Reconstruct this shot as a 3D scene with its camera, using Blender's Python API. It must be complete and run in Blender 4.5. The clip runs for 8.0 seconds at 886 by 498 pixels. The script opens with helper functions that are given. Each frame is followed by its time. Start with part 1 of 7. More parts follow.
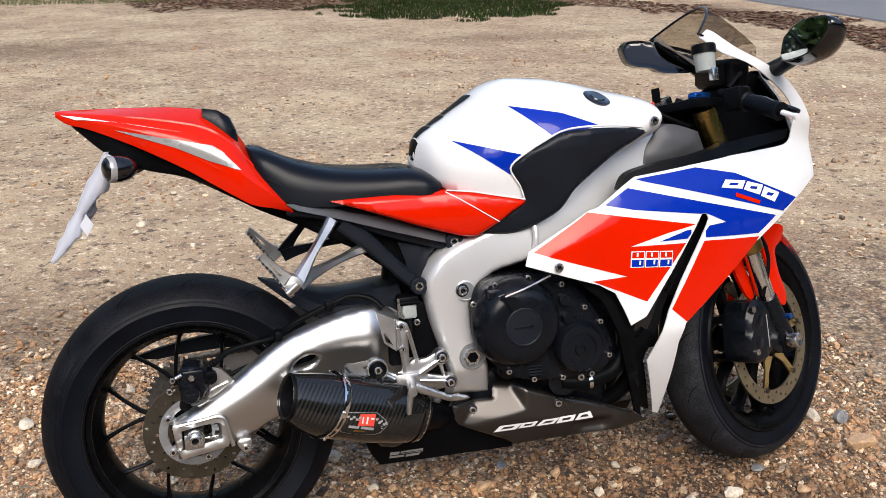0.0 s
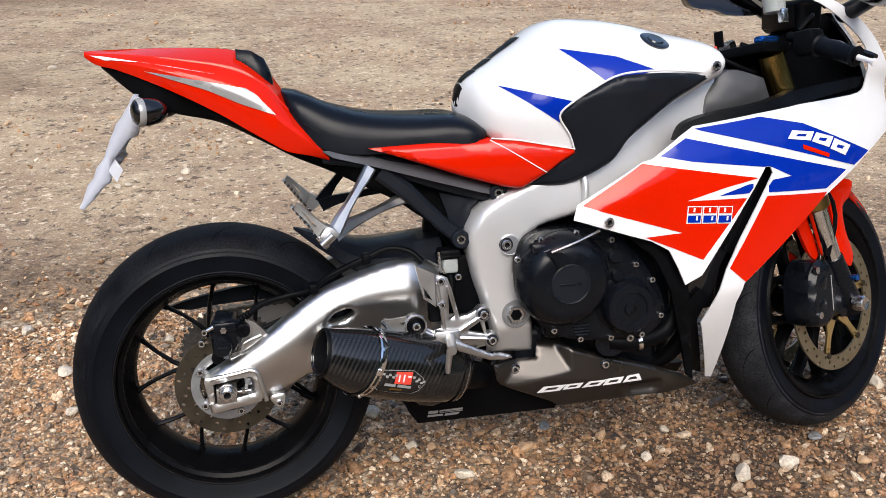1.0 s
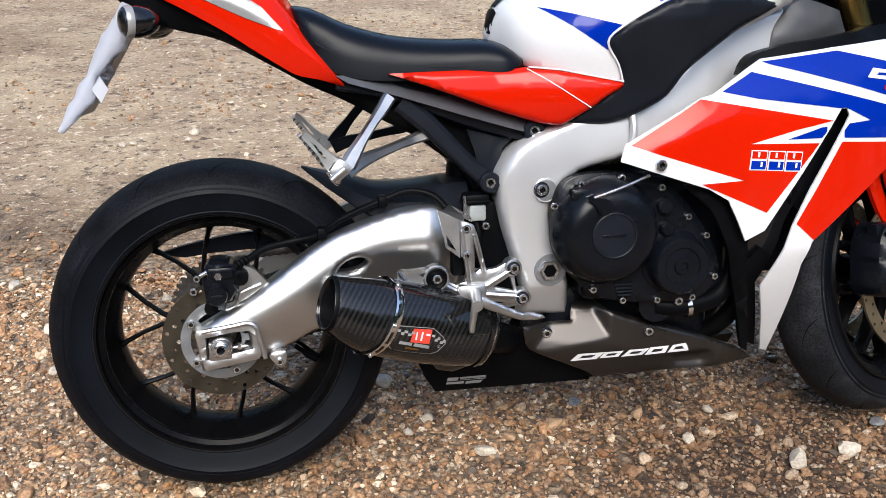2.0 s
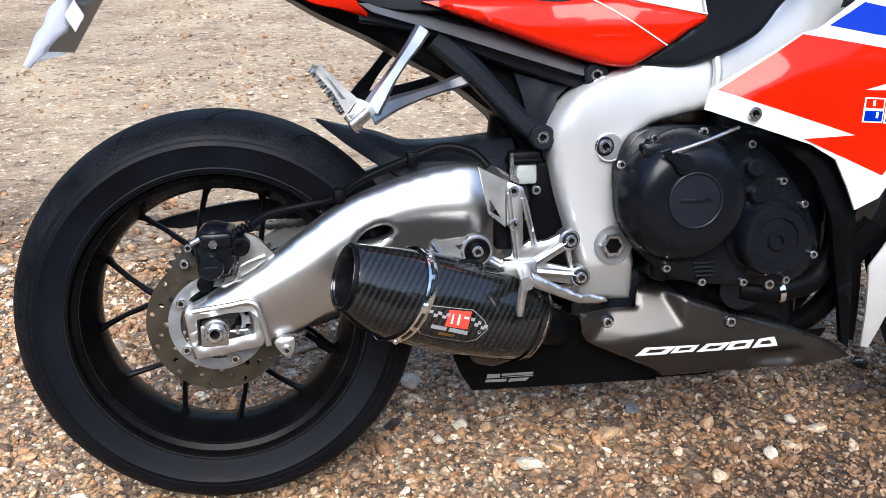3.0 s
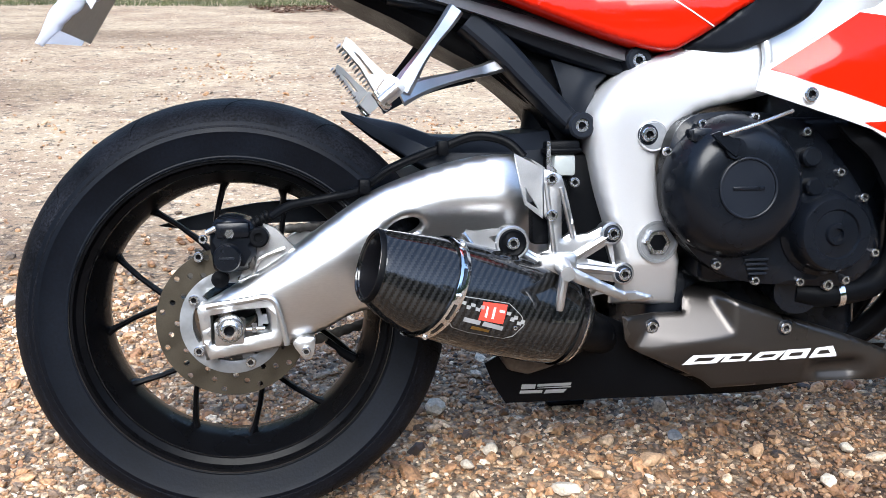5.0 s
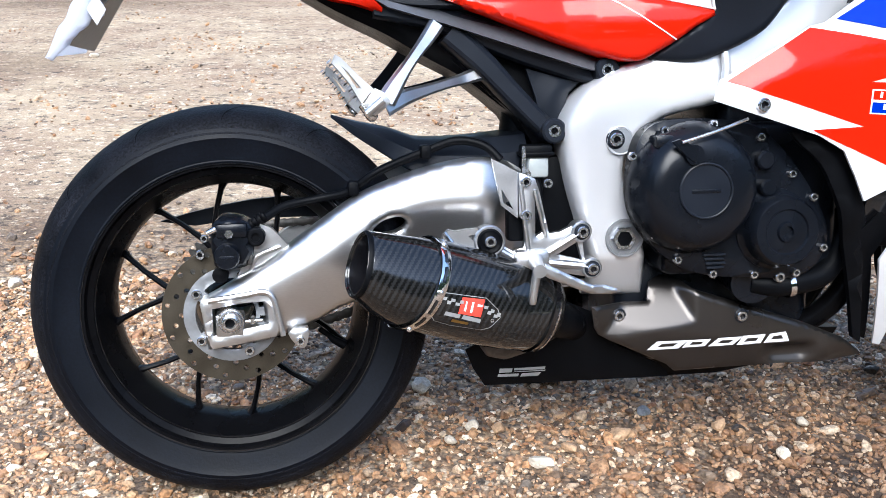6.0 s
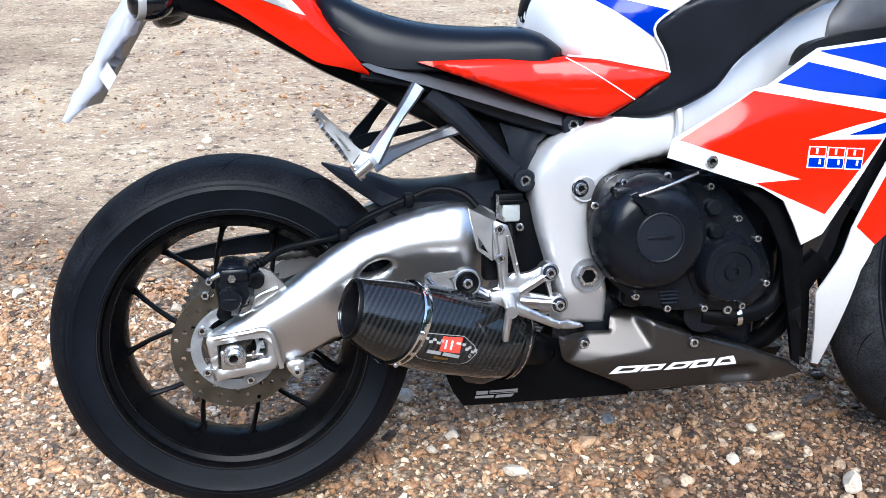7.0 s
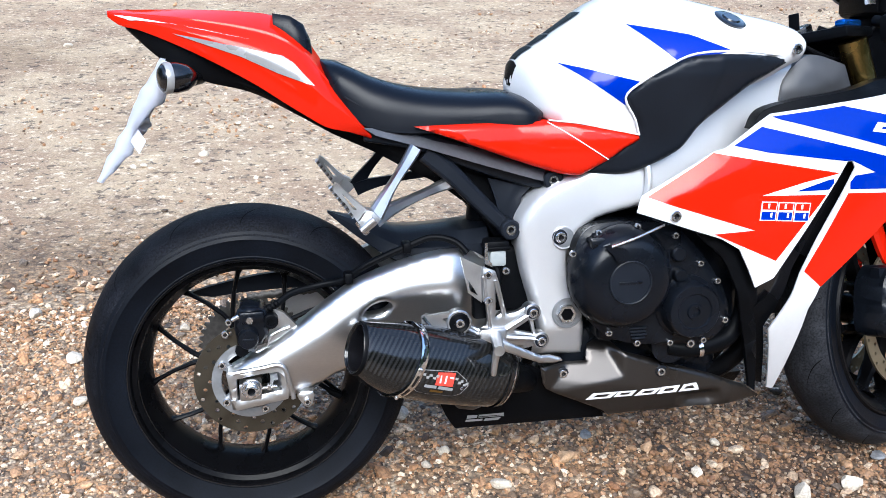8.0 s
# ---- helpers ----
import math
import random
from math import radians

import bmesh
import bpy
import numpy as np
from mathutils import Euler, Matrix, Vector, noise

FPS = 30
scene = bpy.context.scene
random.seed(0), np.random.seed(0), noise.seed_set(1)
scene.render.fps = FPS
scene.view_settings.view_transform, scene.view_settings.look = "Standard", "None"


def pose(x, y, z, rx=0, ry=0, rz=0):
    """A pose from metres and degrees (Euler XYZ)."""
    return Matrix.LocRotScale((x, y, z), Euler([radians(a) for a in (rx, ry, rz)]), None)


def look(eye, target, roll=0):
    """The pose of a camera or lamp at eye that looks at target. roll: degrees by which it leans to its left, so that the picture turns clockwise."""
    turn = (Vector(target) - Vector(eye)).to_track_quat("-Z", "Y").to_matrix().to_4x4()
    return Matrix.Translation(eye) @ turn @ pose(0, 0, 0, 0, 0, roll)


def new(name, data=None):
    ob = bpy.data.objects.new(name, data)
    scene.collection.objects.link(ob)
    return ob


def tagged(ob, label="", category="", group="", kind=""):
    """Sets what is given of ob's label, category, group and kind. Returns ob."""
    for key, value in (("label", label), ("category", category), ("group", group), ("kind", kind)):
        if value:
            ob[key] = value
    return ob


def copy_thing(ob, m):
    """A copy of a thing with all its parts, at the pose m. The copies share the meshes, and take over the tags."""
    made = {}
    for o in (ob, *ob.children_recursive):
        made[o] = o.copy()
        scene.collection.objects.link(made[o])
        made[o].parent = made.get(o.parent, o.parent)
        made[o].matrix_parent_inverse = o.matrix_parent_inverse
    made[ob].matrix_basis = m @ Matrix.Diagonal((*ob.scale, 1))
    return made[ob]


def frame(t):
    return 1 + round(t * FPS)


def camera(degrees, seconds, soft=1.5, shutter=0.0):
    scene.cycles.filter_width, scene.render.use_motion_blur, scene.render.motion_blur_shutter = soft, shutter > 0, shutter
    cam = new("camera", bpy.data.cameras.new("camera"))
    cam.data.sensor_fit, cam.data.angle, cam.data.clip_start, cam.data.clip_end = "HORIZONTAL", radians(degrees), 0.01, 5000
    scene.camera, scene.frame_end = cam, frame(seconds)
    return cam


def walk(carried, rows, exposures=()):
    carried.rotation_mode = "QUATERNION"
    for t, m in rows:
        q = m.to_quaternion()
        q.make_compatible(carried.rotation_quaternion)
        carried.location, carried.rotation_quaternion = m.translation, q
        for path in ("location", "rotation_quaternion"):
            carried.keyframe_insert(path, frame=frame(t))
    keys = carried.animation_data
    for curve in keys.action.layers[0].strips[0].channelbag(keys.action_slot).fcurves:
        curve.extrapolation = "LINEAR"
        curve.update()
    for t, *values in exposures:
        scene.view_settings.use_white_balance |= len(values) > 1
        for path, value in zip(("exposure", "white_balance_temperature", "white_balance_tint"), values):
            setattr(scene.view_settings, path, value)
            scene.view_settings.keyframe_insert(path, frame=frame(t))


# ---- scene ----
cam = camera(50.8, 8.0, soft=0.62)
PATH = [
    (0, (0.054, -1.821, 1.343), (0.547, -0.008, 0.658), -0.2),
    (0.5, (0.075, -1.794, 1.339), (0.505, 0.018, 0.61), -0.5),
    (1, (0.092, -1.735, 1.309), (0.471, 0.066, 0.528), -0.5),
    (1.5, (0.109, -1.653, 1.246), (0.464, 0.14, 0.434), 0.2),
    (1.7, (0.109, -1.623, 1.203), (0.462, 0.174, 0.399), 0.5),
    (2.8, (0.123, -1.367, 0.995), (0.438, 0.444, 0.208), 0.9),
    (3, (0.13, -1.33, 0.958), (0.426, 0.495, 0.197), 0.7),
    (3.5, (0.125, -1.268, 0.885), (0.401, 0.59, 0.198), 0.4),
    (4, (0.119, -1.248, 0.836), (0.384, 0.632, 0.206), 0.4),
    (4.5, (0.121, -1.25, 0.811), (0.382, 0.64, 0.209), 0.5),
    (5.8, (0.108, -1.355, 0.868), (0.397, 0.512, 0.21), 0.7),
    (6, (0.114, -1.366, 0.897), (0.402, 0.491, 0.214), 0.6),
    (6.5, (0.105, -1.408, 0.979), (0.416, 0.429, 0.251), 0.7),
    (7, (0.094, -1.46, 1.066), (0.422, 0.362, 0.309), 0.8),
    (7.5, (0.075, -1.515, 1.158), (0.422, 0.293, 0.375), 1.0),
    (8, (0.048, -1.582, 1.235), (0.411, 0.22, 0.447), 1.2),
]
walk(cam, [(t, look(eye, target, roll)) for t, eye, target, roll in PATH],
     exposures=[(0.0, 1.01, 6800, 10), (1.0, 0.98, 6700, 10), (1.7, 1.00, 6530, 9), (3.0, 1.44, 6100, 7), (4.5, 1.75, 6010, 7), (6.0, 1.70, 5840, 7), (7.0, 1.61, 5730, 6), (8.0, 1.54, 5750, 6)])

# ---- world, sun, exposure ----
world = bpy.data.worlds.new("world")
scene.world = world
world.use_nodes = True
wn = world.node_tree.nodes
sky = wn.new("ShaderNodeTexSky")
sky.sky_type, sky.sun_disc = "NISHITA", False
sky.sun_elevation, sky.sun_rotation = radians(47), radians(191)
sky.air_density, sky.dust_density, sky.ozone_density = 1.0, 1.4, 1.0
wn["Background"].inputs["Strength"].default_value = 0.15
world.node_tree.links.new(sky.outputs[0], wn["Background"].inputs[0])
sun = new("sun", bpy.data.lights.new("sun", "SUN"))
sun.data.energy, sun.data.angle, sun.data.color = 2.0, radians(40), (1.0, 0.95, 0.88)
sun.matrix_world = look((-0.19, -1.0, 1.09), (0, 0, 0))


# ---- materials ----
def material(name, colour, rough=0.5, metal=0.0, coat=0.0, vary=0.12, scale=12.0, bump=0.0, bump_scale=150.0, stretch=(1, 1, 1), speck=0.0):
    """A surface with wear at two scales: slow tone changes, fine grain in tone, gloss and relief."""
    m = bpy.data.materials.new(name)
    m.use_nodes = True
    n, ln = m.node_tree.nodes, m.node_tree.links
    b = n["Principled BSDF"]
    b.inputs["Metallic"].default_value = metal
    b.inputs["Coat Weight"].default_value = coat
    b.inputs["Coat Roughness"].default_value = 0.07
    if max(colour) < 0.03 and coat < 0.1:
        b.inputs["Specular IOR Level"].default_value = 0.06
    if coat >= 0.5:
        b.inputs["Specular IOR Level"].default_value = 0.0
    if name in ("black_engine_paint", "tyre_rubber", "seat_vinyl", "satin_dark_grey"):
        b.inputs["Specular IOR Level"].default_value = {"tyre_rubber": 0.11, "black_engine_paint": 0.22}.get(name, 0.16)
    tc, mp = n.new("ShaderNodeTexCoord"), n.new("ShaderNodeMapping")
    mp.inputs["Scale"].default_value = stretch
    ln.new(tc.outputs["Object"], mp.inputs["Vector"])
    big, fine = n.new("ShaderNodeTexNoise"), n.new("ShaderNodeTexNoise")
    big.inputs["Scale"].default_value, big.inputs["Detail"].default_value = scale, 5
    fine.inputs["Scale"].default_value, fine.inputs["Detail"].default_value = bump_scale, 3
    for t in (big, fine):
        ln.new(mp.outputs[0], t.inputs["Vector"])
    ramp = n.new("ShaderNodeMapRange")
    ramp.inputs["From Min"].default_value, ramp.inputs["From Max"].default_value = 0.3, 0.7
    ramp.inputs["To Min"].default_value, ramp.inputs["To Max"].default_value = 1 - vary, 1 + vary
    ln.new(big.outputs[0], ramp.inputs["Value"])
    ramp2 = n.new("ShaderNodeMapRange")
    ramp2.inputs["From Min"].default_value, ramp2.inputs["From Max"].default_value = 0.3, 0.7
    ramp2.inputs["To Min"].default_value, ramp2.inputs["To Max"].default_value = 1 - vary * 0.6 - speck, 1 + vary * 0.6 + speck
    ln.new(fine.outputs[0], ramp2.inputs["Value"])
    mul = n.new("ShaderNodeMath")
    mul.operation = "MULTIPLY"
    ln.new(ramp.outputs[0], mul.inputs[0])
    ln.new(ramp2.outputs[0], mul.inputs[1])
    tint = n.new("ShaderNodeVectorMath")
    tint.operation = "SCALE"
    tint.inputs[0].default_value = colour
    ln.new(mul.outputs[0], tint.inputs["Scale"])
    ln.new(tint.outputs[0], b.inputs["Base Color"])
    gloss = n.new("ShaderNodeMapRange")
    gloss.inputs["From Min"].default_value, gloss.inputs["From Max"].default_value = 0.3, 0.7
    gloss.inputs["To Min"].default_value, gloss.inputs["To Max"].default_value = max(rough * 0.8, 0.02), min(rough * 1.2, 1)
    ln.new(big.outputs[0], gloss.inputs["Value"])
    ln.new(gloss.outputs[0], b.inputs["Roughness"])
    if bump:
        bp = n.new("ShaderNodeBump")
        bp.inputs["Strength"].default_value, bp.inputs["Distance"].default_value = min(bump, 1.0), 0.0015
        ln.new(fine.outputs[0], bp.inputs["Height"])
        ln.new(bp.outputs[0], b.inputs["Normal"])
    return m


RED = material("red_paint", (0.52, 0.010, 0.0010), 0.5, coat=0.5, vary=0.04, scale=6)
WHITE = material("white_paint", (0.66, 0.665, 0.68), 0.5, coat=1.0, vary=0.02, scale=6)
BLUE = material("blue_paint", (0.0008, 0.020, 0.28), 0.5, coat=0.5, vary=0.05, scale=6)
PLASTIC = material("black_plastic", (0.0024, 0.0027, 0.0035), 0.40, vary=0.2, scale=15, bump=0.25, bump_scale=900)
RAILGREY = material("rail_grey", (0.062, 0.064, 0.072), 0.42, vary=0.2, scale=14, bump=0.05)
SATIN = material("satin_dark_grey", (0.0080, 0.0100, 0.0145), 0.36, vary=0.15, scale=12, bump=0.1, bump_scale=700)
GLOSSBLACK = material("gloss_black", (0.004, 0.004, 0.005), 0.16, coat=0.3, vary=0.15)
RUBBER = material("tyre_rubber", (0.0022, 0.0032, 0.0056), 0.46, vary=0.4, scale=9, bump=0.14, bump_scale=260, speck=0.1)
FRONT_TREAD = material("worn_tread", (0.016, 0.0165, 0.019), 0.55, vary=0.5, scale=14, bump=0.2, bump_scale=240, speck=0.2)
FRONT_DISC = material("front_disc_steel", (0.30, 0.255, 0.175), 0.38, metal=0.9, vary=0.14, scale=30, bump=0.1, bump_scale=500)
PALEGOLD = material("pale_gold_anodising", (0.74, 0.57, 0.27), 0.32, metal=1.0, vary=0.1, scale=20, bump=0.05)
TREAD_DUST = material("dusty_rubber", (0.0058, 0.0064, 0.0086), 0.58, vary=0.6, scale=14, bump=0.5, bump_scale=300, speck=0.4)
GROOVE = material("groove_rubber", (0.0012, 0.0012, 0.0015), 0.8, vary=0.2)
VINYL = material("seat_vinyl", (0.0032, 0.0043, 0.0072), 0.30, vary=0.10, scale=10, bump=0.12, bump_scale=1100)
ENGINE = material("black_engine_paint", (0.0034, 0.0044, 0.0068), 0.27, vary=0.2, scale=14, bump=0.06, bump_scale=700)
WHEELPAINT = material("black_wheel_paint", (0.0028, 0.0028, 0.0033), 0.28, vary=0.25, scale=14, bump=0.1, bump_scale=400)
GUNMETAL = material("gunmetal_paint", (0.070, 0.064, 0.060), 0.33, metal=0.9, coat=0.0, vary=0.08, scale=7, speck=0.08, bump_scale=1500)
FRAME = material("silver_frame_paint", (0.61, 0.615, 0.63), 0.34, metal=0.55, vary=0.015, scale=8, bump=0.06, bump_scale=900, speck=0.03)
ALLOY = material("brushed_alloy", (0.54, 0.54, 0.54), 0.38, metal=1.0, vary=0.06, scale=4, bump=0.05, bump_scale=380, stretch=(0.35, 1, 1.6))
CASTING = material("cast_alloy", (0.48, 0.48, 0.485), 0.36, metal=1.0, vary=0.08, scale=25, bump=0.12, bump_scale=700)
STEEL = material("bolt_steel", (0.60, 0.60, 0.615), 0.25, metal=1.0, vary=0.12, scale=60)
CHROME = material("chrome", (0.75, 0.75, 0.76), 0.09, metal=1.0, vary=0.04)
DISC = material("disc_steel", (0.070, 0.060, 0.045), 0.42, metal=0.9, vary=0.14, scale=30, bump=0.12, bump_scale=500)
GREYALLOY = material("grey_alloy", (0.26, 0.27, 0.285), 0.4, metal=0.7, vary=0.1, scale=30)
DARKALLOY = material("dark_grey_alloy", (0.045, 0.046, 0.050), 0.45, metal=0.3, vary=0.12, scale=25, bump=0.1, bump_scale=600)
GOLD = material("gold_anodised", (0.36, 0.24, 0.075), 0.28, metal=1.0, vary=0.08)
BLUEANO = material("blue_anodised", (0.02, 0.16, 0.62), 0.25, metal=0.9, vary=0.08)
CHAIN = material("chain_steel", (0.09, 0.085, 0.08), 0.45, metal=0.8, vary=0.3, scale=80)
PAPER = material("white_paper", (0.78, 0.80, 0.86), 0.75, vary=0.04, scale=18, bump=0.4, bump_scale=60)
PLATEBACK = material("grey_plate", (0.30, 0.29, 0.26), 0.55, vary=0.08, scale=20)
RESERVOIR = material("milky_plastic", (0.27, 0.29, 0.285), 0.3, vary=0.06, scale=40)
SILVERDECAL = material("silver_decal", (0.31, 0.308, 0.305), 0.28, metal=0.3, coat=0.6, vary=0.04)
WHITEDECAL = material("white_decal", (0.66, 0.66, 0.67), 0.3, coat=0.4, vary=0.02)
LABELGREY = material("grey_print", (0.22, 0.22, 0.22), 0.5, vary=0.1)
REDANO = material("red_rubber", (0.6, 0.05, 0.03), 0.4, vary=0.08)
ORANGE = material("amber_lens", (0.55, 0.16, 0.02), 0.12, coat=0.5, vary=0.05)


def carbon_material():
    """Twill-woven carbon under clear lacquer."""
    m = material("carbon_fibre", (0.018, 0.018, 0.019), 0.3, coat=1.0, vary=0.2, scale=9)
    n, ln = m.node_tree.nodes, m.node_tree.links
    b = n["Principled BSDF"]
    tc, mp = n.new("ShaderNodeTexCoord"), n.new("ShaderNodeMapping")
    mp.inputs["Rotation"].default_value = (0, radians(15), 0)
    ln.new(tc.outputs["Object"], mp.inputs["Vector"])
    xyz = n.new("ShaderNodeSeparateXYZ")
    ln.new(mp.outputs[0], xyz.inputs[0])

    def calc(op, a, c=None):
        k = n.new("ShaderNodeMath")
        k.operation = op
        for i, v in enumerate((a, c)):
            if isinstance(v, (int, float)):
                k.inputs[i].default_value = v
            elif v is not None:
                ln.new(v, k.inputs[i])
        return k.outputs[0]

    # tows 3 mm wide that pass over two and under two
    across = calc("MULTIPLY", calc("ADD", xyz.outputs["Z"], calc("MULTIPLY", xyz.outputs["Y"], 0.25)), 340)
    along = calc("MULTIPLY", xyz.outputs["X"], 340)
    stair = calc("MODULO", calc("ADD", calc("SUBTRACT", calc("FLOOR", across), calc("FLOOR", along)), 4000), 4)
    mix = n.new("ShaderNodeMath")
    mix.operation = "LESS_THAN"
    mix.inputs[1].default_value = 1.5
    ln.new(stair, mix.inputs[0])
    rough = n.new("ShaderNodeMapRange")
    rough.inputs["To Min"].default_value, rough.inputs["To Max"].default_value = 0.24, 0.42
    ln.new(mix.outputs[0], rough.inputs["Value"])
    ln.new(rough.outputs[0], b.inputs["Roughness"])
    r = n.new("ShaderNodeMapRange")
    r.inputs["To Min"].default_value, r.inputs["To Max"].default_value = 0.0045, 0.015
    ln.new(mix.outputs[0], r.inputs["Value"])
    c = n.new("ShaderNodeCombineXYZ")
    for i in range(3):
        ln.new(r.outputs[0], c.inputs[i])
    ln.new(c.outputs[0], b.inputs["Base Color"])
    return m


CARBON = carbon_material()


def let_light_through(m, share):
    """Thin paper: part of the light that falls on its back shines through."""
    n, ln = m.node_tree.nodes, m.node_tree.links
    t, mix = n.new("ShaderNodeBsdfTranslucent"), n.new("ShaderNodeMixShader")
    t.inputs[0].default_value = (0.85, 0.87, 0.92, 1)
    mix.inputs[0].default_value = share
    ln.new(n["Principled BSDF"].outputs[0], mix.inputs[1])
    ln.new(t.outputs[0], mix.inputs[2])
    ln.new(mix.outputs[0], n["Material Output"].inputs[0])


let_light_through(PAPER, 0.5)


def glass_material(name, colour, rough=0.02):
    m = bpy.data.materials.new(name)
    m.use_nodes = True
    b = m.node_tree.nodes["Principled BSDF"]
    b.inputs["Base Color"].default_value = (*colour, 1)
    b.inputs["Transmission Weight"].default_value = 1.0
    b.inputs["Roughness"].default_value = rough
    b.inputs["IOR"].default_value = 1.15
    return m




def tinted_material(name, colour, gloss):
    """A thin clear sheet that dims what lies behind it."""
    m = bpy.data.materials.new(name)
    m.use_nodes = True
    n, ln = m.node_tree.nodes, m.node_tree.links
    t, g, mix = n.new("ShaderNodeBsdfTransparent"), n.new("ShaderNodeBsdfGlossy"), n.new("ShaderNodeMixShader")
    t.inputs[0].default_value = (*colour, 1)
    g.inputs["Roughness"].default_value = 0.03
    mix.inputs[0].default_value = gloss
    ln.new(t.outputs[0], mix.inputs[1])
    ln.new(g.outputs[0], mix.inputs[2])
    ln.new(mix.outputs[0], n["Material Output"].inputs[0])
    return m


SMOKE = tinted_material("smoked_screen", (0.56, 0.52, 0.46), 0.05)
CLEAR = glass_material("clear_lens", (0.85, 0.86, 0.88))
MIRROR = bpy.data.materials.new("mirror_glass")
MIRROR.use_nodes = True
MIRROR.node_tree.nodes["Principled BSDF"].inputs["Metallic"].default_value = 1.0
MIRROR.node_tree.nodes["Principled BSDF"].inputs["Roughness"].default_value = 0.02
MIRROR.node_tree.nodes["Principled BSDF"].inputs["Base Color"].default_value = (0.42, 0.45, 0.43, 1)


# ---- shape helpers ----
def part(name, bm, mat, parent=None, label="", sharp=38):
    """Links a bmesh as one mesh object under a thing or a part."""
    bmesh.ops.recalc_face_normals(bm, faces=bm.faces)
    me = bpy.data.meshes.new(name)
    bm.to_mesh(me)
    bm.free()
    return part_of_mesh(name, me, mat, parent, label, sharp)


def part_of_mesh(name, me, mat, parent=None, label="", sharp=38):
    me.materials.append(mat)
    me.polygons.foreach_set("use_smooth", [True] * len(me.polygons))
    me.set_sharp_from_angle(angle=radians(sharp))
    ob = new(name, me)
    ob.parent = parent
    if label:
        ob["label"] = label
    return ob


def spline(pts, n=6, closed=False):
    """A Catmull-Rom curve through the points."""
    pts = [Vector(p) for p in pts]
    k, out = len(pts), []
    for i in range(k if closed else k - 1):
        if closed:
            a, b, c, d = pts[i - 1], pts[i], pts[(i + 1) % k], pts[(i + 2) % k]
        else:
            a, b, c, d = pts[max(i - 1, 0)], pts[i], pts[i + 1], pts[min(i + 2, k - 1)]
        for j in range(n):
            t = j / n
            out.append(0.5 * (2 * b + (c - a) * t + (2 * a - 5 * b + 4 * c - d) * t * t + (3 * b - a - 3 * c + d) * t ** 3))
    if not closed:
        out.append(pts[-1])
    return out


def table(rows, x):
    """Smooth values between the rows of a table whose first column rises."""
    x = min(max(x, rows[0][0]), rows[-1][0])
    i = max(j for j in range(len(rows) - 1) if rows[j][0] <= x)
    a, b = rows[max(i - 1, 0)], rows[i]
    c, d = rows[i + 1], rows[min(i + 2, len(rows) - 1)]
    t, out = (x - b[0]) / (c[0] - b[0]), []
    for k in range(1, len(b)):
        mb = (c[k] - a[k]) / max(c[0] - a[0], 1e-6) * (c[0] - b[0])
        mc = (d[k] - b[k]) / max(d[0] - b[0], 1e-6) * (c[0] - b[0])
        out.append((2 * t ** 3 - 3 * t * t + 1) * b[k] + (t ** 3 - 2 * t * t + t) * mb + (3 * t * t - 2 * t ** 3) * c[k] + (t ** 3 - t * t) * mc)
    return out


def loft(sections, closed=True, caps=True, bm=None):
    """Skins a row of equal sections; closed: each section is a ring."""
    bm = bm or bmesh.new()
    rows = [[bm.verts.new(p) for p in s] for s in sections]
    m = len(rows[0])
    for r, q in zip(rows, rows[1:]):
        for i in range(m if closed else m - 1):
            j = (i + 1) % m
            bm.faces.new((r[i], r[j], q[j], q[i]))
    if closed and caps:
        bm.faces.new(rows[0])
        bm.faces.new(rows[-1])
    return bm


def tube(pts, r, seg=10, n=0, bm=None, flat=1.0):
    """A swept round bar; r a number or one radius for each point; flat squeezes it across y."""
    if n:
        m = len(pts)
        rr = [(r if isinstance(r, (int, float)) else r[min(i // n, m - 1)]) for i in range((m - 1) * n + 1)]
        pts, r = spline(pts, n), rr
    pts = [Vector(p) for p in pts]
    rings, side = [], None
    for i, p in enumerate(pts):
        d = (pts[min(i + 1, len(pts) - 1)] - pts[max(i - 1, 0)]).normalized()
        if side is None:
            side = d.cross(Vector((0, 1, 0)))
            if side.length < 0.1:
                side = d.cross(Vector((0, 0, 1)))
        side = (side - d * side.dot(d)).normalized()
        up = d.cross(side)
        k = r if isinstance(r, (int, float)) else r[i]
        ring = []
        for a in range(seg):
            q = side * math.cos(2 * math.pi * a / seg) + up * math.sin(2 * math.pi * a / seg)
            q.y *= flat
            ring.append(p + q * k)
        rings.append(ring)
    return loft(rings, bm=bm)


def lathe(profile, centre=(0, 0, 0), seg=64, closed=True, bm=None):
    """Turns a profile of (y, radius) round an axis along y."""
    c = Vector(centre)
    rings = [[c + Vector((r * math.cos(2 * math.pi * a / seg), y, r * math.sin(2 * math.pi * a / seg))) for a in range(seg)] for y, r in profile]
    bm = bm or bmesh.new()
    vs = [[bm.verts.new(p) for p in ring] for ring in rings]
    k = len(vs)
    for i in range(k if closed else k - 1):
        r, q = vs[i], vs[(i + 1) % k]
        for a in range(seg):
            b = (a + 1) % seg
            bm.faces.new((r[a], r[b], q[b], q[a]))
    if not closed:
        for ring in (vs[0], vs[-1]):
            bm.faces.new(ring)
    return bm


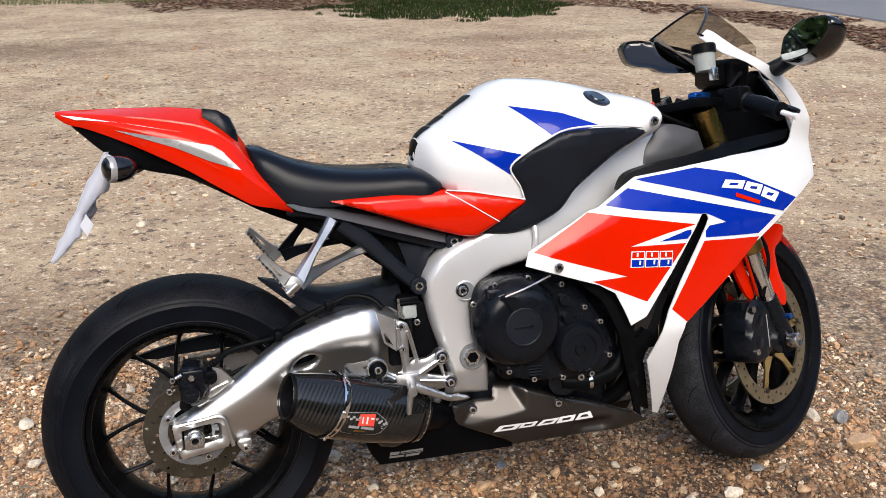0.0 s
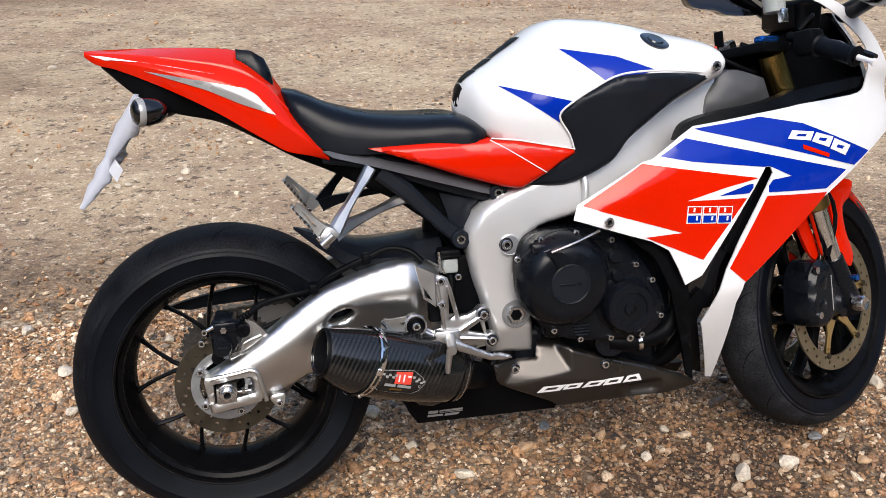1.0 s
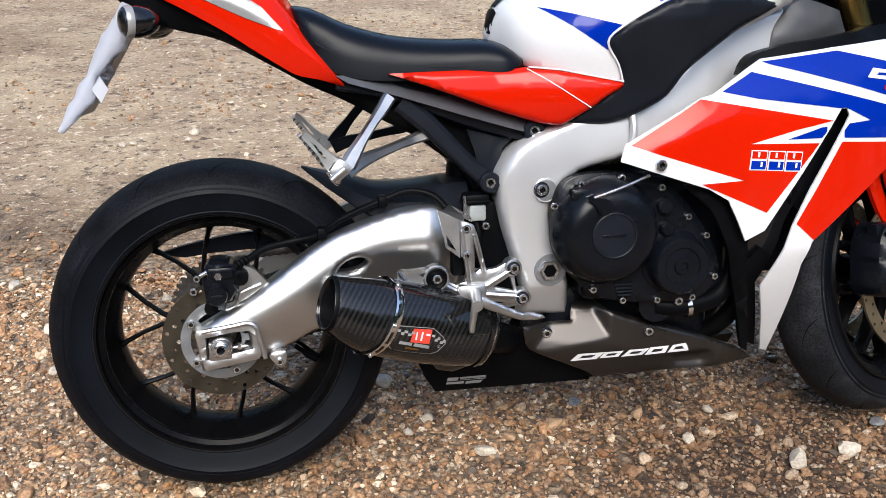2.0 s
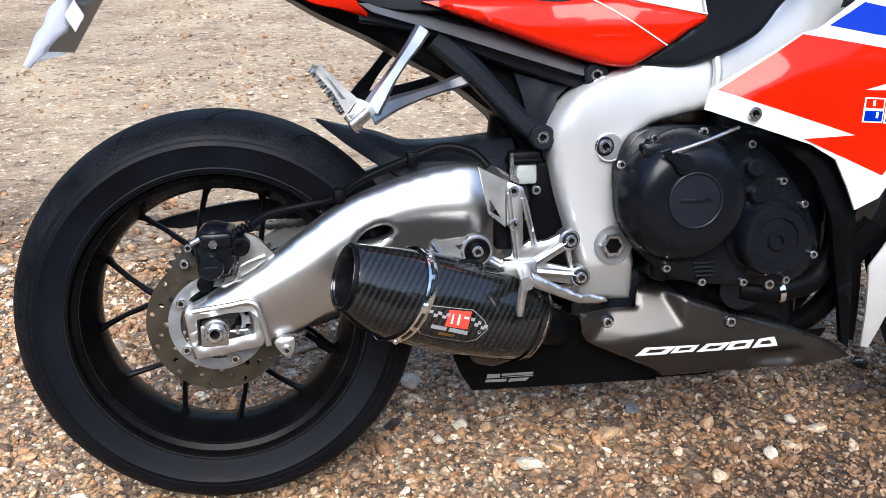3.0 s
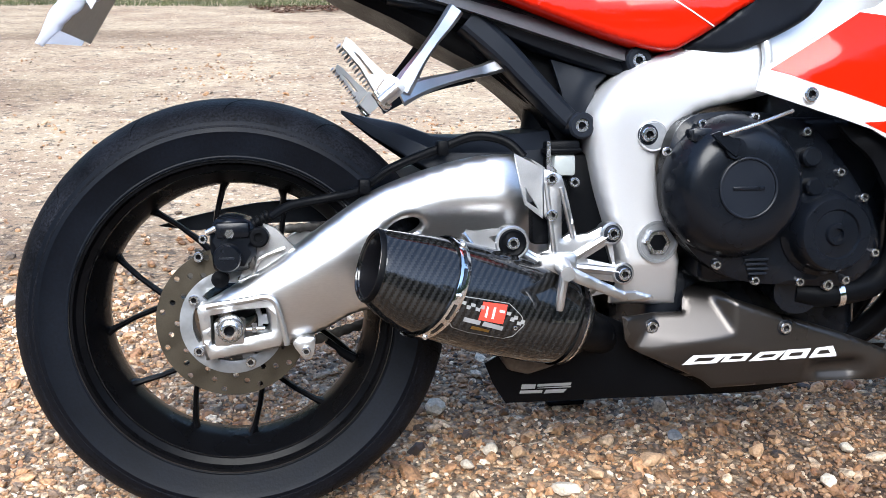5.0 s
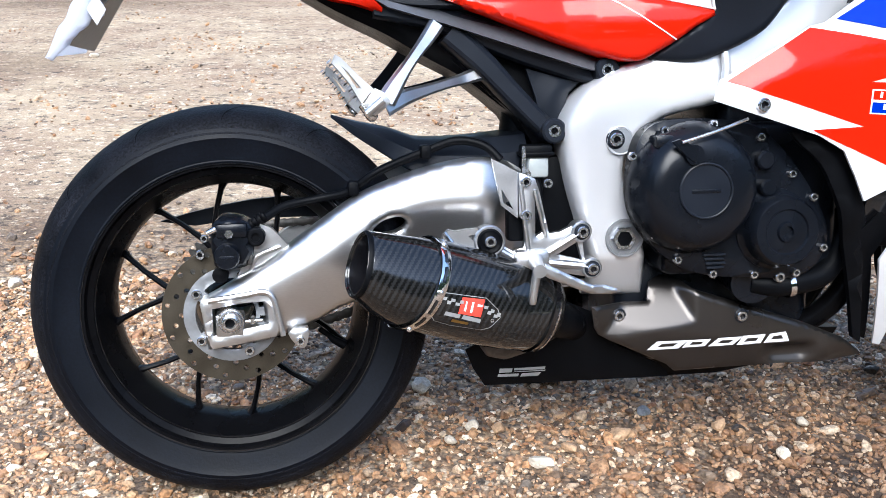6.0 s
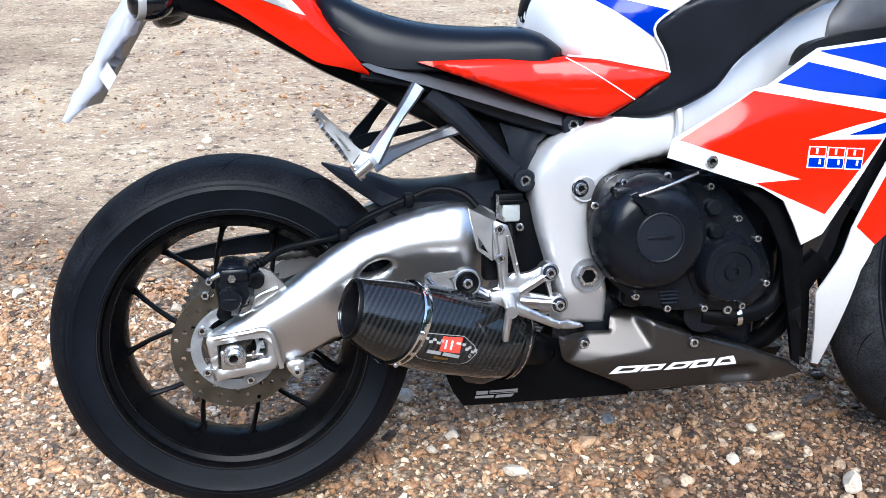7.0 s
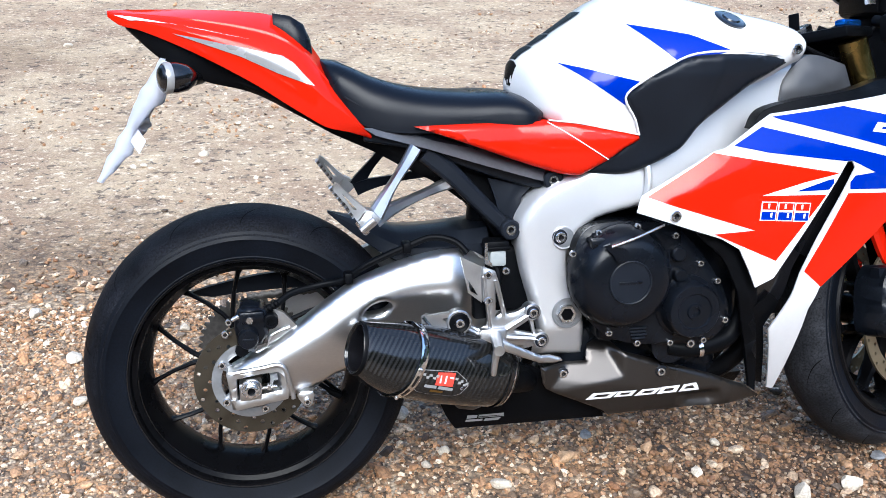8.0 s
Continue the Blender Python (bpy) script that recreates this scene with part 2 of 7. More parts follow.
def round_block(lo, hi, bevel=0.004, bm=None, seg=2):
    """A box between two corners with rounded edges."""
    bm2 = bmesh.new()
    bmesh.ops.create_cube(bm2, size=1)
    for v in bm2.verts:
        v.co = Vector([lo[i] + (v.co[i] + 0.5) * (hi[i] - lo[i]) for i in range(3)])
    bmesh.ops.bevel(bm2, geom=bm2.edges[:], offset=bevel, segments=seg, affect="EDGES", profile=0.5)
    if bm is None:
        return bm2
    me = bpy.data.meshes.new("tmp")
    bm2.to_mesh(me)
    bm.from_mesh(me)
    bpy.data.meshes.remove(me)
    return bm


def inside(poly, p):
    a, b = poly, np.roll(poly, -1, axis=0)
    res = np.zeros(len(p), bool)
    for (x0, z0), (x1, z1) in zip(a, b):
        hit = ((z0 > p[:, 1]) != (z1 > p[:, 1])) & (p[:, 0] < (x1 - x0) * (p[:, 1] - z0) / (z1 - z0 + 1e-12) + x0)
        res ^= hit
    return res


def edge_distance(poly, p):
    a, b = poly, np.roll(poly, -1, axis=0)
    best = np.full(len(p), 9.0)
    for u, v in zip(a, b):
        d = v - u
        t = np.clip(((p - u) @ d) / max(d @ d, 1e-12), 0, 1)
        best = np.minimum(best, np.linalg.norm(p - u - t[:, None] * d, axis=1))
    return best


def fill(outline, holes=(), cell=0.02):
    """Triangles that fill an outline in the plan of x and z, with even inner points: points, faces, distance from the edge."""
    from mathutils.geometry import delaunay_2d_cdt
    loops = []
    for lp in (outline, *holes):
        lp = [Vector(q) for q in lp]
        dense = []
        for i, q in enumerate(lp):
            w = lp[(i + 1) % len(lp)]
            k = max(1, math.ceil((w - q).length / cell))
            dense += [q + (w - q) * (j / k) for j in range(k)]
        loops.append(np.array([(q[0], q[1]) for q in dense]))
    lo, hi = loops[0].min(axis=0), loops[0].max(axis=0)
    grid = np.array([(lo[0] + (i + 0.5 * (j % 2)) * cell, lo[1] + j * cell * 0.866)
                     for j in range(int((hi[1] - lo[1]) / cell / 0.866) + 2) for i in range(int((hi[0] - lo[0]) / cell) + 2)])
    keep = inside(loops[0], grid)
    dist = edge_distance(loops[0], grid)
    for h in loops[1:]:
        keep &= ~inside(h, grid)
        dist = np.minimum(dist, edge_distance(h, grid))
    grid = grid[keep & (dist > 0.45 * cell)]
    pts, edges = [], []
    for lp in loops:
        s = len(pts)
        pts += [Vector(q) for q in lp]
        edges += [(s + i, s + (i + 1) % len(lp)) for i in range(len(lp))]
    pts += [Vector(q) for q in grid]
    vs, es, fs, _, _, _ = delaunay_2d_cdt(pts, edges, [], 2 if holes else 1, 1e-6)
    p = np.array([(v[0], v[1]) for v in vs])
    if holes:
        mid = np.array([p[list(f)].mean(axis=0) for f in fs])
        ok = inside(loops[0], mid)
        for h in loops[1:]:
            ok &= ~inside(h, mid)
        fs = [f for f, k in zip(fs, ok) if k]
    d = edge_distance(loops[0], p)
    for h in loops[1:]:
        d = np.minimum(d, edge_distance(h, p))
    return p, fs, d


def sheet(outline, depth, thick=0.004, cell=0.02, holes=(), round_edge=0.0, back=None):
    """A curved panel: depth(x, z) gives y of the outer face. round_edge: radius by which its rim curls inwards.
    back: y of a flat rear face, in place of an even thickness."""
    p, fs, d = fill(outline, holes, cell)
    bm = bmesh.new()
    front, rear = [], []
    for (x, z), e in zip(p, d):
        y = depth(x, z)
        side = 1 if y <= 0 else -1
        if round_edge and e < round_edge:
            y += side * (round_edge - math.sqrt(max(round_edge ** 2 - (round_edge - e) ** 2, 0)))
        front.append(bm.verts.new((x, y, z)))
        rear.append(bm.verts.new((x, back if back is not None else y + side * thick, z)))
    count = {}
    for f in fs:
        bm.faces.new([front[i] for i in f])
        bm.faces.new([rear[i] for i in reversed(f)])
        for i in range(len(f)):
            a, b = f[i], f[(i + 1) % len(f)]
            count[(min(a, b), max(a, b))] = count.get((min(a, b), max(a, b)), 0) + 1
    for (a, b), k in count.items():
        if k == 1:
            bm.faces.new((front[a], front[b], rear[b], rear[a]))
    return bm


def slab(outline, y0, y1, bevel=0.002, holes=(), cell=0.03):
    return sheet(outline, lambda x, z: y0, cell=cell, holes=holes, round_edge=bevel, back=y1)


def ring_of(x, z, r, n=16, squash=1.0):
    return [(x + r * math.cos(2 * math.pi * i / n), z + r * squash * math.sin(2 * math.pi * i / n)) for i in range(n)]


def mirrored(bm):
    """A copy of a bmesh on the other side of the machine."""
    other = bm.copy()
    for v in other.verts:
        v.co.y = -v.co.y
    return other


def surface_of(ob):
    from mathutils.bvhtree import BVHTree
    return BVHTree.FromPolygons([v.co.copy() for v in ob.data.vertices], [tuple(p.vertices) for p in ob.data.polygons])


def decal(name, outline, mat, parent, tree, proud=0.0011, cell=0.012, label="", way=(0, 1, 0), clean=True):
    """Paint or a sticker laid on a panel, seen along way: outline in x and z at the plane y = -0.2."""
    w = Vector(way).normalized()
    p, fs, d = fill(outline, (), cell)
    bm = bmesh.new()
    vs = {}
    for i, (x, z) in enumerate(p):
        start = Vector((x, -0.2, z)) - w * ((0.6) / w.y)
        hit, nor, _, _ = tree.ray_cast(start, w)
        if hit is not None:
            if nor.dot(w) > 0:
                nor = -nor
            vs[i] = bm.verts.new(hit + nor * proud)
    for f in fs:
        if all(i in vs for i in f):
            q = [vs[i] for i in f]
            if max((q[i].co - q[i - 1].co).length for i in range(len(q))) < cell * 4:
                bm.faces.new(q)
    return part(name, bm, mat, parent, label)


BOLTS = {}


def bolt(x, y, z, r, parent, mat=None, name="bolt"):
    """A socket-head screw whose axis lies across the machine."""
    mat = mat or STEEL
    key = (round(r, 4), mat.name)
    if key not in BOLTS:
        s = 1 if y < 0 else 1
        bm = lathe([(0.004, r), (-r * 0.5, r), (-r * 0.62, r * 0.88), (-r * 0.62, r * 0.52), (-r * 0.15, r * 0.48)], seg=14, closed=False)
        bmesh.ops.recalc_face_normals(bm, faces=bm.faces)
        me = bpy.data.meshes.new(name)
        bm.to_mesh(me)
        bm.free()
        me.materials.append(mat)
        me.materials.append(GLOSSBLACK)
        # socket faces are painted black for the shade inside the shallow hole
        for p in me.polygons:
            if all(math.hypot(me.vertices[i].co.x, me.vertices[i].co.z) < r * 0.54 for i in p.vertices):
                p.material_index = 1
        me.polygons.foreach_set("use_smooth", [True] * len(me.polygons))
        me.set_sharp_from_angle(angle=radians(35))
        BOLTS[key] = me
    ob = new(name, BOLTS[key])
    ob.parent = parent
    ob.location = (x, y, z)
    return ob


# ---- the motorcycle: x ahead, y to its left, z up, leaning on its side stand ----
LEANS = 11.0
bike = tagged(new("motorcycle"), "red, white and blue sports motorcycle on its side stand", "motorcycle")
bike.matrix_world = pose(0, 0, -0.003, -LEANS, 0, 0)
RW = Vector((0, 0, 0.311))


# rear wheel
def wheel_rim(c, half, r_flange, r_in):
    k = half / 0.086
    prof = [(-0.080 * k, r_flange + 0.004), (-0.088 * k, r_flange), (-0.088 * k, r_flange - 0.005), (-0.079 * k, r_flange - 0.008), (-0.074 * k, r_flange - 0.016), (-0.062 * k, r_in + 0.018),
            (-0.03 * k, r_in + 0.004), (0, r_in), (0.03 * k, r_in + 0.004), (0.062 * k, r_in + 0.018), (0.074 * k, r_flange - 0.016), (0.079 * k, r_flange - 0.008), (0.088 * k, r_flange - 0.005), (0.088 * k, r_flange),
            (0.080 * k, r_flange + 0.004), (0.05 * k, r_in + 0.03), (0, r_in + 0.012), (-0.05 * k, r_in + 0.03)]
    return lathe(prof, c, 96)


def tyre_shape(c, half, r_bead, r_out):
    h = r_out - r_bead
    pr = [(0.84, -0.02), (0.885, 0.03), (0.90, 0.07), (0.895, 0.09), (0.925, 0.20), (0.965, 0.36), (0.992, 0.435), (1.0, 0.455), (0.992, 0.475), (0.945, 0.60), (0.85, 0.74), (0.70, 0.855), (0.50, 0.935), (0.25, 0.985), (0.0, 1.0)]
    prof = [(-half * a, r_bead + h * b) for a, b in pr] + [(half * a, r_bead + h * b) for a, b in reversed(pr[:-1])]
    return lathe(prof, c, 128, closed=True)


def tyre_crown(half, r_bead, r_out, a):
    """y and radius of the outer rubber at a share a of the half width."""
    h = r_out - r_bead
    pts = [(0, 1.0), (0.25, 0.985), (0.5, 0.935), (0.70, 0.855), (0.85, 0.74), (0.945, 0.60), (0.992, 0.475)]
    b = table(pts, a)[0]
    return half * a, r_bead + h * b


def tread_band(c, half, r_bead, r_out):
    """The dusty running surface of the tyre."""
    shares = [i / 16 * 0.975 for i in range(17)]
    top = [tyre_crown(half, r_bead, r_out, a) for a in shares]
    prof = [(-y, r + 0.0004) for y, r in reversed(top)] + [(y, r + 0.0004) for y, r in top[1:]]
    prof += [(y * 0.98, r - 0.004) for y, r in reversed(top)] + [(-y * 0.98, r - 0.004) for y, r in top[1:]]
    return lathe(prof, c, 128)


def tread_grooves(name, c, half, r_bead, r_out, count, parent, m=None, flip=1):
    """Sickle-shaped grooves over the shoulders, laid as dark inlays."""
    for k in range(count):
        for side in (-1, 1):
            a0 = 2 * math.pi * (k + (0.5 if side > 0 else 0)) / count
            bm = bmesh.new()
            rows = []
            for i in range(11):
                s = i / 10
                share = 0.12 + 0.74 * s
                ang = a0 + flip * (0.34 * s ** 0.8 - 0.1 * s * s)
                wid = 0.0105 * math.sin(math.pi * min(max(s, 0.04), 0.97)) ** 0.6
                y, r = tyre_crown(half, r_bead, r_out, share)
                row = []
                for e in (-0.5, 0.5):
                    g = ang + e * wid
                    row.append(bm.verts.new((c[0] + (r + 0.0011) * math.cos(g), c[1] + side * (y + 0.0006), c[2] + (r + 0.0011) * math.sin(g))))
                rows.append(row)
            for p, q in zip(rows, rows[1:]):
                bm.faces.new((p[0], p[1], q[1], q[0]))
            if m:
                bm.transform(m)
            part(name, bm, GROOVE, parent)


def vee_spokes(c, r0, r1, parent, start, m=None, y0=-0.03, w=0.0085, fork=0.098):
    """Six slim spokes that each fork in two on the way to the rim."""
    for k in range(6):
        for s in (-1, 1):
            mid = start + math.pi / 3 * k
            rows = []
            for r, g, thick in ((r0, 3.0, 1.5), (r0 + 0.62 * (fork - r0), 2.4, 1.2), (fork, 2.6, 1.05), (fork + 0.18 * (r1 - fork), 5.4, 0.95), (fork + 0.55 * (r1 - fork), 11.4, 0.84), (fork + 0.87 * (r1 - fork), 15.7, 0.95), (r1 - 0.004, 17.0, 1.35), (r1 + 0.003, 17.3, 2.1)):
                a = mid + s * radians(g)
                rows.append((c + Vector((r * math.cos(a), y0 * (0.4 - 0.2 * (r - r0) / (r1 - r0)), r * math.sin(a))), w * thick))
            bm = tube([p for p, _ in rows], [q for _, q in rows], 8, flat=1.7)
            if m:
                bm.transform(m)
            part("spoke", bm, WHEELPAINT, parent)


rear_wheel = part("rear_wheel", wheel_rim(RW, 0.086, 0.2245, 0.187), WHEELPAINT, bike, "black cast rear rim with slim paired spokes")
part("tyre", tyre_shape(RW, 0.0965, 0.221, 0.311), RUBBER, rear_wheel, "black rear tyre with dusty tread", 26)
part("tread", tread_band(RW, 0.0965, 0.221, 0.311), TREAD_DUST, rear_wheel, "dusty worn tread")
tread_grooves("tread_groove", RW, 0.0965, 0.221, 0.311, 14, rear_wheel)
part("hub", lathe([(-0.09, 0.03), (-0.09, 0.045), (-0.05, 0.06), (0, 0.066), (0.05, 0.06), (0.085, 0.05), (0.085, 0.03)], RW, 40), WHEELPAINT, rear_wheel)
vee_spokes(RW, 0.058, 0.192, rear_wheel, radians(51), w=0.0050)
part("valve_stem", tube([RW + Vector((0.168, -0.02, -0.082)), RW + Vector((0.150, -0.024, -0.070)), RW + Vector((0.143, -0.026, -0.062)), RW + Vector((0.128, -0.028, -0.050))], [0.0075, 0.0065, 0.0045, 0.0048], 10), PLASTIC, rear_wheel)
for y, r, k in ((-0.0885, 0.2240, 0.0012), (-0.0700, 0.2075, 0.0009)):
    part("rim_lip", lathe([(y + k, r + k), (y - k, r + k * 0.6), (y - k, r - k * 0.6), (y + k, r - k)], RW, 96), GLOSSBLACK, rear_wheel, "glossy rolled rim edge")


def drilled_disc(c, r0, r1, y, thick, holes, parent, m=None, name="brake_disc", label="", mat=None):
    loops = []
    for k in range(holes):
        for i, f in enumerate((0.22, 0.5, 0.78)):
            a = 2 * math.pi * (k + i / 3) / holes
            r = r0 + (r1 - r0) * f
            loops.append(ring_of(c[0] + r * math.cos(a), c[2] + r * math.sin(a), 0.0040, 10))
    loops.append(ring_of(c[0], c[2], r0, 72))
    bm = sheet(ring_of(c[0], c[2], r1, 96), lambda x, z: y, holes=loops, back=y + thick, cell=0.014)
    if m:
        bm.transform(m)
    return part(name, bm, mat or DISC, parent, label)


rdisc = drilled_disc(RW, 0.068, 0.1045, -0.108, 0.005, 12, rear_wheel, label="drilled steel rear brake disc")


def arc_slot(a0, a1, r0, r1):
    """The outline of a curved slot round the wheel's axle."""
    return [(r0 * math.cos(radians(a0 + (a1 - a0) * i / 8)), RW.z + r0 * math.sin(radians(a0 + (a1 - a0) * i / 8))) for i in range(9)] + [(r1 * math.cos(radians(a1 + (a0 - a1) * i / 8)), RW.z + r1 * math.sin(radians(a1 + (a0 - a1) * i / 8))) for i in range(9)]


part("disc_carrier", sheet(ring_of(0, RW.z, 0.0725, 60), lambda x, z: -0.1135, cell=0.012, holes=[ring_of(0, RW.z, 0.034, 30)] + [arc_slot(12 + 72 * k, 66 + 72 * k, 0.040, 0.055) for k in range(5)], back=-0.104, round_edge=0.0015), GREYALLOY, rdisc, "grey alloy disc carrier with curved slots")
for k in range(5):
    a = radians(3 + 72 * k)
    bolt(0.061 * math.cos(a), -0.1145, 0.311 + 0.061 * math.sin(a), 0.0072, rdisc, STEEL, "disc_bolt")


# chain drive on the far side
def toothed(c, r, teeth, y, thick):
    pts = []
    for k in range(teeth * 4):
        a = 2 * math.pi * k / (teeth * 4)
        pts.append((c[0] + (r + (0.004 if k % 4 in (1, 2) else -0.004)) * math.cos(a), c[2] + (r + (0.004 if k % 4 in (1, 2) else -0.004)) * math.sin(a)))
    return slab(pts, y, y + thick, 0.0, [ring_of(c[0], c[2], r * 0.62, 40)])


part("rear_sprocket", toothed((0, 0, 0.311), 0.104, 42, 0.088, 0.006), CHAIN, rear_wheel)


def chain_run(a, b, parent):
    a, b = Vector(a), Vector(b)
    n = int((b - a).length / 0.0159)
    d = (b - a) / n
    bm = bmesh.new()
    for i in range(n):
        p, q = a + d * i, a + d * (i + 1)
        for off in (-0.007, 0.007):
            y = off * (1.25 if i % 2 else 0.8)
            tube([p + Vector((0, y, 0)), (p + q) / 2 + Vector((0, y, 0)), q + Vector((0, y, 0))], [0.0075, 0.0052, 0.0075], 8, bm=bm, flat=0.15)
    return part("drive_chain", bm, CHAIN, parent)


chain = chain_run((-0.005, 0.094, 0.414), (0.53, 0.094, 0.45), bike)
chain_run((0.01, 0.094, 0.207), (0.53, 0.094, 0.36), bike)

# swingarm
SW = spline([(-0.044, 0.338), (-0.018, 0.350), (0.071, 0.403), (0.147, 0.456), (0.207, 0.492), (0.298, 0.523), (0.375, 0.535), (0.43, 0.525), (0.50, 0.475), (0.595, 0.435), (0.622, 0.385),
             (0.57, 0.335), (0.43, 0.318), (0.287, 0.325), (0.180, 0.321), (0.119, 0.294), (0.067, 0.277), (0.053, 0.275)], 5)
SW += [Vector((0.053, 0.273)), Vector((-0.036, 0.264))]


def swing_depth(x, z):
    ridge = table([(-0.06, 0.30), (0.07, 0.365), (0.2, 0.435), (0.3, 0.475), (0.45, 0.47), (0.65, 0.40)], x)[0]
    over = z - ridge
    y = -0.152 + 0.42 * (math.sqrt(over * over + 0.0004) - 0.02 + over) / 2 * 1.3 + 0.22 * (math.sqrt(over * over + 0.0004) - 0.02 - over) / 2 * 1.5
    dip = math.exp(-((x - 0.28) / 0.12) ** 2 - ((z - 0.41) / 0.045) ** 2)
    return min(y + 0.012 * dip + 7.0 * max(0, x - 0.365) ** 2, -0.1005)


slot = spline([(0.209, 0.425), (0.224, 0.445), (0.251, 0.452), (0.264, 0.441), (0.246, 0.427)], 4, closed=True)
window = [(-0.030, 0.289), (0.045, 0.300), (0.050, 0.306), (0.046, 0.336), (0.015, 0.336), (-0.028, 0.328)]
swing = sheet(SW, swing_depth, cell=0.0075, holes=[slot, window], round_edge=0.007, back=-0.098)
swing_left = mirrored(swing)
swingarm = part("swingarm", swing, ALLOY, bike, "brushed aluminium gull-wing swingarm", 60)
part("swingarm_arm", swing_left, ALLOY, swingarm, sharp=60)
part("swingarm_bridge", round_block((0.300, -0.10, 0.401), (0.433, 0.11, 0.512), 0.02), ALLOY, swingarm)
part("weld_bead", tube([(x, -0.1585, z) for x, z in [(-0.031, 0.342), (-0.015, 0.344), (0.025, 0.349), (0.047, 0.352), (0.060, 0.345), (0.066, 0.327), (0.072, 0.300), (0.074, 0.285)]], 0.0042, 8, 4), ALLOY, swingarm)
part("axle_plate", slab([(-0.043, 0.337), (-0.040, 0.343), (0.025, 0.347), (0.060, 0.345), (0.066, 0.333), (0.070, 0.300), (0.064, 0.284), (-0.029, 0.269), (-0.034, 0.286)], -0.1575, -0.120, 0.0025, [[(-0.026, 0.329), (0.019, 0.336), (0.050, 0.337), (0.054, 0.327), (0.054, 0.303), (-0.026, 0.289)]], cell=0.008), ALLOY, swingarm)
part("chain_adjuster", round_block((-0.022, -0.158, 0.287), (0.018, -0.125, 0.32), 0.003), CASTING, swingarm, "cast chain adjuster block")
part("adjuster_screw", tube([(0.02, -0.15, 0.307), (0.045, -0.15, 0.308)], 0.0035, 10), STEEL, swingarm)
part("adjuster_nut", tube([(0.028, -0.15, 0.308), (0.034, -0.15, 0.308)], 0.0075, 6), STEEL, swingarm)
part("axle_nut", lathe([(-0.152, 0.0165), (-0.166, 0.0165), (-0.168, 0.0150), (-0.168, 0.0125), (-0.176, 0.0120), (-0.177, 0.0105), (-0.177, 0.0070), (-0.160, 0.0065)], RW, 28, closed=False), STEEL, swingarm, "hollow axle end with its round nut")
part("axle_bore", lathe([(-0.166, 0.0068), (-0.170, 0.0068), (-0.170, 0.0)], RW, 20, closed=False), PLASTIC, swingarm)
part("axle_washer", lathe([(-0.156, 0.019), (-0.160, 0.019), (-0.160, 0.010), (-0.156, 0.010)], RW, 28), STEEL, swingarm)
part("stand_lug", slab(spline([(0.081, 0.284), (0.091, 0.291), (0.110, 0.291), (0.111, 0.280), (0.107, 0.264), (0.098, 0.261), (0.090, 0.269)], 2, closed=True), -0.147, -0.125, 0.002, cell=0.006), ALLOY, swingarm)
bolt(0.099, -0.149, 0.273, 0.0065, swingarm, STEEL)
part("lever_stub", tube([(0.195, -0.152, 0.398), (0.201, -0.175, 0.399)], 0.012, 16), CASTING, swingarm)

# rear caliper and hoses
caliper = part("rear_caliper", slab(spline([(-0.020, 0.449), (-0.011, 0.459), (0.005, 0.461), (0.024, 0.456), (0.034, 0.447), (0.038, 0.423), (0.033, 0.396), (0.018, 0.386), (-0.016, 0.387), (-0.021, 0.404), (-0.024, 0.428)], 3, closed=True), -0.152, -0.085, 0.010, cell=0.010), ENGINE, bike, "black rear brake caliper")
part("piston_cover", lathe([(-0.148, 0.0185), (-0.166, 0.0185), (-0.169, 0.0165), (-0.1695, 0.0)], (-0.000, 0, 0.406), 28, closed=False), ENGINE, caliper)
part("cover_lettering", round_block((-0.010, -0.1702, 0.405), (0.010, -0.1692, 0.408), 0.0003), SATIN, caliper)
part("caliper_bridge", round_block((-0.015, -0.156, 0.431), (0.030, -0.120, 0.453), 0.005), ENGINE, caliper)
part("slide_pin", tube([(-0.027, -0.150, 0.439), (-0.014, -0.150, 0.445)], [0.0045, 0.0055], 10), STEEL, caliper)
part("pad_edge", round_block((0.027, -0.146, 0.390), (0.034, -0.120, 0.412), 0.002), CHAIN, caliper, "rusty edge of the brake pad")
part("caliper_bracket", slab([(0.01, 0.367), (0.056, 0.382), (0.088, 0.413), (0.064, 0.44), (0.041, 0.451), (0.032, 0.425), (0.019, 0.391)], -0.128, -0.112, 0.003), CASTING, caliper, "bare alloy caliper bracket")
part("bracket_rib", tube([(0.012, -0.130, 0.370), (0.030, -0.131, 0.378), (0.040, -0.131, 0.400), (0.075, -0.130, 0.413)], 0.003, 8, 3), CASTING, caliper)
part("guide_pin", lathe([(-0.126, 0.0135), (-0.150, 0.0135), (-0.152, 0.011), (-0.152, 0.0065), (-0.146, 0.0065)], (0.041, 0, 0.431), 18, closed=False), PLASTIC, caliper)
part("pin_boot", tube([(0.041, -0.13, 0.431), (0.002 + 0.012, -0.13, 0.41 + 0.022)], [0.012, 0.016], 14), ENGINE, caliper)
part("lower_pin", lathe([(-0.11, 0.012), (-0.126, 0.012), (-0.128, 0.0)], (-0.014, 0, 0.373), 14, closed=False), PLASTIC, caliper)
part("bleed_nipple", tube([(0.004, -0.135, 0.432), (0.004, -0.136, 0.452)], 0.0042, 8), STEEL, caliper)
part("banjo_bolt", tube([(0.004, -0.150, 0.438), (0.004, -0.160, 0.438)], 0.0065, 6), STEEL, caliper)
bolt(-0.034, -0.128, 0.429, 0.006, caliper)
bolt(-0.042, -0.118, 0.404, 0.007, caliper)
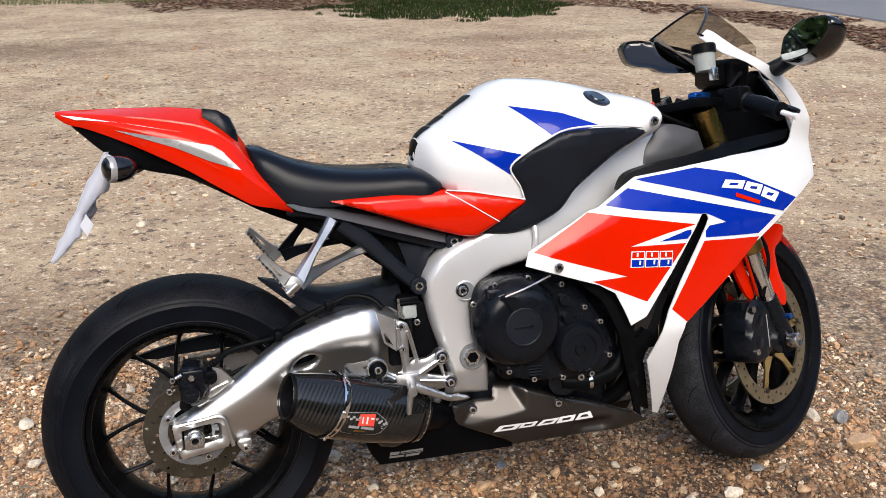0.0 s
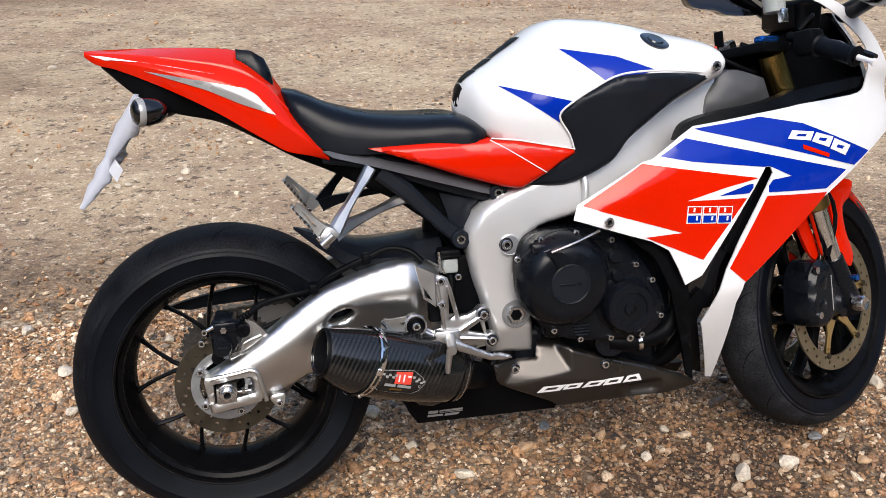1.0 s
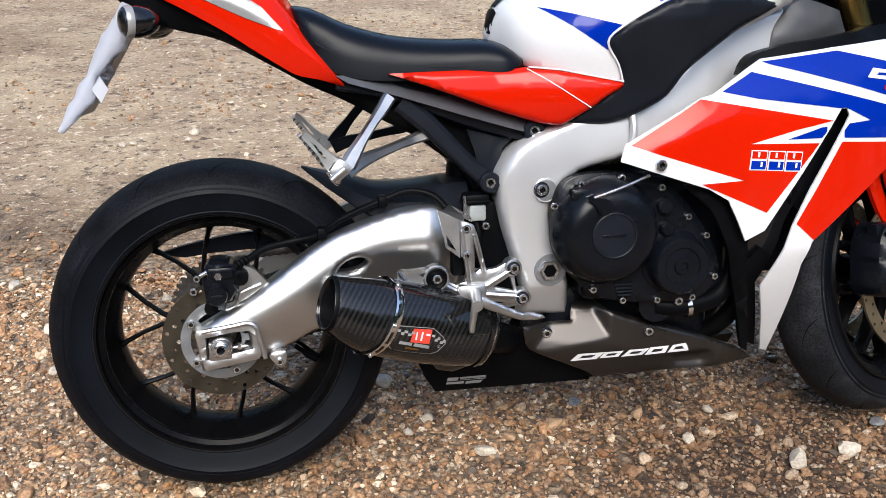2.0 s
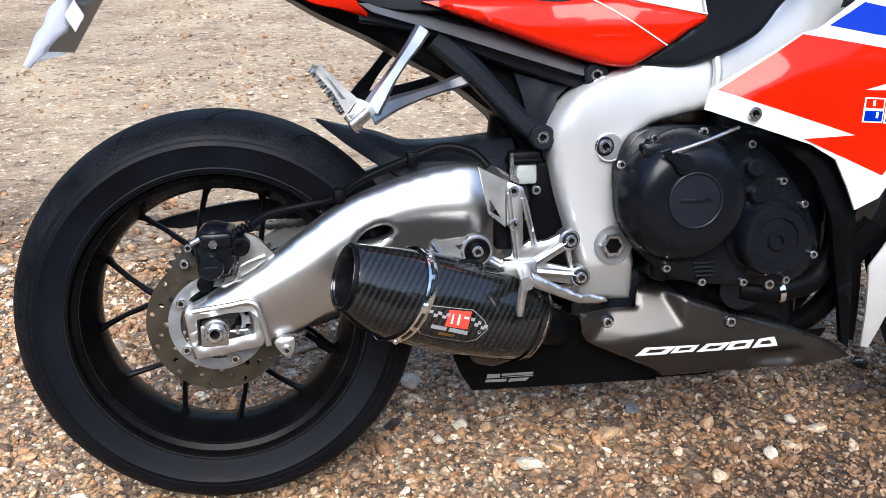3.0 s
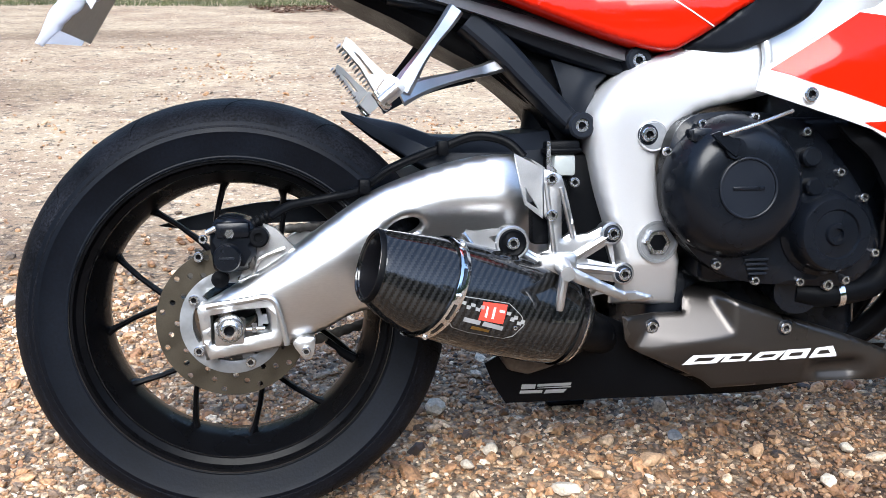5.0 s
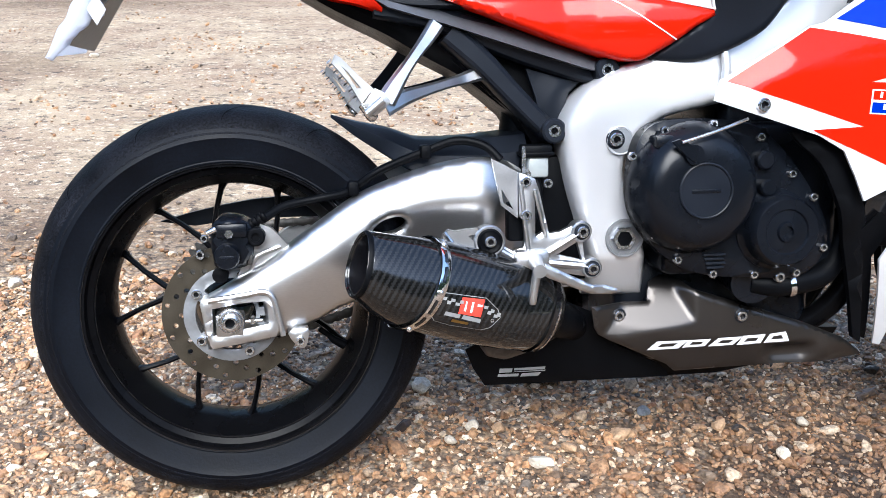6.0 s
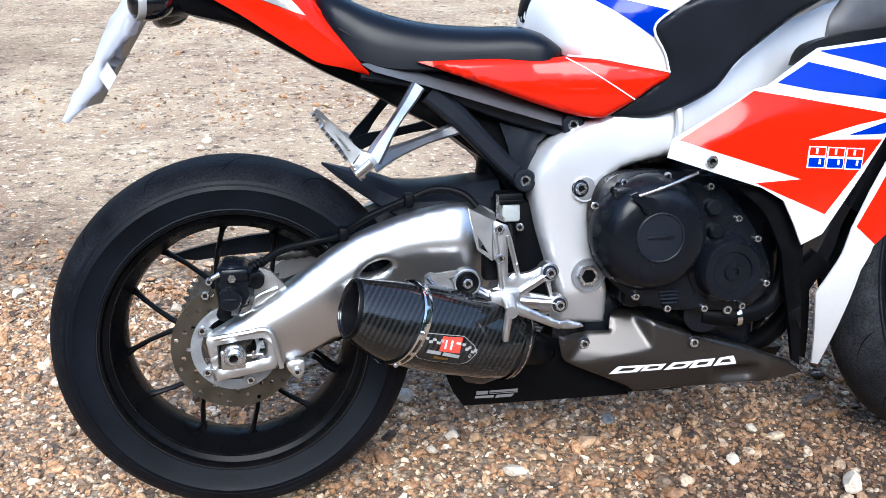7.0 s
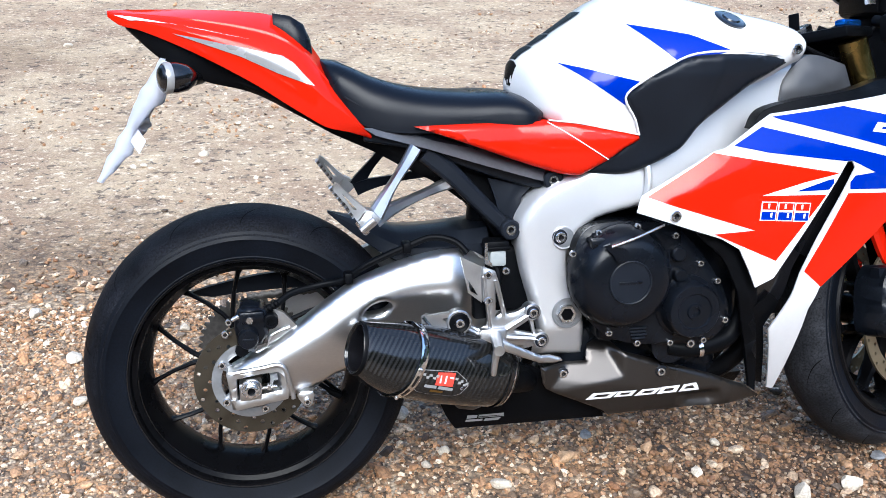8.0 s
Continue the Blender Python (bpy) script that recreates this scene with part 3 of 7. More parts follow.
for q in range(5):
    part("hose_coil", tube([(0.028 + 0.006 * q, -0.13, 0.444 + 0.0035 * q), (0.031 + 0.006 * q, -0.13, 0.4458 + 0.0035 * q)], 0.0078, 12), PLASTIC, caliper)
part("brake_hose", tube([(0.009, -0.12, 0.443), (0.046, -0.12, 0.451), (0.082, -0.1, 0.469), (0.135, -0.09, 0.478), (0.179, -0.1, 0.488), (0.225, -0.115, 0.519), (0.296, -0.11, 0.546), (0.344, -0.11, 0.561), (0.385, -0.12, 0.553), (0.408, -0.13, 0.531)], 0.0066, 10, 5), PLASTIC, bike, "black rubber brake hose")
for q, h in ((0.186, 0.495), (0.296, 0.546)):
    part("hose_clip", round_block((q - 0.008, -0.126, h - 0.011), (q + 0.008, -0.095, h + 0.010), 0.004), PLASTIC, bike)

# huggers

def hugger_bm():
    rows = []
    for i in range(15):
        x = 0.160 + 0.30 * i / 14
        zt = table([(0.160, 0.603), (0.20, 0.592), (0.255, 0.580), (0.288, 0.567), (0.36, 0.566), (0.46, 0.575)], x)[0]
        w = table([(0.160, 0.004), (0.21, 0.05), (0.27, 0.088), (0.46, 0.095)], x)[0]
        drop = table([(0.160, 0.002), (0.21, 0.028), (0.27, 0.052), (0.46, 0.075)], x)[0]
        row = [(x, -w, zt - drop), (x, -w * 0.96, zt - drop * 0.45), (x, -w * 0.7, zt - drop * 0.1), (x, 0, zt), (x, w * 0.7, zt - drop * 0.1), (x, w * 0.96, zt - drop * 0.45), (x, w, zt - drop)]
        under = [(x, y * 0.96, z - 0.003) for x, y, z in reversed(row)]
        rows.append([Vector(q) for q in row + under])
    return loft(rows)


hugger = part("rear_hugger", hugger_bm(), SATIN, bike, "black plastic rear hugger over the tyre")
part("chain_guard", sheet([(-0.127, 0.43), (-0.079, 0.443), (-0.021, 0.455), (0.024, 0.462), (0.076, 0.466), (0.133, 0.464), (0.191, 0.448), (0.19, 0.426), (0.126, 0.43), (0.058, 0.43), (-0.019, 0.427), (-0.071, 0.421)], lambda x, z: 0.105, back=0.09, cell=0.02), SATIN, bike)
part("shock_absorber", tube([(0.436, 0, 0.333), (0.47, 0, 0.608)], 0.032, 18), PLASTIC, bike)

# seat
SEAT = [(0.150, 0.030, 0.890, 0.878), (0.163, 0.085, 0.890, 0.845), (0.198, 0.112, 0.884, 0.792), (0.25, 0.128, 0.860, 0.765), (0.33, 0.136, 0.838, 0.758), (0.42, 0.142, 0.829, 0.762), (0.49, 0.148, 0.827, 0.766), (0.53, 0.150, 0.815, 0.766), (0.552, 0.135, 0.795, 0.778)]


def seat_section(x):
    w, zt, zb = table(SEAT, x)
    pts = []
    for i in range(25):
        a = math.pi * i / 24
        cx, sn = math.cos(a), math.sin(a)
        y = -w * math.copysign(abs(cx) ** 0.62, cx)
        pts.append(Vector((x, y, zb + (zt - zb) * abs(sn) ** 0.55 - 0.006 * math.exp(-(y / 0.05) ** 2) * (1 if 0.2 < x < 0.5 else 0))))
    pts += [Vector((x, w * 0.9, zb - 0.004)), Vector((x, -w * 0.9, zb - 0.004))]
    return pts


seat = part("rider_seat", loft([seat_section(0.150 + 0.402 * i / 32) for i in range(33)]), VINYL, bike, "black vinyl rider seat", 60)
part("seat_seam", tube([(0.192, -0.112, 0.824), (0.251, -0.125, 0.794), (0.352, -0.135, 0.78), (0.456, -0.143, 0.778), (0.531, -0.147, 0.782)], 0.0016, 6, 5), VINYL, seat)

# tail unit
TAIL = [(-0.212, 0.006, 0.981, 0.970), (-0.19, 0.030, 0.982, 0.955), (-0.15, 0.060, 0.982, 0.944), (-0.058, 0.090, 0.981, 0.903), (0.034, 0.105, 0.976, 0.852), (0.085, 0.112, 0.966, 0.818), (0.128, 0.118, 0.935, 0.790),
        (0.158, 0.122, 0.892, 0.772), (0.20, 0.128, 0.826, 0.762), (0.236, 0.132, 0.762, 0.750)]


def tail_section(x):
    w, zt, zb = table(TAIL, x)
    h = zt - zb
    half = [(0.0, 1.0), (0.14, 0.995), (0.22, 0.98), (0.72, 0.765), (0.735, 0.73), (0.80, 0.685), (0.96, 0.52), (1.0, 0.42), (0.97, 0.12), (0.93, 0.0)]
    right = [Vector((x, -w * a, zb + h * b)) for a, b in half]
    left = [Vector((x, w * a, zb + h * b)) for a, b in reversed(half[1:])]
    return right + left


tail = part("tail_cowl", loft([tail_section(-0.212 + 0.448 * i / 44) for i in range(45)]), RED, bike, "glossy red tail cowl with silver stripes", 30)
UNDER = [(-0.18, 0.030, 0.955, 0.948), (-0.116, 0.058, 0.93, 0.890), (-0.055, 0.062, 0.905, 0.857), (0.032, 0.065, 0.855, 0.833), (0.12, 0.075, 0.815, 0.786), (0.174, 0.085, 0.79, 0.755), (0.242, 0.090, 0.76, 0.723), (0.30, 0.085, 0.745, 0.690), (0.37, 0.075, 0.72, 0.652), (0.42, 0.07, 0.70, 0.614), (0.46, 0.07, 0.68, 0.588)]


def under_section(x):
    w, zt, zb = table(UNDER, x)
    return [Vector((x, -w, zt)), Vector((x, -w, zb + 0.4 * (zt - zb))), Vector((x, -w * 0.85, zb)), Vector((x, w * 0.85, zb)), Vector((x, w, zb + 0.4 * (zt - zb))), Vector((x, w, zt))]


undertray = part("undertray", loft([under_section(-0.18 + 0.64 * i / 36) for i in range(37)]), PLASTIC, bike, "black plastic undertray")
tail_tree = surface_of(tail)
decal("silver_stripe", [(-0.097, 0.939), (-0.045, 0.928), (0.039, 0.908), (0.087, 0.897), (0.105, 0.885), (0.141, 0.844), (0.079, 0.868), (0.016, 0.898)], SILVERDECAL, tail, tail_tree, 0.0018, 0.007, label="silver painted stripe")
decal("white_stripe", [(-0.200, 0.972), (-0.170, 0.968), (-0.044, 0.943), (0.041, 0.924), (-0.098, 0.954), (-0.17, 0.963)], WHITEDECAL, tail, tail_tree, 0.0018, 0.007)
pad = part("passenger_backstop", loft([[Vector((x, y * w, z0 + (z1 - z0) * v)) for y, v in ((-1, 0), (-1, 0.6), (-0.8, 1), (0.8, 1), (1, 0.6), (1, 0))] for x, w, z0, z1 in
                                   ((0.075, 0.05, 0.945, 0.972), (0.105, 0.062, 0.925, 0.967), (0.128, 0.068, 0.90, 0.952), (0.140, 0.062, 0.89, 0.925), (0.144, 0.05, 0.885, 0.90))]), VINYL, bike, "black seat stop on the tail", 50)

# rear lamp arm, indicator, plate


def rear_indicator(sgn, lens):
    """A bullet-shaped lamp that points to the rear."""
    p, q = Vector((-0.121, sgn * 0.140, 0.865)), Vector((-0.059, sgn * 0.115, 0.865))
    d = q - p
    body = part("rear_indicator", tube([p + d * k for k in (0.16, 0.22, 0.45, 0.72, 0.93, 1.0)], [0.023, 0.0255, 0.0265, 0.023, 0.014, 0.006], 22), GLOSSBLACK, bike, "black rear indicator with a silver band")
    part("indicator_lens", tube([p, p + d * 0.03, p + d * 0.10, p + d * 0.17], [0.008, 0.016, 0.0225, 0.024], 22), lens, body)
    part("lens_ring", tube([p + d * 0.13, p + d * 0.17, p + d * 0.28, p + d * 0.31], [0.0245, 0.0262, 0.0268, 0.0262], 22), SILVERDECAL, body)
    return body


rear_indicator(-1, GLOSSBLACK)
rear_indicator(1, ORANGE)
part("indicator_arm", tube([(-0.09, -0.10, 0.855), (-0.06, -0.04, 0.862), (-0.06, 0.04, 0.862), (-0.09, 0.10, 0.855)], 0.012, 10, 4), PLASTIC, bike)
PLATE_UP = Vector((0.106, 0, 0.170)).normalized()
PLATE_OUT = Vector((PLATE_UP.z, 0, -PLATE_UP.x))
plate_low = Vector((-0.222, 0, 0.716))


def plate_point(y, h, out):
    return plate_low + PLATE_UP * h + PLATE_OUT * out + Vector((0, y, 0))


plate = part("number_plate", loft([[plate_point(y, h, o) for y, h, o in ((-0.095, v, 0.008), (0.095, v, 0.008), (0.095, v, 0.011), (-0.095, v, 0.011))] for v in (0.0, 0.11, 0.205)]), PLATEBACK, bike, "plain grey back of the number plate")


def paper_cover():
    """A torn white sheet taped over the plate: it covers the rear face and folds round the near edge."""
    rnd = random.Random(4)
    bm = bmesh.new()
    cols = 15
    rows = []
    for i in range(53):
        h = -0.030 + 0.240 * i / 52
        tear = max(0.004, 0.050 + 0.060 * noise.noise((h * 38, 3.1, 0)) + 0.045 * noise.noise((h * 130, 1.3, 0)) - 0.9 * max(0, 0.05 - h))
        row = []
        for j in range(cols):
            s = j / (cols - 1)
            wob = 0.007 * noise.noise((h * 16, s * 9, 2.2)) + 0.004 * noise.noise((h * 45, s * 22, 7.0))
            if s < 0.5:
                y, out = 0.10 - 0.205 * (s / 0.5), -0.002 - 0.004 * (s / 0.5) ** 2 + 0.5 * wob
            elif s < 0.6:
                y, out = -0.105 - 0.006 * math.sin((s - 0.5) / 0.1 * math.pi), -0.006 + 0.026 * (s - 0.5) / 0.1 + wob
            else:
                y, out = -0.105 + tear * (s - 0.6) / 0.4 + 0.010 * noise.noise((h * 30, 5.0, 1.0)), 0.020 + 0.022 * noise.noise((h * 19, 4.4, 0.5)) * (s - 0.6) / 0.4 + 2.2 * wob
            lift = 0.26 * abs(y + 0.105) * max(0.0, 1 - (h + 0.030) / 0.09) if s > 0.5 else 0.10 * (y + 0.105) * max(0.0, 1 - (h + 0.030) / 0.06)
            row.append(bm.verts.new(plate_point(y, h + lift, out * (0.35 + 0.65 * min(1, (h + 0.030) / 0.07)))))
        rows.append(row)
    for a, b in zip(rows, rows[1:]):
        for j in range(cols - 1):
            bm.faces.new((a[j], a[j + 1], b[j + 1], b[j]))
    bmesh.ops.solidify(bm, geom=bm.faces[:], thickness=0.0008)
    return bm


cover = part("paper_cover", paper_cover(), PAPER, bike, "crumpled torn white paper over the plate", 180)
part("tape_patch", loft([[plate_point(y, h - 0.02 * k, o) for y, h, o, k in ((-0.104, v, 0.004, 0), (-0.107, v, 0.020, 0.5), (-0.103, v, 0.037, 1), (-0.102, v, 0.037, 1), (-0.106, v, 0.020, 0.5), (-0.103, v, 0.004, 0))] for v in (0.066, 0.079, 0.092)]), PAPER, cover)

# subframe rails
def bar(spine, inner, outer, n=5):
    """A cast strut with chamfered edges: spine rows of x, z and half height, between two depths."""
    pts = spline([(x, 0, z) for x, z, _ in spine], n)
    hs = [table([(k, h[2]) for k, h in enumerate(spine)], i / n)[0] for i in range(len(pts))]
    rows = []
    for i, (p, h) in enumerate(zip(pts, hs)):
        d = (pts[min(i + 1, len(pts) - 1)] - pts[max(i - 1, 0)]).normalized()
        up = Vector((-d.z, 0, d.x))
        up = up if up.z > 0 else -up
        rows.append([p + up * (h * a) + Vector((0, y, 0)) for a, y in ((1, inner), (1, outer + 0.014), (0.85, outer + 0.006), (0.45, outer), (-0.6, outer), (-0.85, outer + 0.003), (-1, outer + 0.010), (-1, inner))])
    return loft(rows)


subframe = part("subframe_rail", bar([(0.225, 0.752, 0.008), (0.32, 0.742, 0.018), (0.448, 0.697, 0.022), (0.545, 0.665, 0.020), (0.580, 0.659, 0.016)], -0.07, -0.120), SATIN, bike, "satin black subframe rail", 30)
part("subframe_brace", bar([(0.335, 0.722, 0.020), (0.385, 0.678, 0.018), (0.430, 0.631, 0.016), (0.468, 0.592, 0.015), (0.495, 0.566, 0.014)], -0.08, -0.128), SATIN, subframe, sharp=30)
web = [(0.455, 0.667), (0.538, 0.645), (0.522, 0.63), (0.512, 0.595), (0.508, 0.567), (0.475, 0.6), (0.47, 0.624)]
part("subframe_web", sheet(web, lambda x, z: -0.105, cell=0.02, round_edge=0.004, back=-0.09), SATIN, subframe)
plate_s = [(0.223, 0.769), (0.325, 0.769), (0.44, 0.727), (0.503, 0.704), (0.567, 0.682), (0.600, 0.670), (0.578, 0.655), (0.535, 0.666), (0.444, 0.694), (0.329, 0.731), (0.243, 0.756)]
part("subframe_cover", sheet(plate_s, lambda x, z: -0.140 + 1.1 * (z - 0.756 + 0.30 * (x - 0.243)), cell=0.012, round_edge=0.002, back=-0.08), RAILGREY, subframe, "flat grey-black cover plate along the rail", 30)
infill = [(0.299, 0.762), (0.422, 0.722), (0.578, 0.664), (0.607, 0.588), (0.564, 0.523), (0.482, 0.534), (0.446, 0.594), (0.345, 0.682)]
part("inner_fender", slab(infill, -0.080, 0.080, 0.006), PLASTIC, bike)
for x, z in ((0.571, 0.662), (0.489, 0.573)):
    part("bolt_boss", lathe([(-0.095, 0.019), (-0.142, 0.019), (-0.145, 0.016), (-0.145, 0.010), (-0.13, 0.010)], (x, 0, z), 22, closed=False), SATIN, subframe)
    bolt(x, -0.136, z, 0.0105, subframe)


# frame
FR = spline([(0.545, 0.312), (0.549, 0.361), (0.532, 0.425), (0.512, 0.495), (0.501, 0.57), (0.515, 0.61), (0.547, 0.643), (0.598, 0.668), (0.660, 0.690), (0.76, 0.722), (0.825, 0.752), (0.870, 0.790), (0.95, 0.838), (1.038, 0.868), (1.085, 0.850)], 5)
FR += spline([(1.08, 0.795), (1.00, 0.733), (0.92, 0.676), (0.835, 0.637), (0.755, 0.612), (0.672, 0.594), (0.644, 0.582), (0.614, 0.556), (0.597, 0.52), (0.606, 0.470), (0.628, 0.405), (0.640, 0.345), (0.646, 0.304)], 5)
frame_round = lambda x, z: -0.150 - 0.010 * math.exp(-((z - 0.60) / 0.1) ** 2) + 0.08 * max(0, x - 0.90) + 0.07 * max(0, z - 0.69) + 0.62 * max(0, 0.378 - z) + 0.22 * max(0, 0.535 - x)
side = sheet(FR, frame_round, cell=0.008, round_edge=0.013, back=-0.085)
side_left = mirrored(side)
frame_part = part("main_frame", side, FRAME, bike, "silver-painted alloy twin-spar frame", 60)
part("frame_spar", side_left, FRAME, frame_part, sharp=60)
part("steering_head", tube([(1.13, 0, 0.78), (1.09, 0, 0.88)], 0.045, 24), PLASTIC, frame_part)
part("frame_cross_tube", tube([(0.596, -0.12, 0.40), (0.596, 0.12, 0.40)], 0.03, 18), FRAME, frame_part)
part("pivot_recess", lathe([(-0.152, 0.030), (-0.1545, 0.030), (-0.1545, 0.0265), (-0.1525, 0.0255), (-0.1525, 0.0)], (0.596, 0, 0.408), 36, closed=False), GREYALLOY, frame_part)
part("pivot_nut", lathe([(-0.148, 0.0195), (-0.159, 0.0195), (-0.161, 0.018), (-0.161, 0.0125), (-0.150, 0.0120)], (0.594, 0, 0.408), 6, closed=False), STEEL, frame_part, "large hexagonal swingarm pivot nut", 25)
# flat black disc paints the dark inside of the nut's bore
part("nut_bore", lathe([(-0.156, 0.0122), (-0.1605, 0.0122), (-0.1605, 0.0)], (0.594, 0, 0.408), 20, closed=False), PLASTIC, frame_part)
part("mount_well", lathe([(-0.1500, 0.0215), (-0.1625, 0.0215), (-0.1632, 0.0205), (-0.1618, 0.0195), (-0.1618, 0.0)], (0.585, 0, 0.557), 32, closed=False), FRAME, frame_part, "sunk engine mount")
part("well_floor", lathe([(-0.1610, 0.0185), (-0.1622, 0.0185), (-0.1622, 0.0)], (0.586, 0, 0.557), 28, closed=False), GREYALLOY, frame_part)
# shade in the well, painted as a dark disc round the bolt
part("bolt_washer", lathe([(-0.1615, 0.0145), (-0.1630, 0.0145), (-0.1630, 0.0)], (0.577, 0, 0.559), 24, closed=False), SATIN, frame_part)
bolt(0.577, -0.164, 0.559, 0.0105, frame_part)
part("breather_pipe", tube([(0.741, -0.166, 0.617), (0.747, -0.168, 0.658), (0.746, -0.16, 0.689)], 0.007, 10, 4), FRAME, frame_part)

# engine
engine = part("engine_block", round_block((0.65, -0.175, 0.348), (0.94, 0.175, 0.58), 0.02, seg=3), ENGINE, bike, "black-painted four-cylinder engine")
part("sump", round_block((0.60, -0.105, 0.19), (0.94, 0.105, 0.37), 0.03, seg=3), ENGINE, engine)
part("cylinder_head", round_block((0.76, -0.13, 0.50), (1.02, 0.13, 0.68), 0.03, seg=3), ENGINE, engine)
case = spline([(0.595, 0.540), (0.592, 0.46), (0.624, 0.404), (0.664, 0.370), (0.715, 0.352), (0.79, 0.346), (0.855, 0.343), (0.893, 0.368), (0.905, 0.41), (0.887, 0.457), (0.857, 0.504), (0.816, 0.551), (0.777, 0.577), (0.704, 0.588), (0.625, 0.582)], 5, closed=True)
cover_case = part("clutch_cover", sheet(case, lambda x, z: -0.205, cell=0.014, round_edge=0.008, back=-0.165), ENGINE, engine, "black crankcase side cover")
part("cover_gasket_rim", sheet([c * 1.0 for c in case], lambda x, z: -0.192, cell=0.02, back=-0.165), ENGINE, cover_case)
CC = (0.682, 0, 0.487)
part("clutch_dome", lathe([(-0.195, 0.099), (-0.206, 0.098), (-0.215, 0.094), (-0.236, 0.085), (-0.246, 0.075), (-0.250, 0.062), (-0.2515, 0.046), (-0.2515, 0.0)], CC, 72, closed=False), ENGINE, cover_case)
part("clutch_badge_rim", lathe([(-0.250, 0.0405), (-0.2545, 0.0405), (-0.2552, 0.039), (-0.2545, 0.0375), (-0.250, 0.0375)], CC, 56), SATIN, cover_case)
part("clutch_badge", lathe([(-0.2505, 0.037), (-0.2528, 0.037), (-0.2530, 0.0)], CC, 48, closed=False), SATIN, cover_case)
part("badge_bar", round_block((CC[0] - 0.022, -0.2545, CC[2] - 0.003), (CC[0] + 0.022, -0.2525, CC[2] + 0.002), 0.0006), ENGINE, cover_case)
AC = (0.813, 0, 0.421)
part("starter_cover", lathe([(-0.195, 0.062), (-0.208, 0.061), (-0.214, 0.055), (-0.218, 0.0535), (-0.240, 0.052), (-0.246, 0.048), (-0.246, 0.034), (-0.243, 0.032), (-0.244, 0.016), (-0.248, 0.014), (-0.248, 0.009), (-0.243, 0.008), (-0.243, 0.0)], AC, 64, closed=False), ENGINE, cover_case, "round black starter cover")
for x, z, r in ((0.791, 0.525, 0.014), (0.796, 0.484, 0.013)):
    part("oil_plug", lathe([(-0.20, r), (-0.216, r), (-0.219, r * 0.8), (-0.219, 0)], (x, 0, z), 20, closed=False), ENGINE, cover_case)
for x, z in ((0.588, 0.536), (0.595, 0.474), (0.622, 0.419), (0.660, 0.380), (0.716, 0.356), (0.782, 0.352), (0.850, 0.352), (0.893, 0.389), (0.874, 0.467), (0.838, 0.503), (0.786, 0.559), (0.711, 0.580), (0.636, 0.572)):
    bolt(x, -0.207, z, 0.0062, cover_case)
lever = part("clutch_arm", slab([(0.628, 0.558), (0.640, 0.562), (0.664, 0.548), (0.672, 0.536), (0.660, 0.529), (0.648, 0.538)], -0.262, -0.252, 0.002), ENGINE, cover_case, "clutch release arm")
part("arm_pivot", lathe([(-0.235, 0.014), (-0.258, 0.014), (-0.258, 0.0)], (0.662, 0, 0.539), 18, closed=False), ENGINE, lever)
part("clutch_cable", tube([(0.640, -0.262, 0.557), (0.69, -0.255, 0.570), (0.748, -0.240, 0.587)], 0.0026, 8, 4), STEEL, lever)
part("cable_bracket", round_block((0.614, -0.232, 0.548), (0.642, -0.20, 0.566), 0.004), ENGINE, cover_case)
part("casting_rib", tube([(0.6, -0.232, 0.508), (0.631, -0.243, 0.497)], [0.002, 0.003], 8), ENGINE, cover_case)
for i in range(4):
    part("casting_print", round_block((0.700 + 0.002 * i, -0.2095, 0.384 - 0.0065 * i), (0.735 - 0.003 * (i % 2), -0.2045, 0.387 - 0.0065 * i), 0.0004), SATIN, cover_case)
part("water_pump", tube([(0.801, -0.12, 0.343), (0.792, -0.185, 0.335)], 0.034, 20), ENGINE, engine)
part("coolant_hose", tube([(0.794, -0.17, 0.332), (0.845, -0.18, 0.329), (0.92, -0.172, 0.345), (0.964, -0.15, 0.414)], 0.019, 14, 5), PLASTIC, engine)
part("hose_clamp", tube([(0.848, -0.181, 0.328), (0.857, -0.181, 0.329)], 0.0205, 18), CHROME, engine)
bolt(0.827, -0.200, 0.345, 0.008, engine)
part("radiator", round_block((1.0, -0.17, 0.38), (1.035, 0.17, 0.66), 0.006), PLASTIC, bike)
for i in range(4):
    y = -0.12 + 0.08 * i
    # black paint puts the shade behind the panel into the pipes' colour
    part("header_pipe", tube([(0.96, y, 0.53), (1.01, y, 0.45), (0.98, y, 0.30), (0.88, y * 0.6, 0.215), (0.70, y * 0.3, 0.20)], 0.019, 12, 5), WHEELPAINT, engine)
part("radiator_hose", tube([(0.95, -0.19, 0.433), (0.985, -0.195, 0.477), (1.017, -0.19, 0.532)], 0.016, 14, 4), PLASTIC, engine)
part("hose_clamp", tube([(0.977, -0.1955, 0.47), (0.991, -0.1955, 0.488)], 0.018, 16), STEEL, engine)
part("hose_clamp", tube([(0.998, -0.1945, 0.504), (1.007, -0.193, 0.518)], 0.0175, 16), STEEL, engine)

# fuel tank
TANK = [(0.513, 0.008, 0.840, 0.830), (0.521, 0.035, 0.866, 0.812), (0.529, 0.075, 0.880, 0.800), (0.542, 0.117, 0.893, 0.790), (0.572, 0.16, 0.912, 0.770), (0.63, 0.197, 0.950, 0.755), (0.71, 0.218, 0.998, 0.748), (0.80, 0.226, 1.0, 0.785), (0.88, 0.222, 0.986, 0.815), (0.96, 0.203, 0.966, 0.835), (1.02, 0.198, 0.951, 0.864), (1.045, 0.188, 0.943, 0.872), (1.056, 0.170, 0.938, 0.876)]


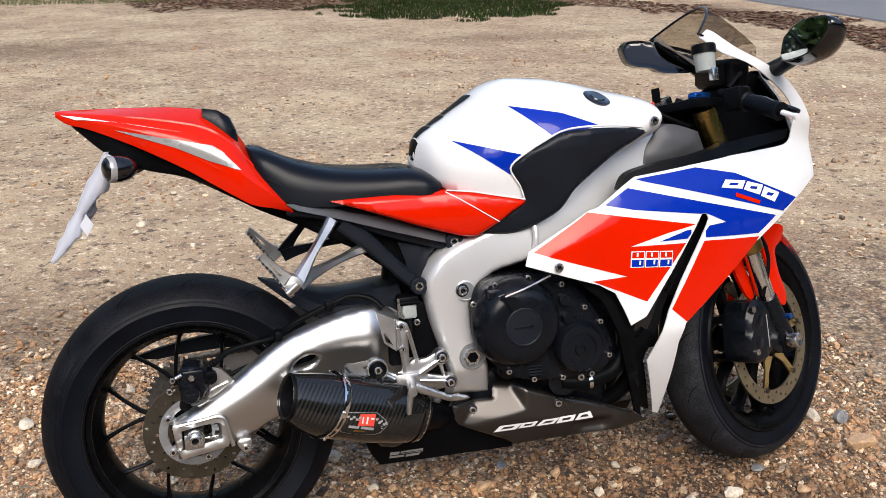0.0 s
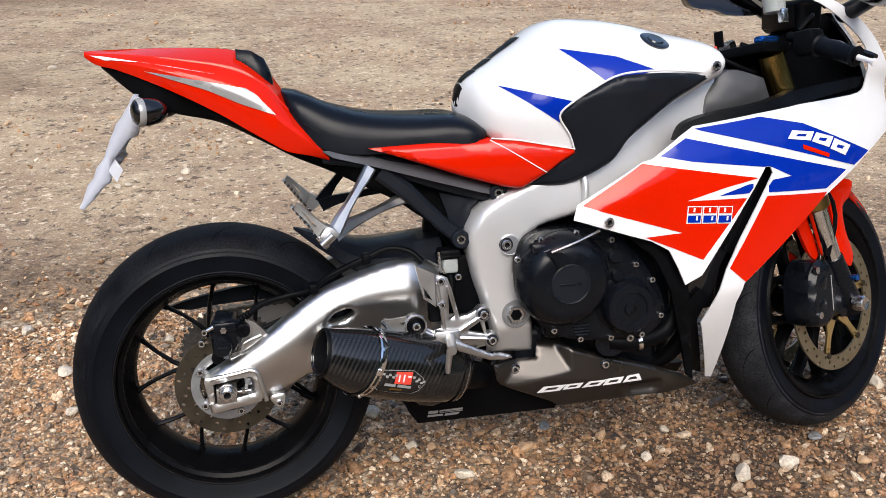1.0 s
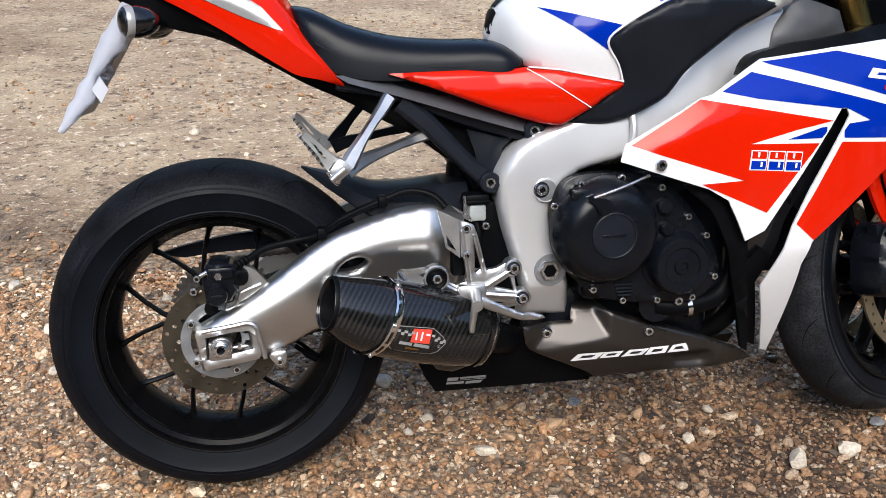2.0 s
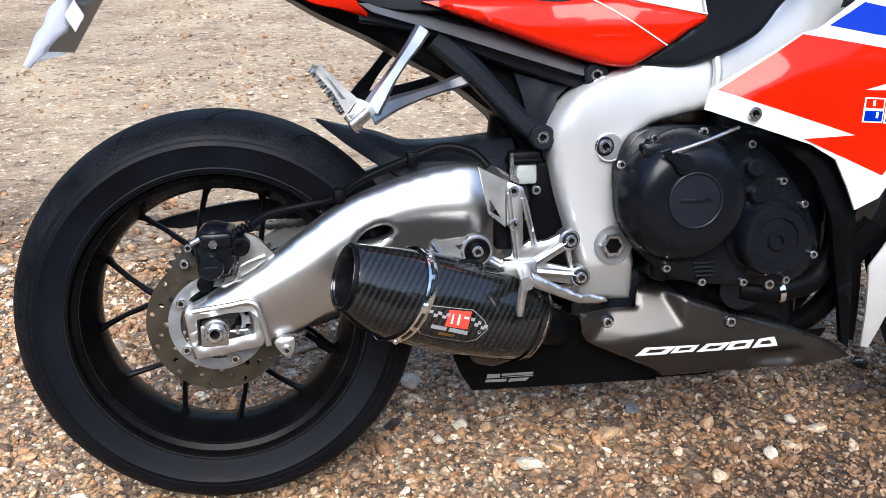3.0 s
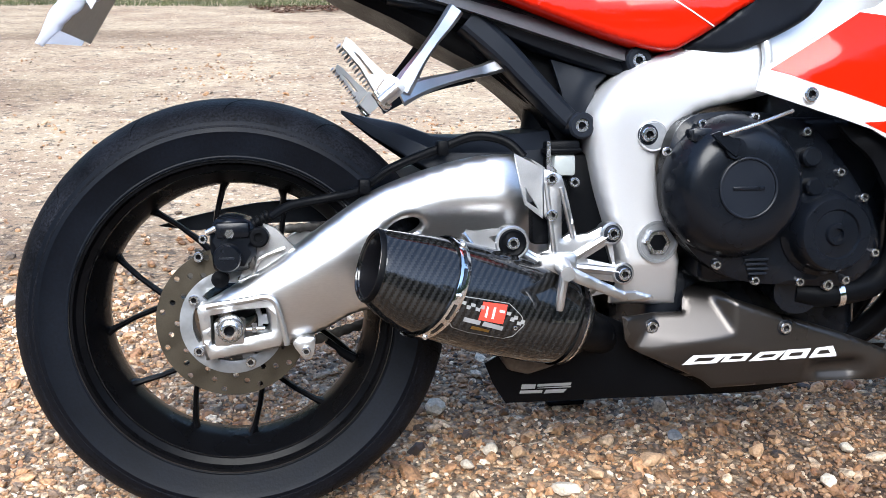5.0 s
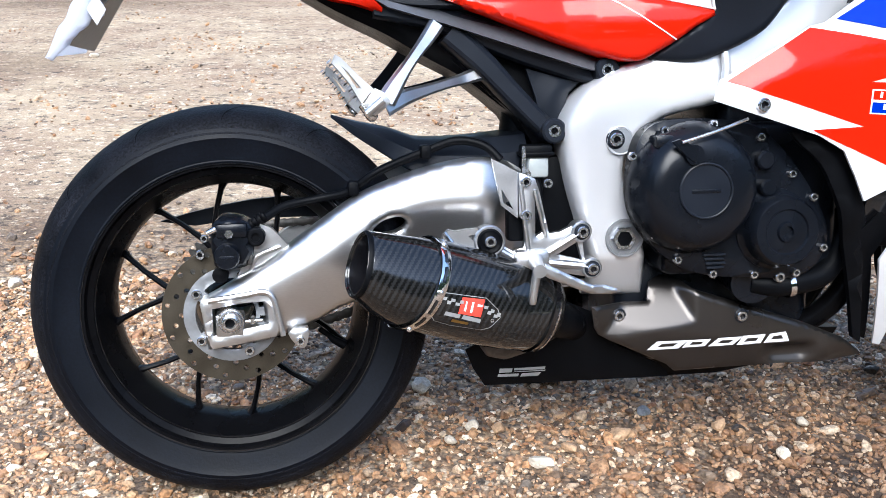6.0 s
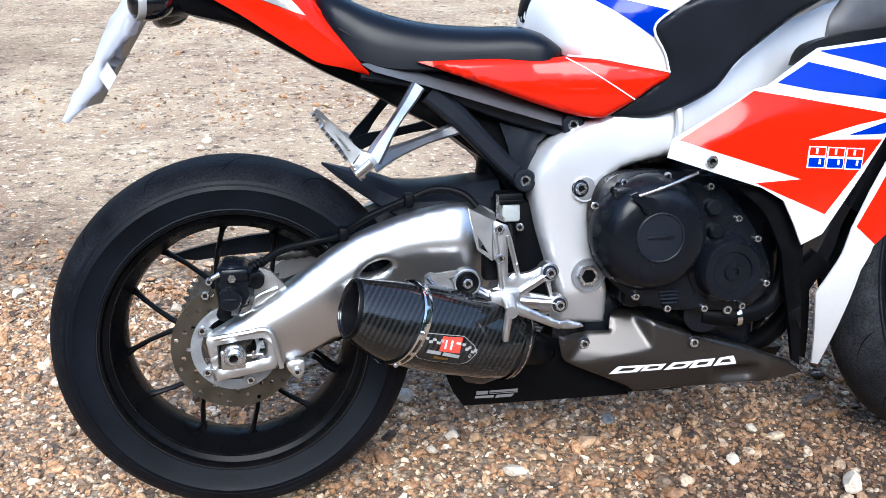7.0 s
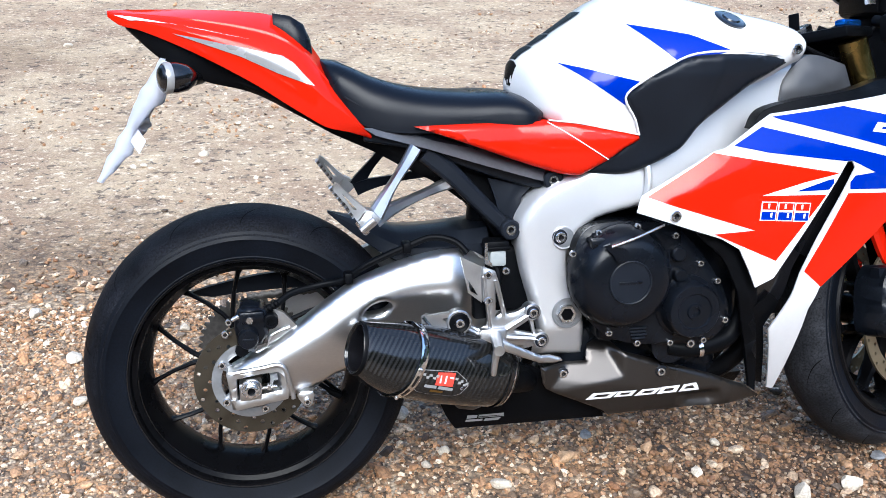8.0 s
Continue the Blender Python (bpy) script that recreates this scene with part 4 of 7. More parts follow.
def tank_section(x):
    w, zt, zb = table(TANK, x)
    right = []
    for i in range(17):
        a = math.pi / 2 * i / 16
        tuck = 1 - 0.16 * max(0, (i - 11) / 5) ** 2
        right.append(Vector((x, -w * tuck * math.sin(a) ** 0.80, zb + (zt - zb) * math.cos(a) ** 0.85)))
    left = [Vector((p.x, -p.y, p.z)) for p in reversed(right[1:])]
    return right + left


tank = part("fuel_tank", loft([tank_section(0.513 + 0.543 * i / 72) for i in range(73)]), WHITE, bike, "white fuel tank with blue flashes and a black rear pad", 60)
tank_tree = surface_of(tank)
decal("blue_flash", [(0.699, 0.942), (0.805, 0.922), (0.883, 0.892), (0.781, 0.873)], BLUE, tank, tank_tree)
decal("blue_flash", [(0.579, 0.876), (0.715, 0.840), (0.685, 0.801)], BLUE, tank, tank_tree)
cap = part("filler_cap", lathe([(0.0, 0.0), (0.0, 0.050), (0.006, 0.052), (0.009, 0.046), (0.009, 0.030), (0.013, 0.026), (0.013, 0.0)], (0, 0, 0), 40, closed=False), GLOSSBLACK, tank, "black round filler cap")
at, up, _, _ = tank_tree.ray_cast(Vector((0.905, -0.150, 1.2)), Vector((0, 0, -1)))
cap.matrix_local = Matrix.Translation(at - up * 0.004) @ up.to_track_quat("Y", "X").to_matrix().to_4x4() @ Matrix.Scale(0.60, 4)
at, up, _, _ = tank_tree.ray_cast(Vector((1.020, -0.6, 0.893)), Vector((0, 1, 0)))
bolt(1.020, at.y - 0.002, 0.893, 0.010, tank)


def pad_piece(x0, x1, w0, w1):
    bm = bmesh.new()
    rows = []
    for i in range(11):
        x = x0 + (x1 - x0) * i / 10
        w = w0 + (w1 - w0) * i / 10
        tw, zt, zb = table(TANK, x)
        row = []
        for j in range(9):
            y = w * (j / 4 - 1)
            s = min(abs(y) / tw, 0.98) ** (1 / 0.80)
            row.append(bm.verts.new((x, y, zb + (zt - zb) * math.cos(math.asin(s)) ** 0.85 + 0.0025)))
        rows.append(row)
    for a, b in zip(rows, rows[1:]):
        for j in range(8):
            bm.faces.new((a[j], a[j + 1], b[j + 1], b[j]))
    return bm


for x0, x1, w0, w1 in ((0.514, 0.527, 0.018, 0.040), (0.529, 0.558, 0.022, 0.036), (0.5605, 0.592, 0.020, 0.034), (0.595, 0.655, 0.020, 0.034)):
    part("tank_pad", pad_piece(x0, x1, w0, w1), PLASTIC, tank, "black tank pad segment")

# black knee panel and red side cover
knee = spline([(0.685, 0.814), (0.707, 0.836), (0.75, 0.862), (0.806, 0.884), (0.90, 0.886), (1.002, 0.877)], 4) + spline([(1.006, 0.868), (0.930, 0.832), (0.868, 0.790), (0.828, 0.760), (0.812, 0.735), (0.794, 0.713), (0.75, 0.688), (0.701, 0.672), (0.64, 0.674), (0.631, 0.681)], 4) + spline([(0.655, 0.697), (0.685, 0.716), (0.715, 0.745), (0.704, 0.775)], 4)
knee_depth = lambda x, z: -0.236 + 0.34 * max(0, 0.85 - z) + 0.10 * max(0, 0.848 + (z - 0.85) * 0.25 - x) + 0.34 * max(0, x - 0.848 - (z - 0.85) * 0.25)
kneep = sheet(knee, knee_depth, cell=0.008, round_edge=0.006, back=-0.14)
other = mirrored(kneep)
part("knee_panel", kneep, SATIN, bike, "matte black knee panel below the tank", 50)
part("knee_panel", other, SATIN, bike, sharp=50)
edge = spline([(0.718, 0.744), (0.706, 0.775), (0.683, 0.814), (0.706, 0.840), (0.75, 0.866), (0.806, 0.889), (0.90, 0.891), (1.008, 0.880)], 4)
part("tank_edge_trim", tube([(p[0], knee_depth(p[0], p[1]) + 0.004, p[1]) for p in edge], 0.0022, 8), WHITE, tank)
side_c = spline([(0.312, 0.770), (0.42, 0.772), (0.52, 0.772), (0.556, 0.774)], 3) + spline([(0.61, 0.768), (0.718, 0.745), (0.69, 0.722), (0.661, 0.701), (0.625, 0.680), (0.609, 0.674), (0.585, 0.676), (0.563, 0.681), (0.50, 0.702), (0.444, 0.723), (0.38, 0.747)], 3)
side_depth = lambda x, z: -0.150 - 0.10 * max(0, x - 0.50) - 0.014 * min(max((x - 0.55) / 0.06, 0), 1) - 0.008 * math.sin(min(max((z - 0.68) / 0.09, 0), 1) * math.pi)
cov = sheet(side_c, side_depth, cell=0.007, round_edge=0.006, back=-0.11)
cov2 = mirrored(cov)
cover_r = part("side_cover", cov, RED, bike, "glossy red side cover under the seat", 50)
part("side_cover", cov2, RED, bike, sharp=50)
part("panel_gap", tube([(p[0], side_depth(p[0], p[1]) - 0.0005, p[1]) for p in ((0.553, 0.772), (0.58, 0.756), (0.607, 0.738), (0.634, 0.720), (0.660, 0.703))], 0.0011, 6), WHITEDECAL, cover_r)
part("panel_gap", tube([(p[0], side_depth(p[0], p[1]) + 0.002, p[1]) for p in ((0.556, 0.775), (0.61, 0.769), (0.66, 0.758), (0.718, 0.746))], 0.0015, 6), WHITEDECAL, cover_r)


# fairing
def fair_depth(x, z):
    y = 0.266 - 0.62 * max(0, x - 1.0) ** 2
    y -= 1.3 * max(0, z - 0.64) ** 2
    y -= 0.165 * (max(0, 0.45 - z) / 0.28) ** 1.25
    y -= 0.12 * max(0, 0.80 - x)
    # the strip along the frame is bent back and faces the sky
    y -= max(0.12, 0.42 - 2.0 * max(0, z - 0.66)) * max(0, z - (0.634 + 0.430 * (x - 0.744))) * min(max((1.16 - x) / 0.2, 0), 1)
    # the cheek beside the cockpit stands upright again
    up = min(max((z - 0.79) / 0.09, 0), 1) * min(max((x - 1.10) / 0.1, 0), 1)
    up = up * up * (3 - 2 * up)
    y = y * (1 - up) + up * (0.134 - 0.20 * max(0, x - 1.38) - 0.05 * max(0, z - 0.95))
    return -max(y, 0.02)


upper_edge = [(0.692, 0.614), (0.703, 0.642), (0.836, 0.716), (0.858, 0.721), (0.926, 0.764), (0.952, 0.779), (1.088, 0.795), (1.209, 0.806), (1.36, 0.814)] + spline([(1.385, 0.817), (1.403, 0.826), (1.410, 0.848), (1.407, 0.900), (1.376, 0.940), (1.325, 0.984), (1.284, 1.010), (1.222, 1.034), (1.188, 1.058)], 3) + [(1.176, 1.070), (1.190, 1.086)]
front_edge = spline([(1.205, 1.079), (1.259, 1.044), (1.333, 1.006), (1.393, 0.964), (1.439, 0.915), (1.470, 0.857), (1.486, 0.792), (1.480, 0.735)], 3) + [(1.394, 0.693)]
low_edge = [(1.249, 0.613), (1.051, 0.455), (1.040, 0.411), (1.052, 0.205), (1.036, 0.210), (0.972, 0.371), (1.010, 0.488), (1.04, 0.55), (1.113, 0.677), (1.108, 0.690), (1.096, 0.690), (1.087, 0.677), (1.02, 0.575), (0.956, 0.481), (0.920, 0.465), (0.905, 0.500), (0.885, 0.539), (0.847, 0.561), (0.773, 0.586)]
fair_bm = sheet(upper_edge + front_edge + low_edge, fair_depth, thick=0.004, cell=0.012, round_edge=0.0015)
fair_other = mirrored(fair_bm)
fairing = part("side_fairing", fair_bm, WHITE, bike, "white side fairing with red and blue racing graphics", 45)
part("duct_panel", sheet([(1.036, 0.212), (0.974, 0.371), (0.990, 0.425), (0.965, 0.445), (0.928, 0.405), (0.950, 0.335), (1.0, 0.228)], lambda x, z: fair_depth(x, z) + 0.022, cell=0.02, round_edge=0.003), PLASTIC, fairing, "black inner duct panel")
part("side_fairing", fair_other, WHITE, bike, "white side fairing with red and blue racing graphics", 45)
ft = surface_of(fairing)
RED_MID = [(0.711, 0.640), (0.835, 0.714), (1.078, 0.670), (1.006, 0.657), (0.921, 0.636), (1.052, 0.632), (0.957, 0.514), (0.834, 0.570), (0.912, 0.573)]
decal("red_graphic", RED_MID, RED, fairing, ft, label="red painted field")
decal("red_graphic", [(1.098, 0.632), (1.256, 0.623), (1.246, 0.612), (1.053, 0.458), (1.016, 0.490)], RED, fairing, ft)
decal("blue_graphic", [(0.874, 0.7255), (0.930, 0.757), (1.312, 0.664), (1.253, 0.631), (1.067, 0.641), (0.990, 0.641), (1.054, 0.659), (1.158, 0.667), (1.106, 0.691), (1.091, 0.691), (0.932, 0.713)], BLUE, fairing, ft)
decal("blue_graphic", [(0.952, 0.774), (1.094, 0.789), (1.197, 0.769), (1.390, 0.695), (1.339, 0.670), (1.126, 0.728), (0.966, 0.769)], BLUE, fairing, ft)
bolt(0.759, -0.262, 0.607, 0.010, fairing)
def ring_block(corners, width, mat, parent, tree, proud, name):
    """A mark reduced to a hollow block: four bars along the sides of a quadrilateral."""
    q = [Vector(c) for c in corners]
    mid = sum(q, Vector((0, 0))) / 4
    inner = [mid + Vector(((c - mid).x * (1 - width), (c - mid).y * (1 - width * 1.25))) for c in q]
    for i in range(4):
        decal(name, [q[i], q[(i + 1) % 4], inner[(i + 1) % 4], inner[i]], mat, parent, tree, proud, 0.005)


for block in ([(1.166, 0.757), (1.223, 0.750), (1.211, 0.733), (1.152, 0.741)], [(1.228, 0.748), (1.276, 0.735), (1.261, 0.715), (1.214, 0.731)], [(1.279, 0.732), (1.327, 0.713), (1.308, 0.694), (1.264, 0.712)]):
    ring_block(block, 0.58, WHITEDECAL, fairing, ft, 0.0024, "letter_block")
decal("letter_bar", [(1.190, 0.727), (1.262, 0.702), (1.258, 0.695), (1.190, 0.718)], RED, fairing, ft, 0.0022, 0.008)
for i in range(3):
    x0, zt = 0.922 + 0.0330 * i, 0.626 - 0.0026 * i
    decal("badge_edge", [(x0, zt), (x0 + 0.0315, zt - 0.002), (x0 + 0.0285, zt - 0.037), (x0 - 0.003, zt - 0.035)], WHITEDECAL, fairing, ft, 0.0019, 0.008, "three-letter racing badge as plain blocks")
    decal("badge_block", [(x0 + 0.0022, zt - 0.002), (x0 + 0.0294, zt - 0.0038), (x0 + 0.0282, zt - 0.0165), (x0 + 0.0010, zt - 0.0145)], RED, fairing, ft, 0.0027, 0.006)
    decal("badge_block", [(x0 + 0.0008, zt - 0.0185), (x0 + 0.0280, zt - 0.0205), (x0 + 0.0268, zt - 0.0348), (x0 - 0.0006, zt - 0.0330)], BLUE, fairing, ft, 0.0027, 0.006)
    for k, z0 in ((0.40, 0.004), (0.58, 0.021)):
        decal("badge_slot", [(x0 + 0.030 * k, zt - z0), (x0 + 0.030 * k + 0.0040, zt - z0 - 0.0004), (x0 + 0.030 * k + 0.0032, zt - z0 - 0.009), (x0 + 0.030 * k - 0.0008, zt - z0 - 0.0086)], WHITEDECAL, fairing, ft, 0.0034, 0.006)


# inside of the fairing
def inner_depth(x, z):
    return min(fair_depth(x, z) + 0.035, -0.06)


inner = [(0.94, 0.765), (1.05, 0.782), (1.20, 0.800), (1.35, 0.815), (1.42, 0.85), (1.46, 0.83), (1.46, 0.74), (1.24, 0.62), (1.06, 0.50), (1.02, 0.52), (0.96, 0.58), (0.88, 0.64)]
part("fairing_inner", sheet(inner, inner_depth, cell=0.03), PLASTIC, bike)
part("fairing_top_trim", sheet(spline([(0.918, 0.752), (0.945, 0.785), (1.02, 0.803), (1.10, 0.812), (1.25, 0.835), (1.41, 0.850)], 4) + spline([(1.40, 0.828), (1.21, 0.806), (1.088, 0.791), (0.96, 0.775)], 4), lambda x, z: fair_depth(x, z) + 0.012, thick=0.03, cell=0.02), PLASTIC, fairing, "matte black inner trim")
nose_rows = []
for i in range(13):
    v = i / 12
    z = 0.99 - 0.27 * v
    row = []
    for j in range(17):
        u = j / 8 - 1
        w = table([(0, 0.060), (0.35, 0.085), (0.7, 0.095), (1, 0.105)], v)[0]
        front = table([(0, 1.40), (0.3, 1.450), (0.7, 1.476), (1, 1.452)], v)[0]
        row.append(Vector((front - 0.03 * u * u, w * u, z - 0.015 * u * u)))
    nose_rows.append(row)
nose_bm = loft(nose_rows, closed=False)
bmesh.ops.solidify(nose_bm, geom=nose_bm.faces[:], thickness=0.004)
nose = part("nose_cowl", nose_bm, WHITE, bike, "white nose cowl")
for s in (-1, 1):
    part("headlight", lathe([(0.0, 0.0), (0.0, 0.03), (0.01, 0.034), (0.02, 0.0)], (0, 0, 0), 20, closed=False), CLEAR, nose).matrix_local = pose(1.466, s * 0.06, 0.83, 0, 0, -90 + s * 12)


# white rim of the cowl that frames the cockpit opening
RIM_OUT = spline([(1.18, -0.122, 1.087), (1.208, -0.125, 1.074), (1.263, -0.13, 1.038), (1.323, -0.13, 1.004), (1.375, -0.126, 0.969), (1.425, -0.115, 0.924), (1.469, -0.1, 0.877), (1.503, -0.08, 0.82), (1.511, -0.07, 0.758)], 4)
RIM_IN = spline([(1.181, -0.124, 1.068), (1.199, -0.13, 1.041), (1.234, -0.138, 1.021), (1.29, -0.142, 0.997), (1.339, -0.142, 0.965), (1.385, -0.138, 0.925), (1.403, -0.13, 0.895), (1.413, -0.122, 0.858), (1.412, -0.118, 0.80)], 4)
rim_bm = loft([[o.lerp(i, k / 6) + Vector((0.004, -0.012, 0.004)) * math.sin(math.pi * k / 6) for k in range(7)] for o, i in zip(RIM_OUT, RIM_IN)], closed=False)
bmesh.ops.solidify(rim_bm, geom=rim_bm.faces[:], thickness=0.004)
rim_far = mirrored(rim_bm)
rim_bm.free()
part("cowl_rim", rim_far, WHITE, nose, "white cowl edge round the cockpit", 60)
lin = loft([[Vector((o.x - 0.012, -o.y * (1 - 0.5 * k) - 0.004, o.z - 0.012 * k)).lerp(Vector((i.x, -i.y - 0.012, i.z)), (1 - k) * 0.0 + k) for k in (0.0, 0.5, 1.0)] for o, i in zip(RIM_OUT, RIM_IN)], closed=False)
bmesh.ops.solidify(lin, geom=lin.faces[:], thickness=0.002)
part("cowl_liner", lin, PLASTIC, nose, "black liner inside the cowl")
nlin = loft([[p + Vector((-0.010, 0, 0)) for p in row] for row in nose_rows], closed=False)
bmesh.ops.solidify(nlin, geom=nlin.faces[:], thickness=0.002)
part("cowl_liner", nlin, PLASTIC, nose)


# windscreen
def screen_point(u, v):
    x = 1.246 + 0.205 * v - (0.075 - 0.015 * v) * u * u
    z = 1.144 - 0.10 * v - 0.07 * v * v - (0.066 - 0.015 * v) * u * u
    return Vector((x, (0.115 + 0.005 * v) * u, z))


scr = loft([[screen_point(j / 10 - 1, 0.62 * i / 14) for j in range(21)] for i in range(15)], closed=False)
bmesh.ops.solidify(scr, geom=scr.faces[:], thickness=0.003)
screen = part("windscreen", scr, SMOKE, bike, "smoked transparent windscreen with a dark rim", 60)
part("screen_rim", tube([screen_point(-1, 0.62 - 0.062 * i) for i in range(11)] + [screen_point(j / 10 - 1, 0) for j in range(1, 21)] + [screen_point(1, 0.062 * i) for i in range(1, 11)], 0.0028, 8), GLOSSBLACK, screen)


# mirrors
def mirror_unit(glass_edge, plane, back, drop, label):
    """A glossy shell behind an upright glass: glass_edge in y and z at x = plane, back: how far the shell bulges ahead."""
    edge = spline([(y, z) for y, z in glass_edge], 4, closed=True)
    cy, cz = sum(p[0] for p in edge) / len(edge), sum(p[1] for p in edge) / len(edge)

    def ring(x, k, lower):
        return [Vector((x + 0.20 * (p[1] - cz) * k, cy + (p[0] - cy) * k, cz - lower + (p[1] - cz) * k)) for p in edge]

    rows = ((-0.001, 0.97, 0), (0.001, 1.03, 0), (0.10, 1.07, 0.03), (0.35, 1.07, 0.30), (0.62, 0.95, 0.66), (0.85, 0.70, 0.9), (0.97, 0.36, 1.0), (1.0, 0.08, 1.0))
    shell = part("mirror", loft([ring(plane + back * f, k, drop * g) for f, k, g in rows]), GLOSSBLACK, bike, label, 50)
    part("mirror_glass", loft([ring(plane - 0.002, 0.965, 0), ring(plane + 0.001, 0.965, 0)]), MIRROR, shell)
    return shell


near_mirror = mirror_unit([(-0.217, 1.047), (-0.226, 1.064), (-0.256, 1.083), (-0.291, 1.091), (-0.344, 1.091), (-0.366, 1.079), (-0.359, 1.056), (-0.336, 1.033), (-0.300, 1.015), (-0.228, 1.008)], 1.322, 0.068, 0.024, "gloss black rear-view mirror on a stalk")
part("mirror_stalk", tube([(1.365, -0.095, 0.985), (1.362, -0.150, 0.998), (1.352, -0.205, 1.012), (1.345, -0.240, 1.026)], [0.020, 0.019, 0.018, 0.020], 12, 4, flat=1.0), SATIN, near_mirror)

# the far mirror: a broad arm that flows into its housing
pod = spline([(1.152, 1.060), (1.164, 1.079), (1.193, 1.085), (1.249, 1.072), (1.315, 1.048), (1.349, 1.020), (1.359, 0.978), (1.362, 0.930), (1.333, 0.930), (1.327, 0.972), (1.306, 0.999), (1.281, 0.994), (1.224, 0.998), (1.204, 1.010), (1.159, 1.020), (1.150, 1.040)], 3, closed=True)
pod_face = lambda x, z: 0.180 + 0.80 * max(0, z - 1.00) - 0.35 * max(0, 1.0 - z) - 0.38 * (x - 1.25)
pod_bm = sheet(pod, pod_face, cell=0.008, thick=0.03, round_edge=0.010)
far_mirror = part("mirror", pod_bm, GLOSSBLACK, bike, "gloss black rear-view mirror on a broad arm", 60)
glass_out = spline([(1.153, 1.060), (1.160, 1.070), (1.176, 1.050), (1.214, 1.027), (1.199, 1.013), (1.157, 1.023)], 3, closed=True)
part("mirror_glass", sheet(glass_out, lambda x, z: pod_face(x, z) - 0.003, cell=0.01, thick=0.002), MIRROR, far_mirror)

# lower fairing
lower = [(0.520, 0.324), (0.618, 0.323), (0.621, 0.339), (0.626, 0.351), (0.643, 0.358), (0.660, 0.360), (0.675, 0.354), (0.688, 0.343), (0.804, 0.304), (0.884, 0.276)] + [(0.955, 0.246), (1.006, 0.209)] + [(0.904, 0.209), (0.851, 0.210), (0.764, 0.210), (0.667, 0.206), (0.652, 0.219), (0.632, 0.229), (0.551, 0.268), (0.535, 0.277), (0.526, 0.290)]


def lower_depth(x, z):
    crease = 0.290 - 0.16 * (x - 0.6)
    y = -0.207 + 0.75 * max(0, crease - z) ** 1.3 + 0.05 * max(0, x - 0.75) + 0.35 * max(0, x - 0.92)
    # the rear corner is pressed in behind a slanted step that widens and closes again
    low_line = 0.269 + 0.16 * (x - 0.550)
    wide = 0.060 * max(0.0, min((x - 0.530) / 0.060, (0.690 - x) / 0.030, 1.0))
    y += 0.50 * min(max(z - low_line, 0), wide)
    # the peak and the top edge lean inwards
    y += 1.1 * max(0, z - (0.345 - 0.18 * max(0, x - 0.66))) + 0.8 * max(0, z - (0.332 - 0.34 * (x - 0.70))) * min(max((x - 0.69) / 0.02, 0), 1)
    fold = min(max((z - 0.208) / 0.016, 0), 1) * min(max((x - 0.80) / 0.03, 0), 1) * min(max((0.905 - x) / 0.025, 0), 1) * min(max((0.250 - z) / 0.012, 0), 1)
    return y + 0.014 * fold


low = sheet(lower, lower_depth, cell=0.006, round_edge=0.003, thick=0.004)
low2 = mirrored(low)
belly = part("lower_fairing", low, GUNMETAL, bike, "dark metallic grey lower fairing", 40)
low_far = part("lower_fairing", low2, GUNMETAL, bike, sharp=40)
lt = surface_of(belly)
for block in ([(0.613, 0.248), (0.628, 0.263), (0.679, 0.263), (0.664, 0.249)], [(0.670, 0.250), (0.679, 0.263), (0.716, 0.263), (0.707, 0.251)], [(0.712, 0.250), (0.728, 0.264), (0.768, 0.264), (0.753, 0.251)], [(0.759, 0.250), (0.769, 0.265), (0.808, 0.265), (0.800, 0.251)], [(0.805, 0.251), (0.816, 0.265), (0.843, 0.267), (0.850, 0.251)]):
    ring_block(block, 0.50, WHITEDECAL, belly, lt, 0.0012, "letter_block")
for x, z in [(0.569, 0.305), (0.765, 0.298)]:
    bolt(x, lower_depth(x, z) - 0.001, z, 0.0085, belly)
    part("bolt_well", lathe([(0.003, 0.0115), (-0.0012, 0.0115), (-0.0016, 0.0105), (-0.0004, 0.0100)], (x, lower_depth(x, z), z), 20, closed=False), SATIN, belly)
belly.location, low_far.location = (0.023, 0.048, -0.021), (0.023, -0.048, -0.021)
shield = [(0.353, 0.234), (0.367, 0.200), (0.387, 0.168), (0.696, 0.164), (0.694, 0.173), (0.675, 0.190), (0.596, 0.229), (0.568, 0.252), (0.559, 0.286), (0.510, 0.309), (0.434, 0.280)]
heat = part("belly_shield", sheet(shield, lambda x, z: -0.135 + 0.30 * (0.30 - z), cell=0.02, round_edge=0.004), PLASTIC, bike, "black belly pan below the silencer")
bolt(0.531, -0.134, 0.272, 0.008, heat, PLASTIC)
ht = surface_of(heat)
for bar in ([(0.409, 0.199), (0.430, 0.198), (0.429, 0.191), (0.408, 0.191)], [(0.433, 0.198), (0.484, 0.198), (0.483, 0.193), (0.432, 0.194)], [(0.433, 0.192), (0.484, 0.192), (0.484, 0.190), (0.432, 0.191)], [(0.407, 0.189), (0.441, 0.188), (0.440, 0.183), (0.406, 0.184)], [(0.446, 0.188), (0.478, 0.188), (0.473, 0.182), (0.443, 0.182)]):
    decal("print_bar", bar, LABELGREY, heat, ht, 0.001, 0.008)
part("belly_pan", loft([[Vector((x, -w, zt)), Vector((x, -w * 0.5, zb)), Vector((x, w * 0.5, zb)), Vector((x, w, zt))] for x, w, zt, zb in ((0.44, 0.06, 0.22, 0.16), (0.60, 0.08, 0.22, 0.15), (0.80, 0.09, 0.22, 0.15), (0.95, 0.08, 0.23, 0.17), (1.02, 0.05, 0.22, 0.19))]), PLASTIC, bike)
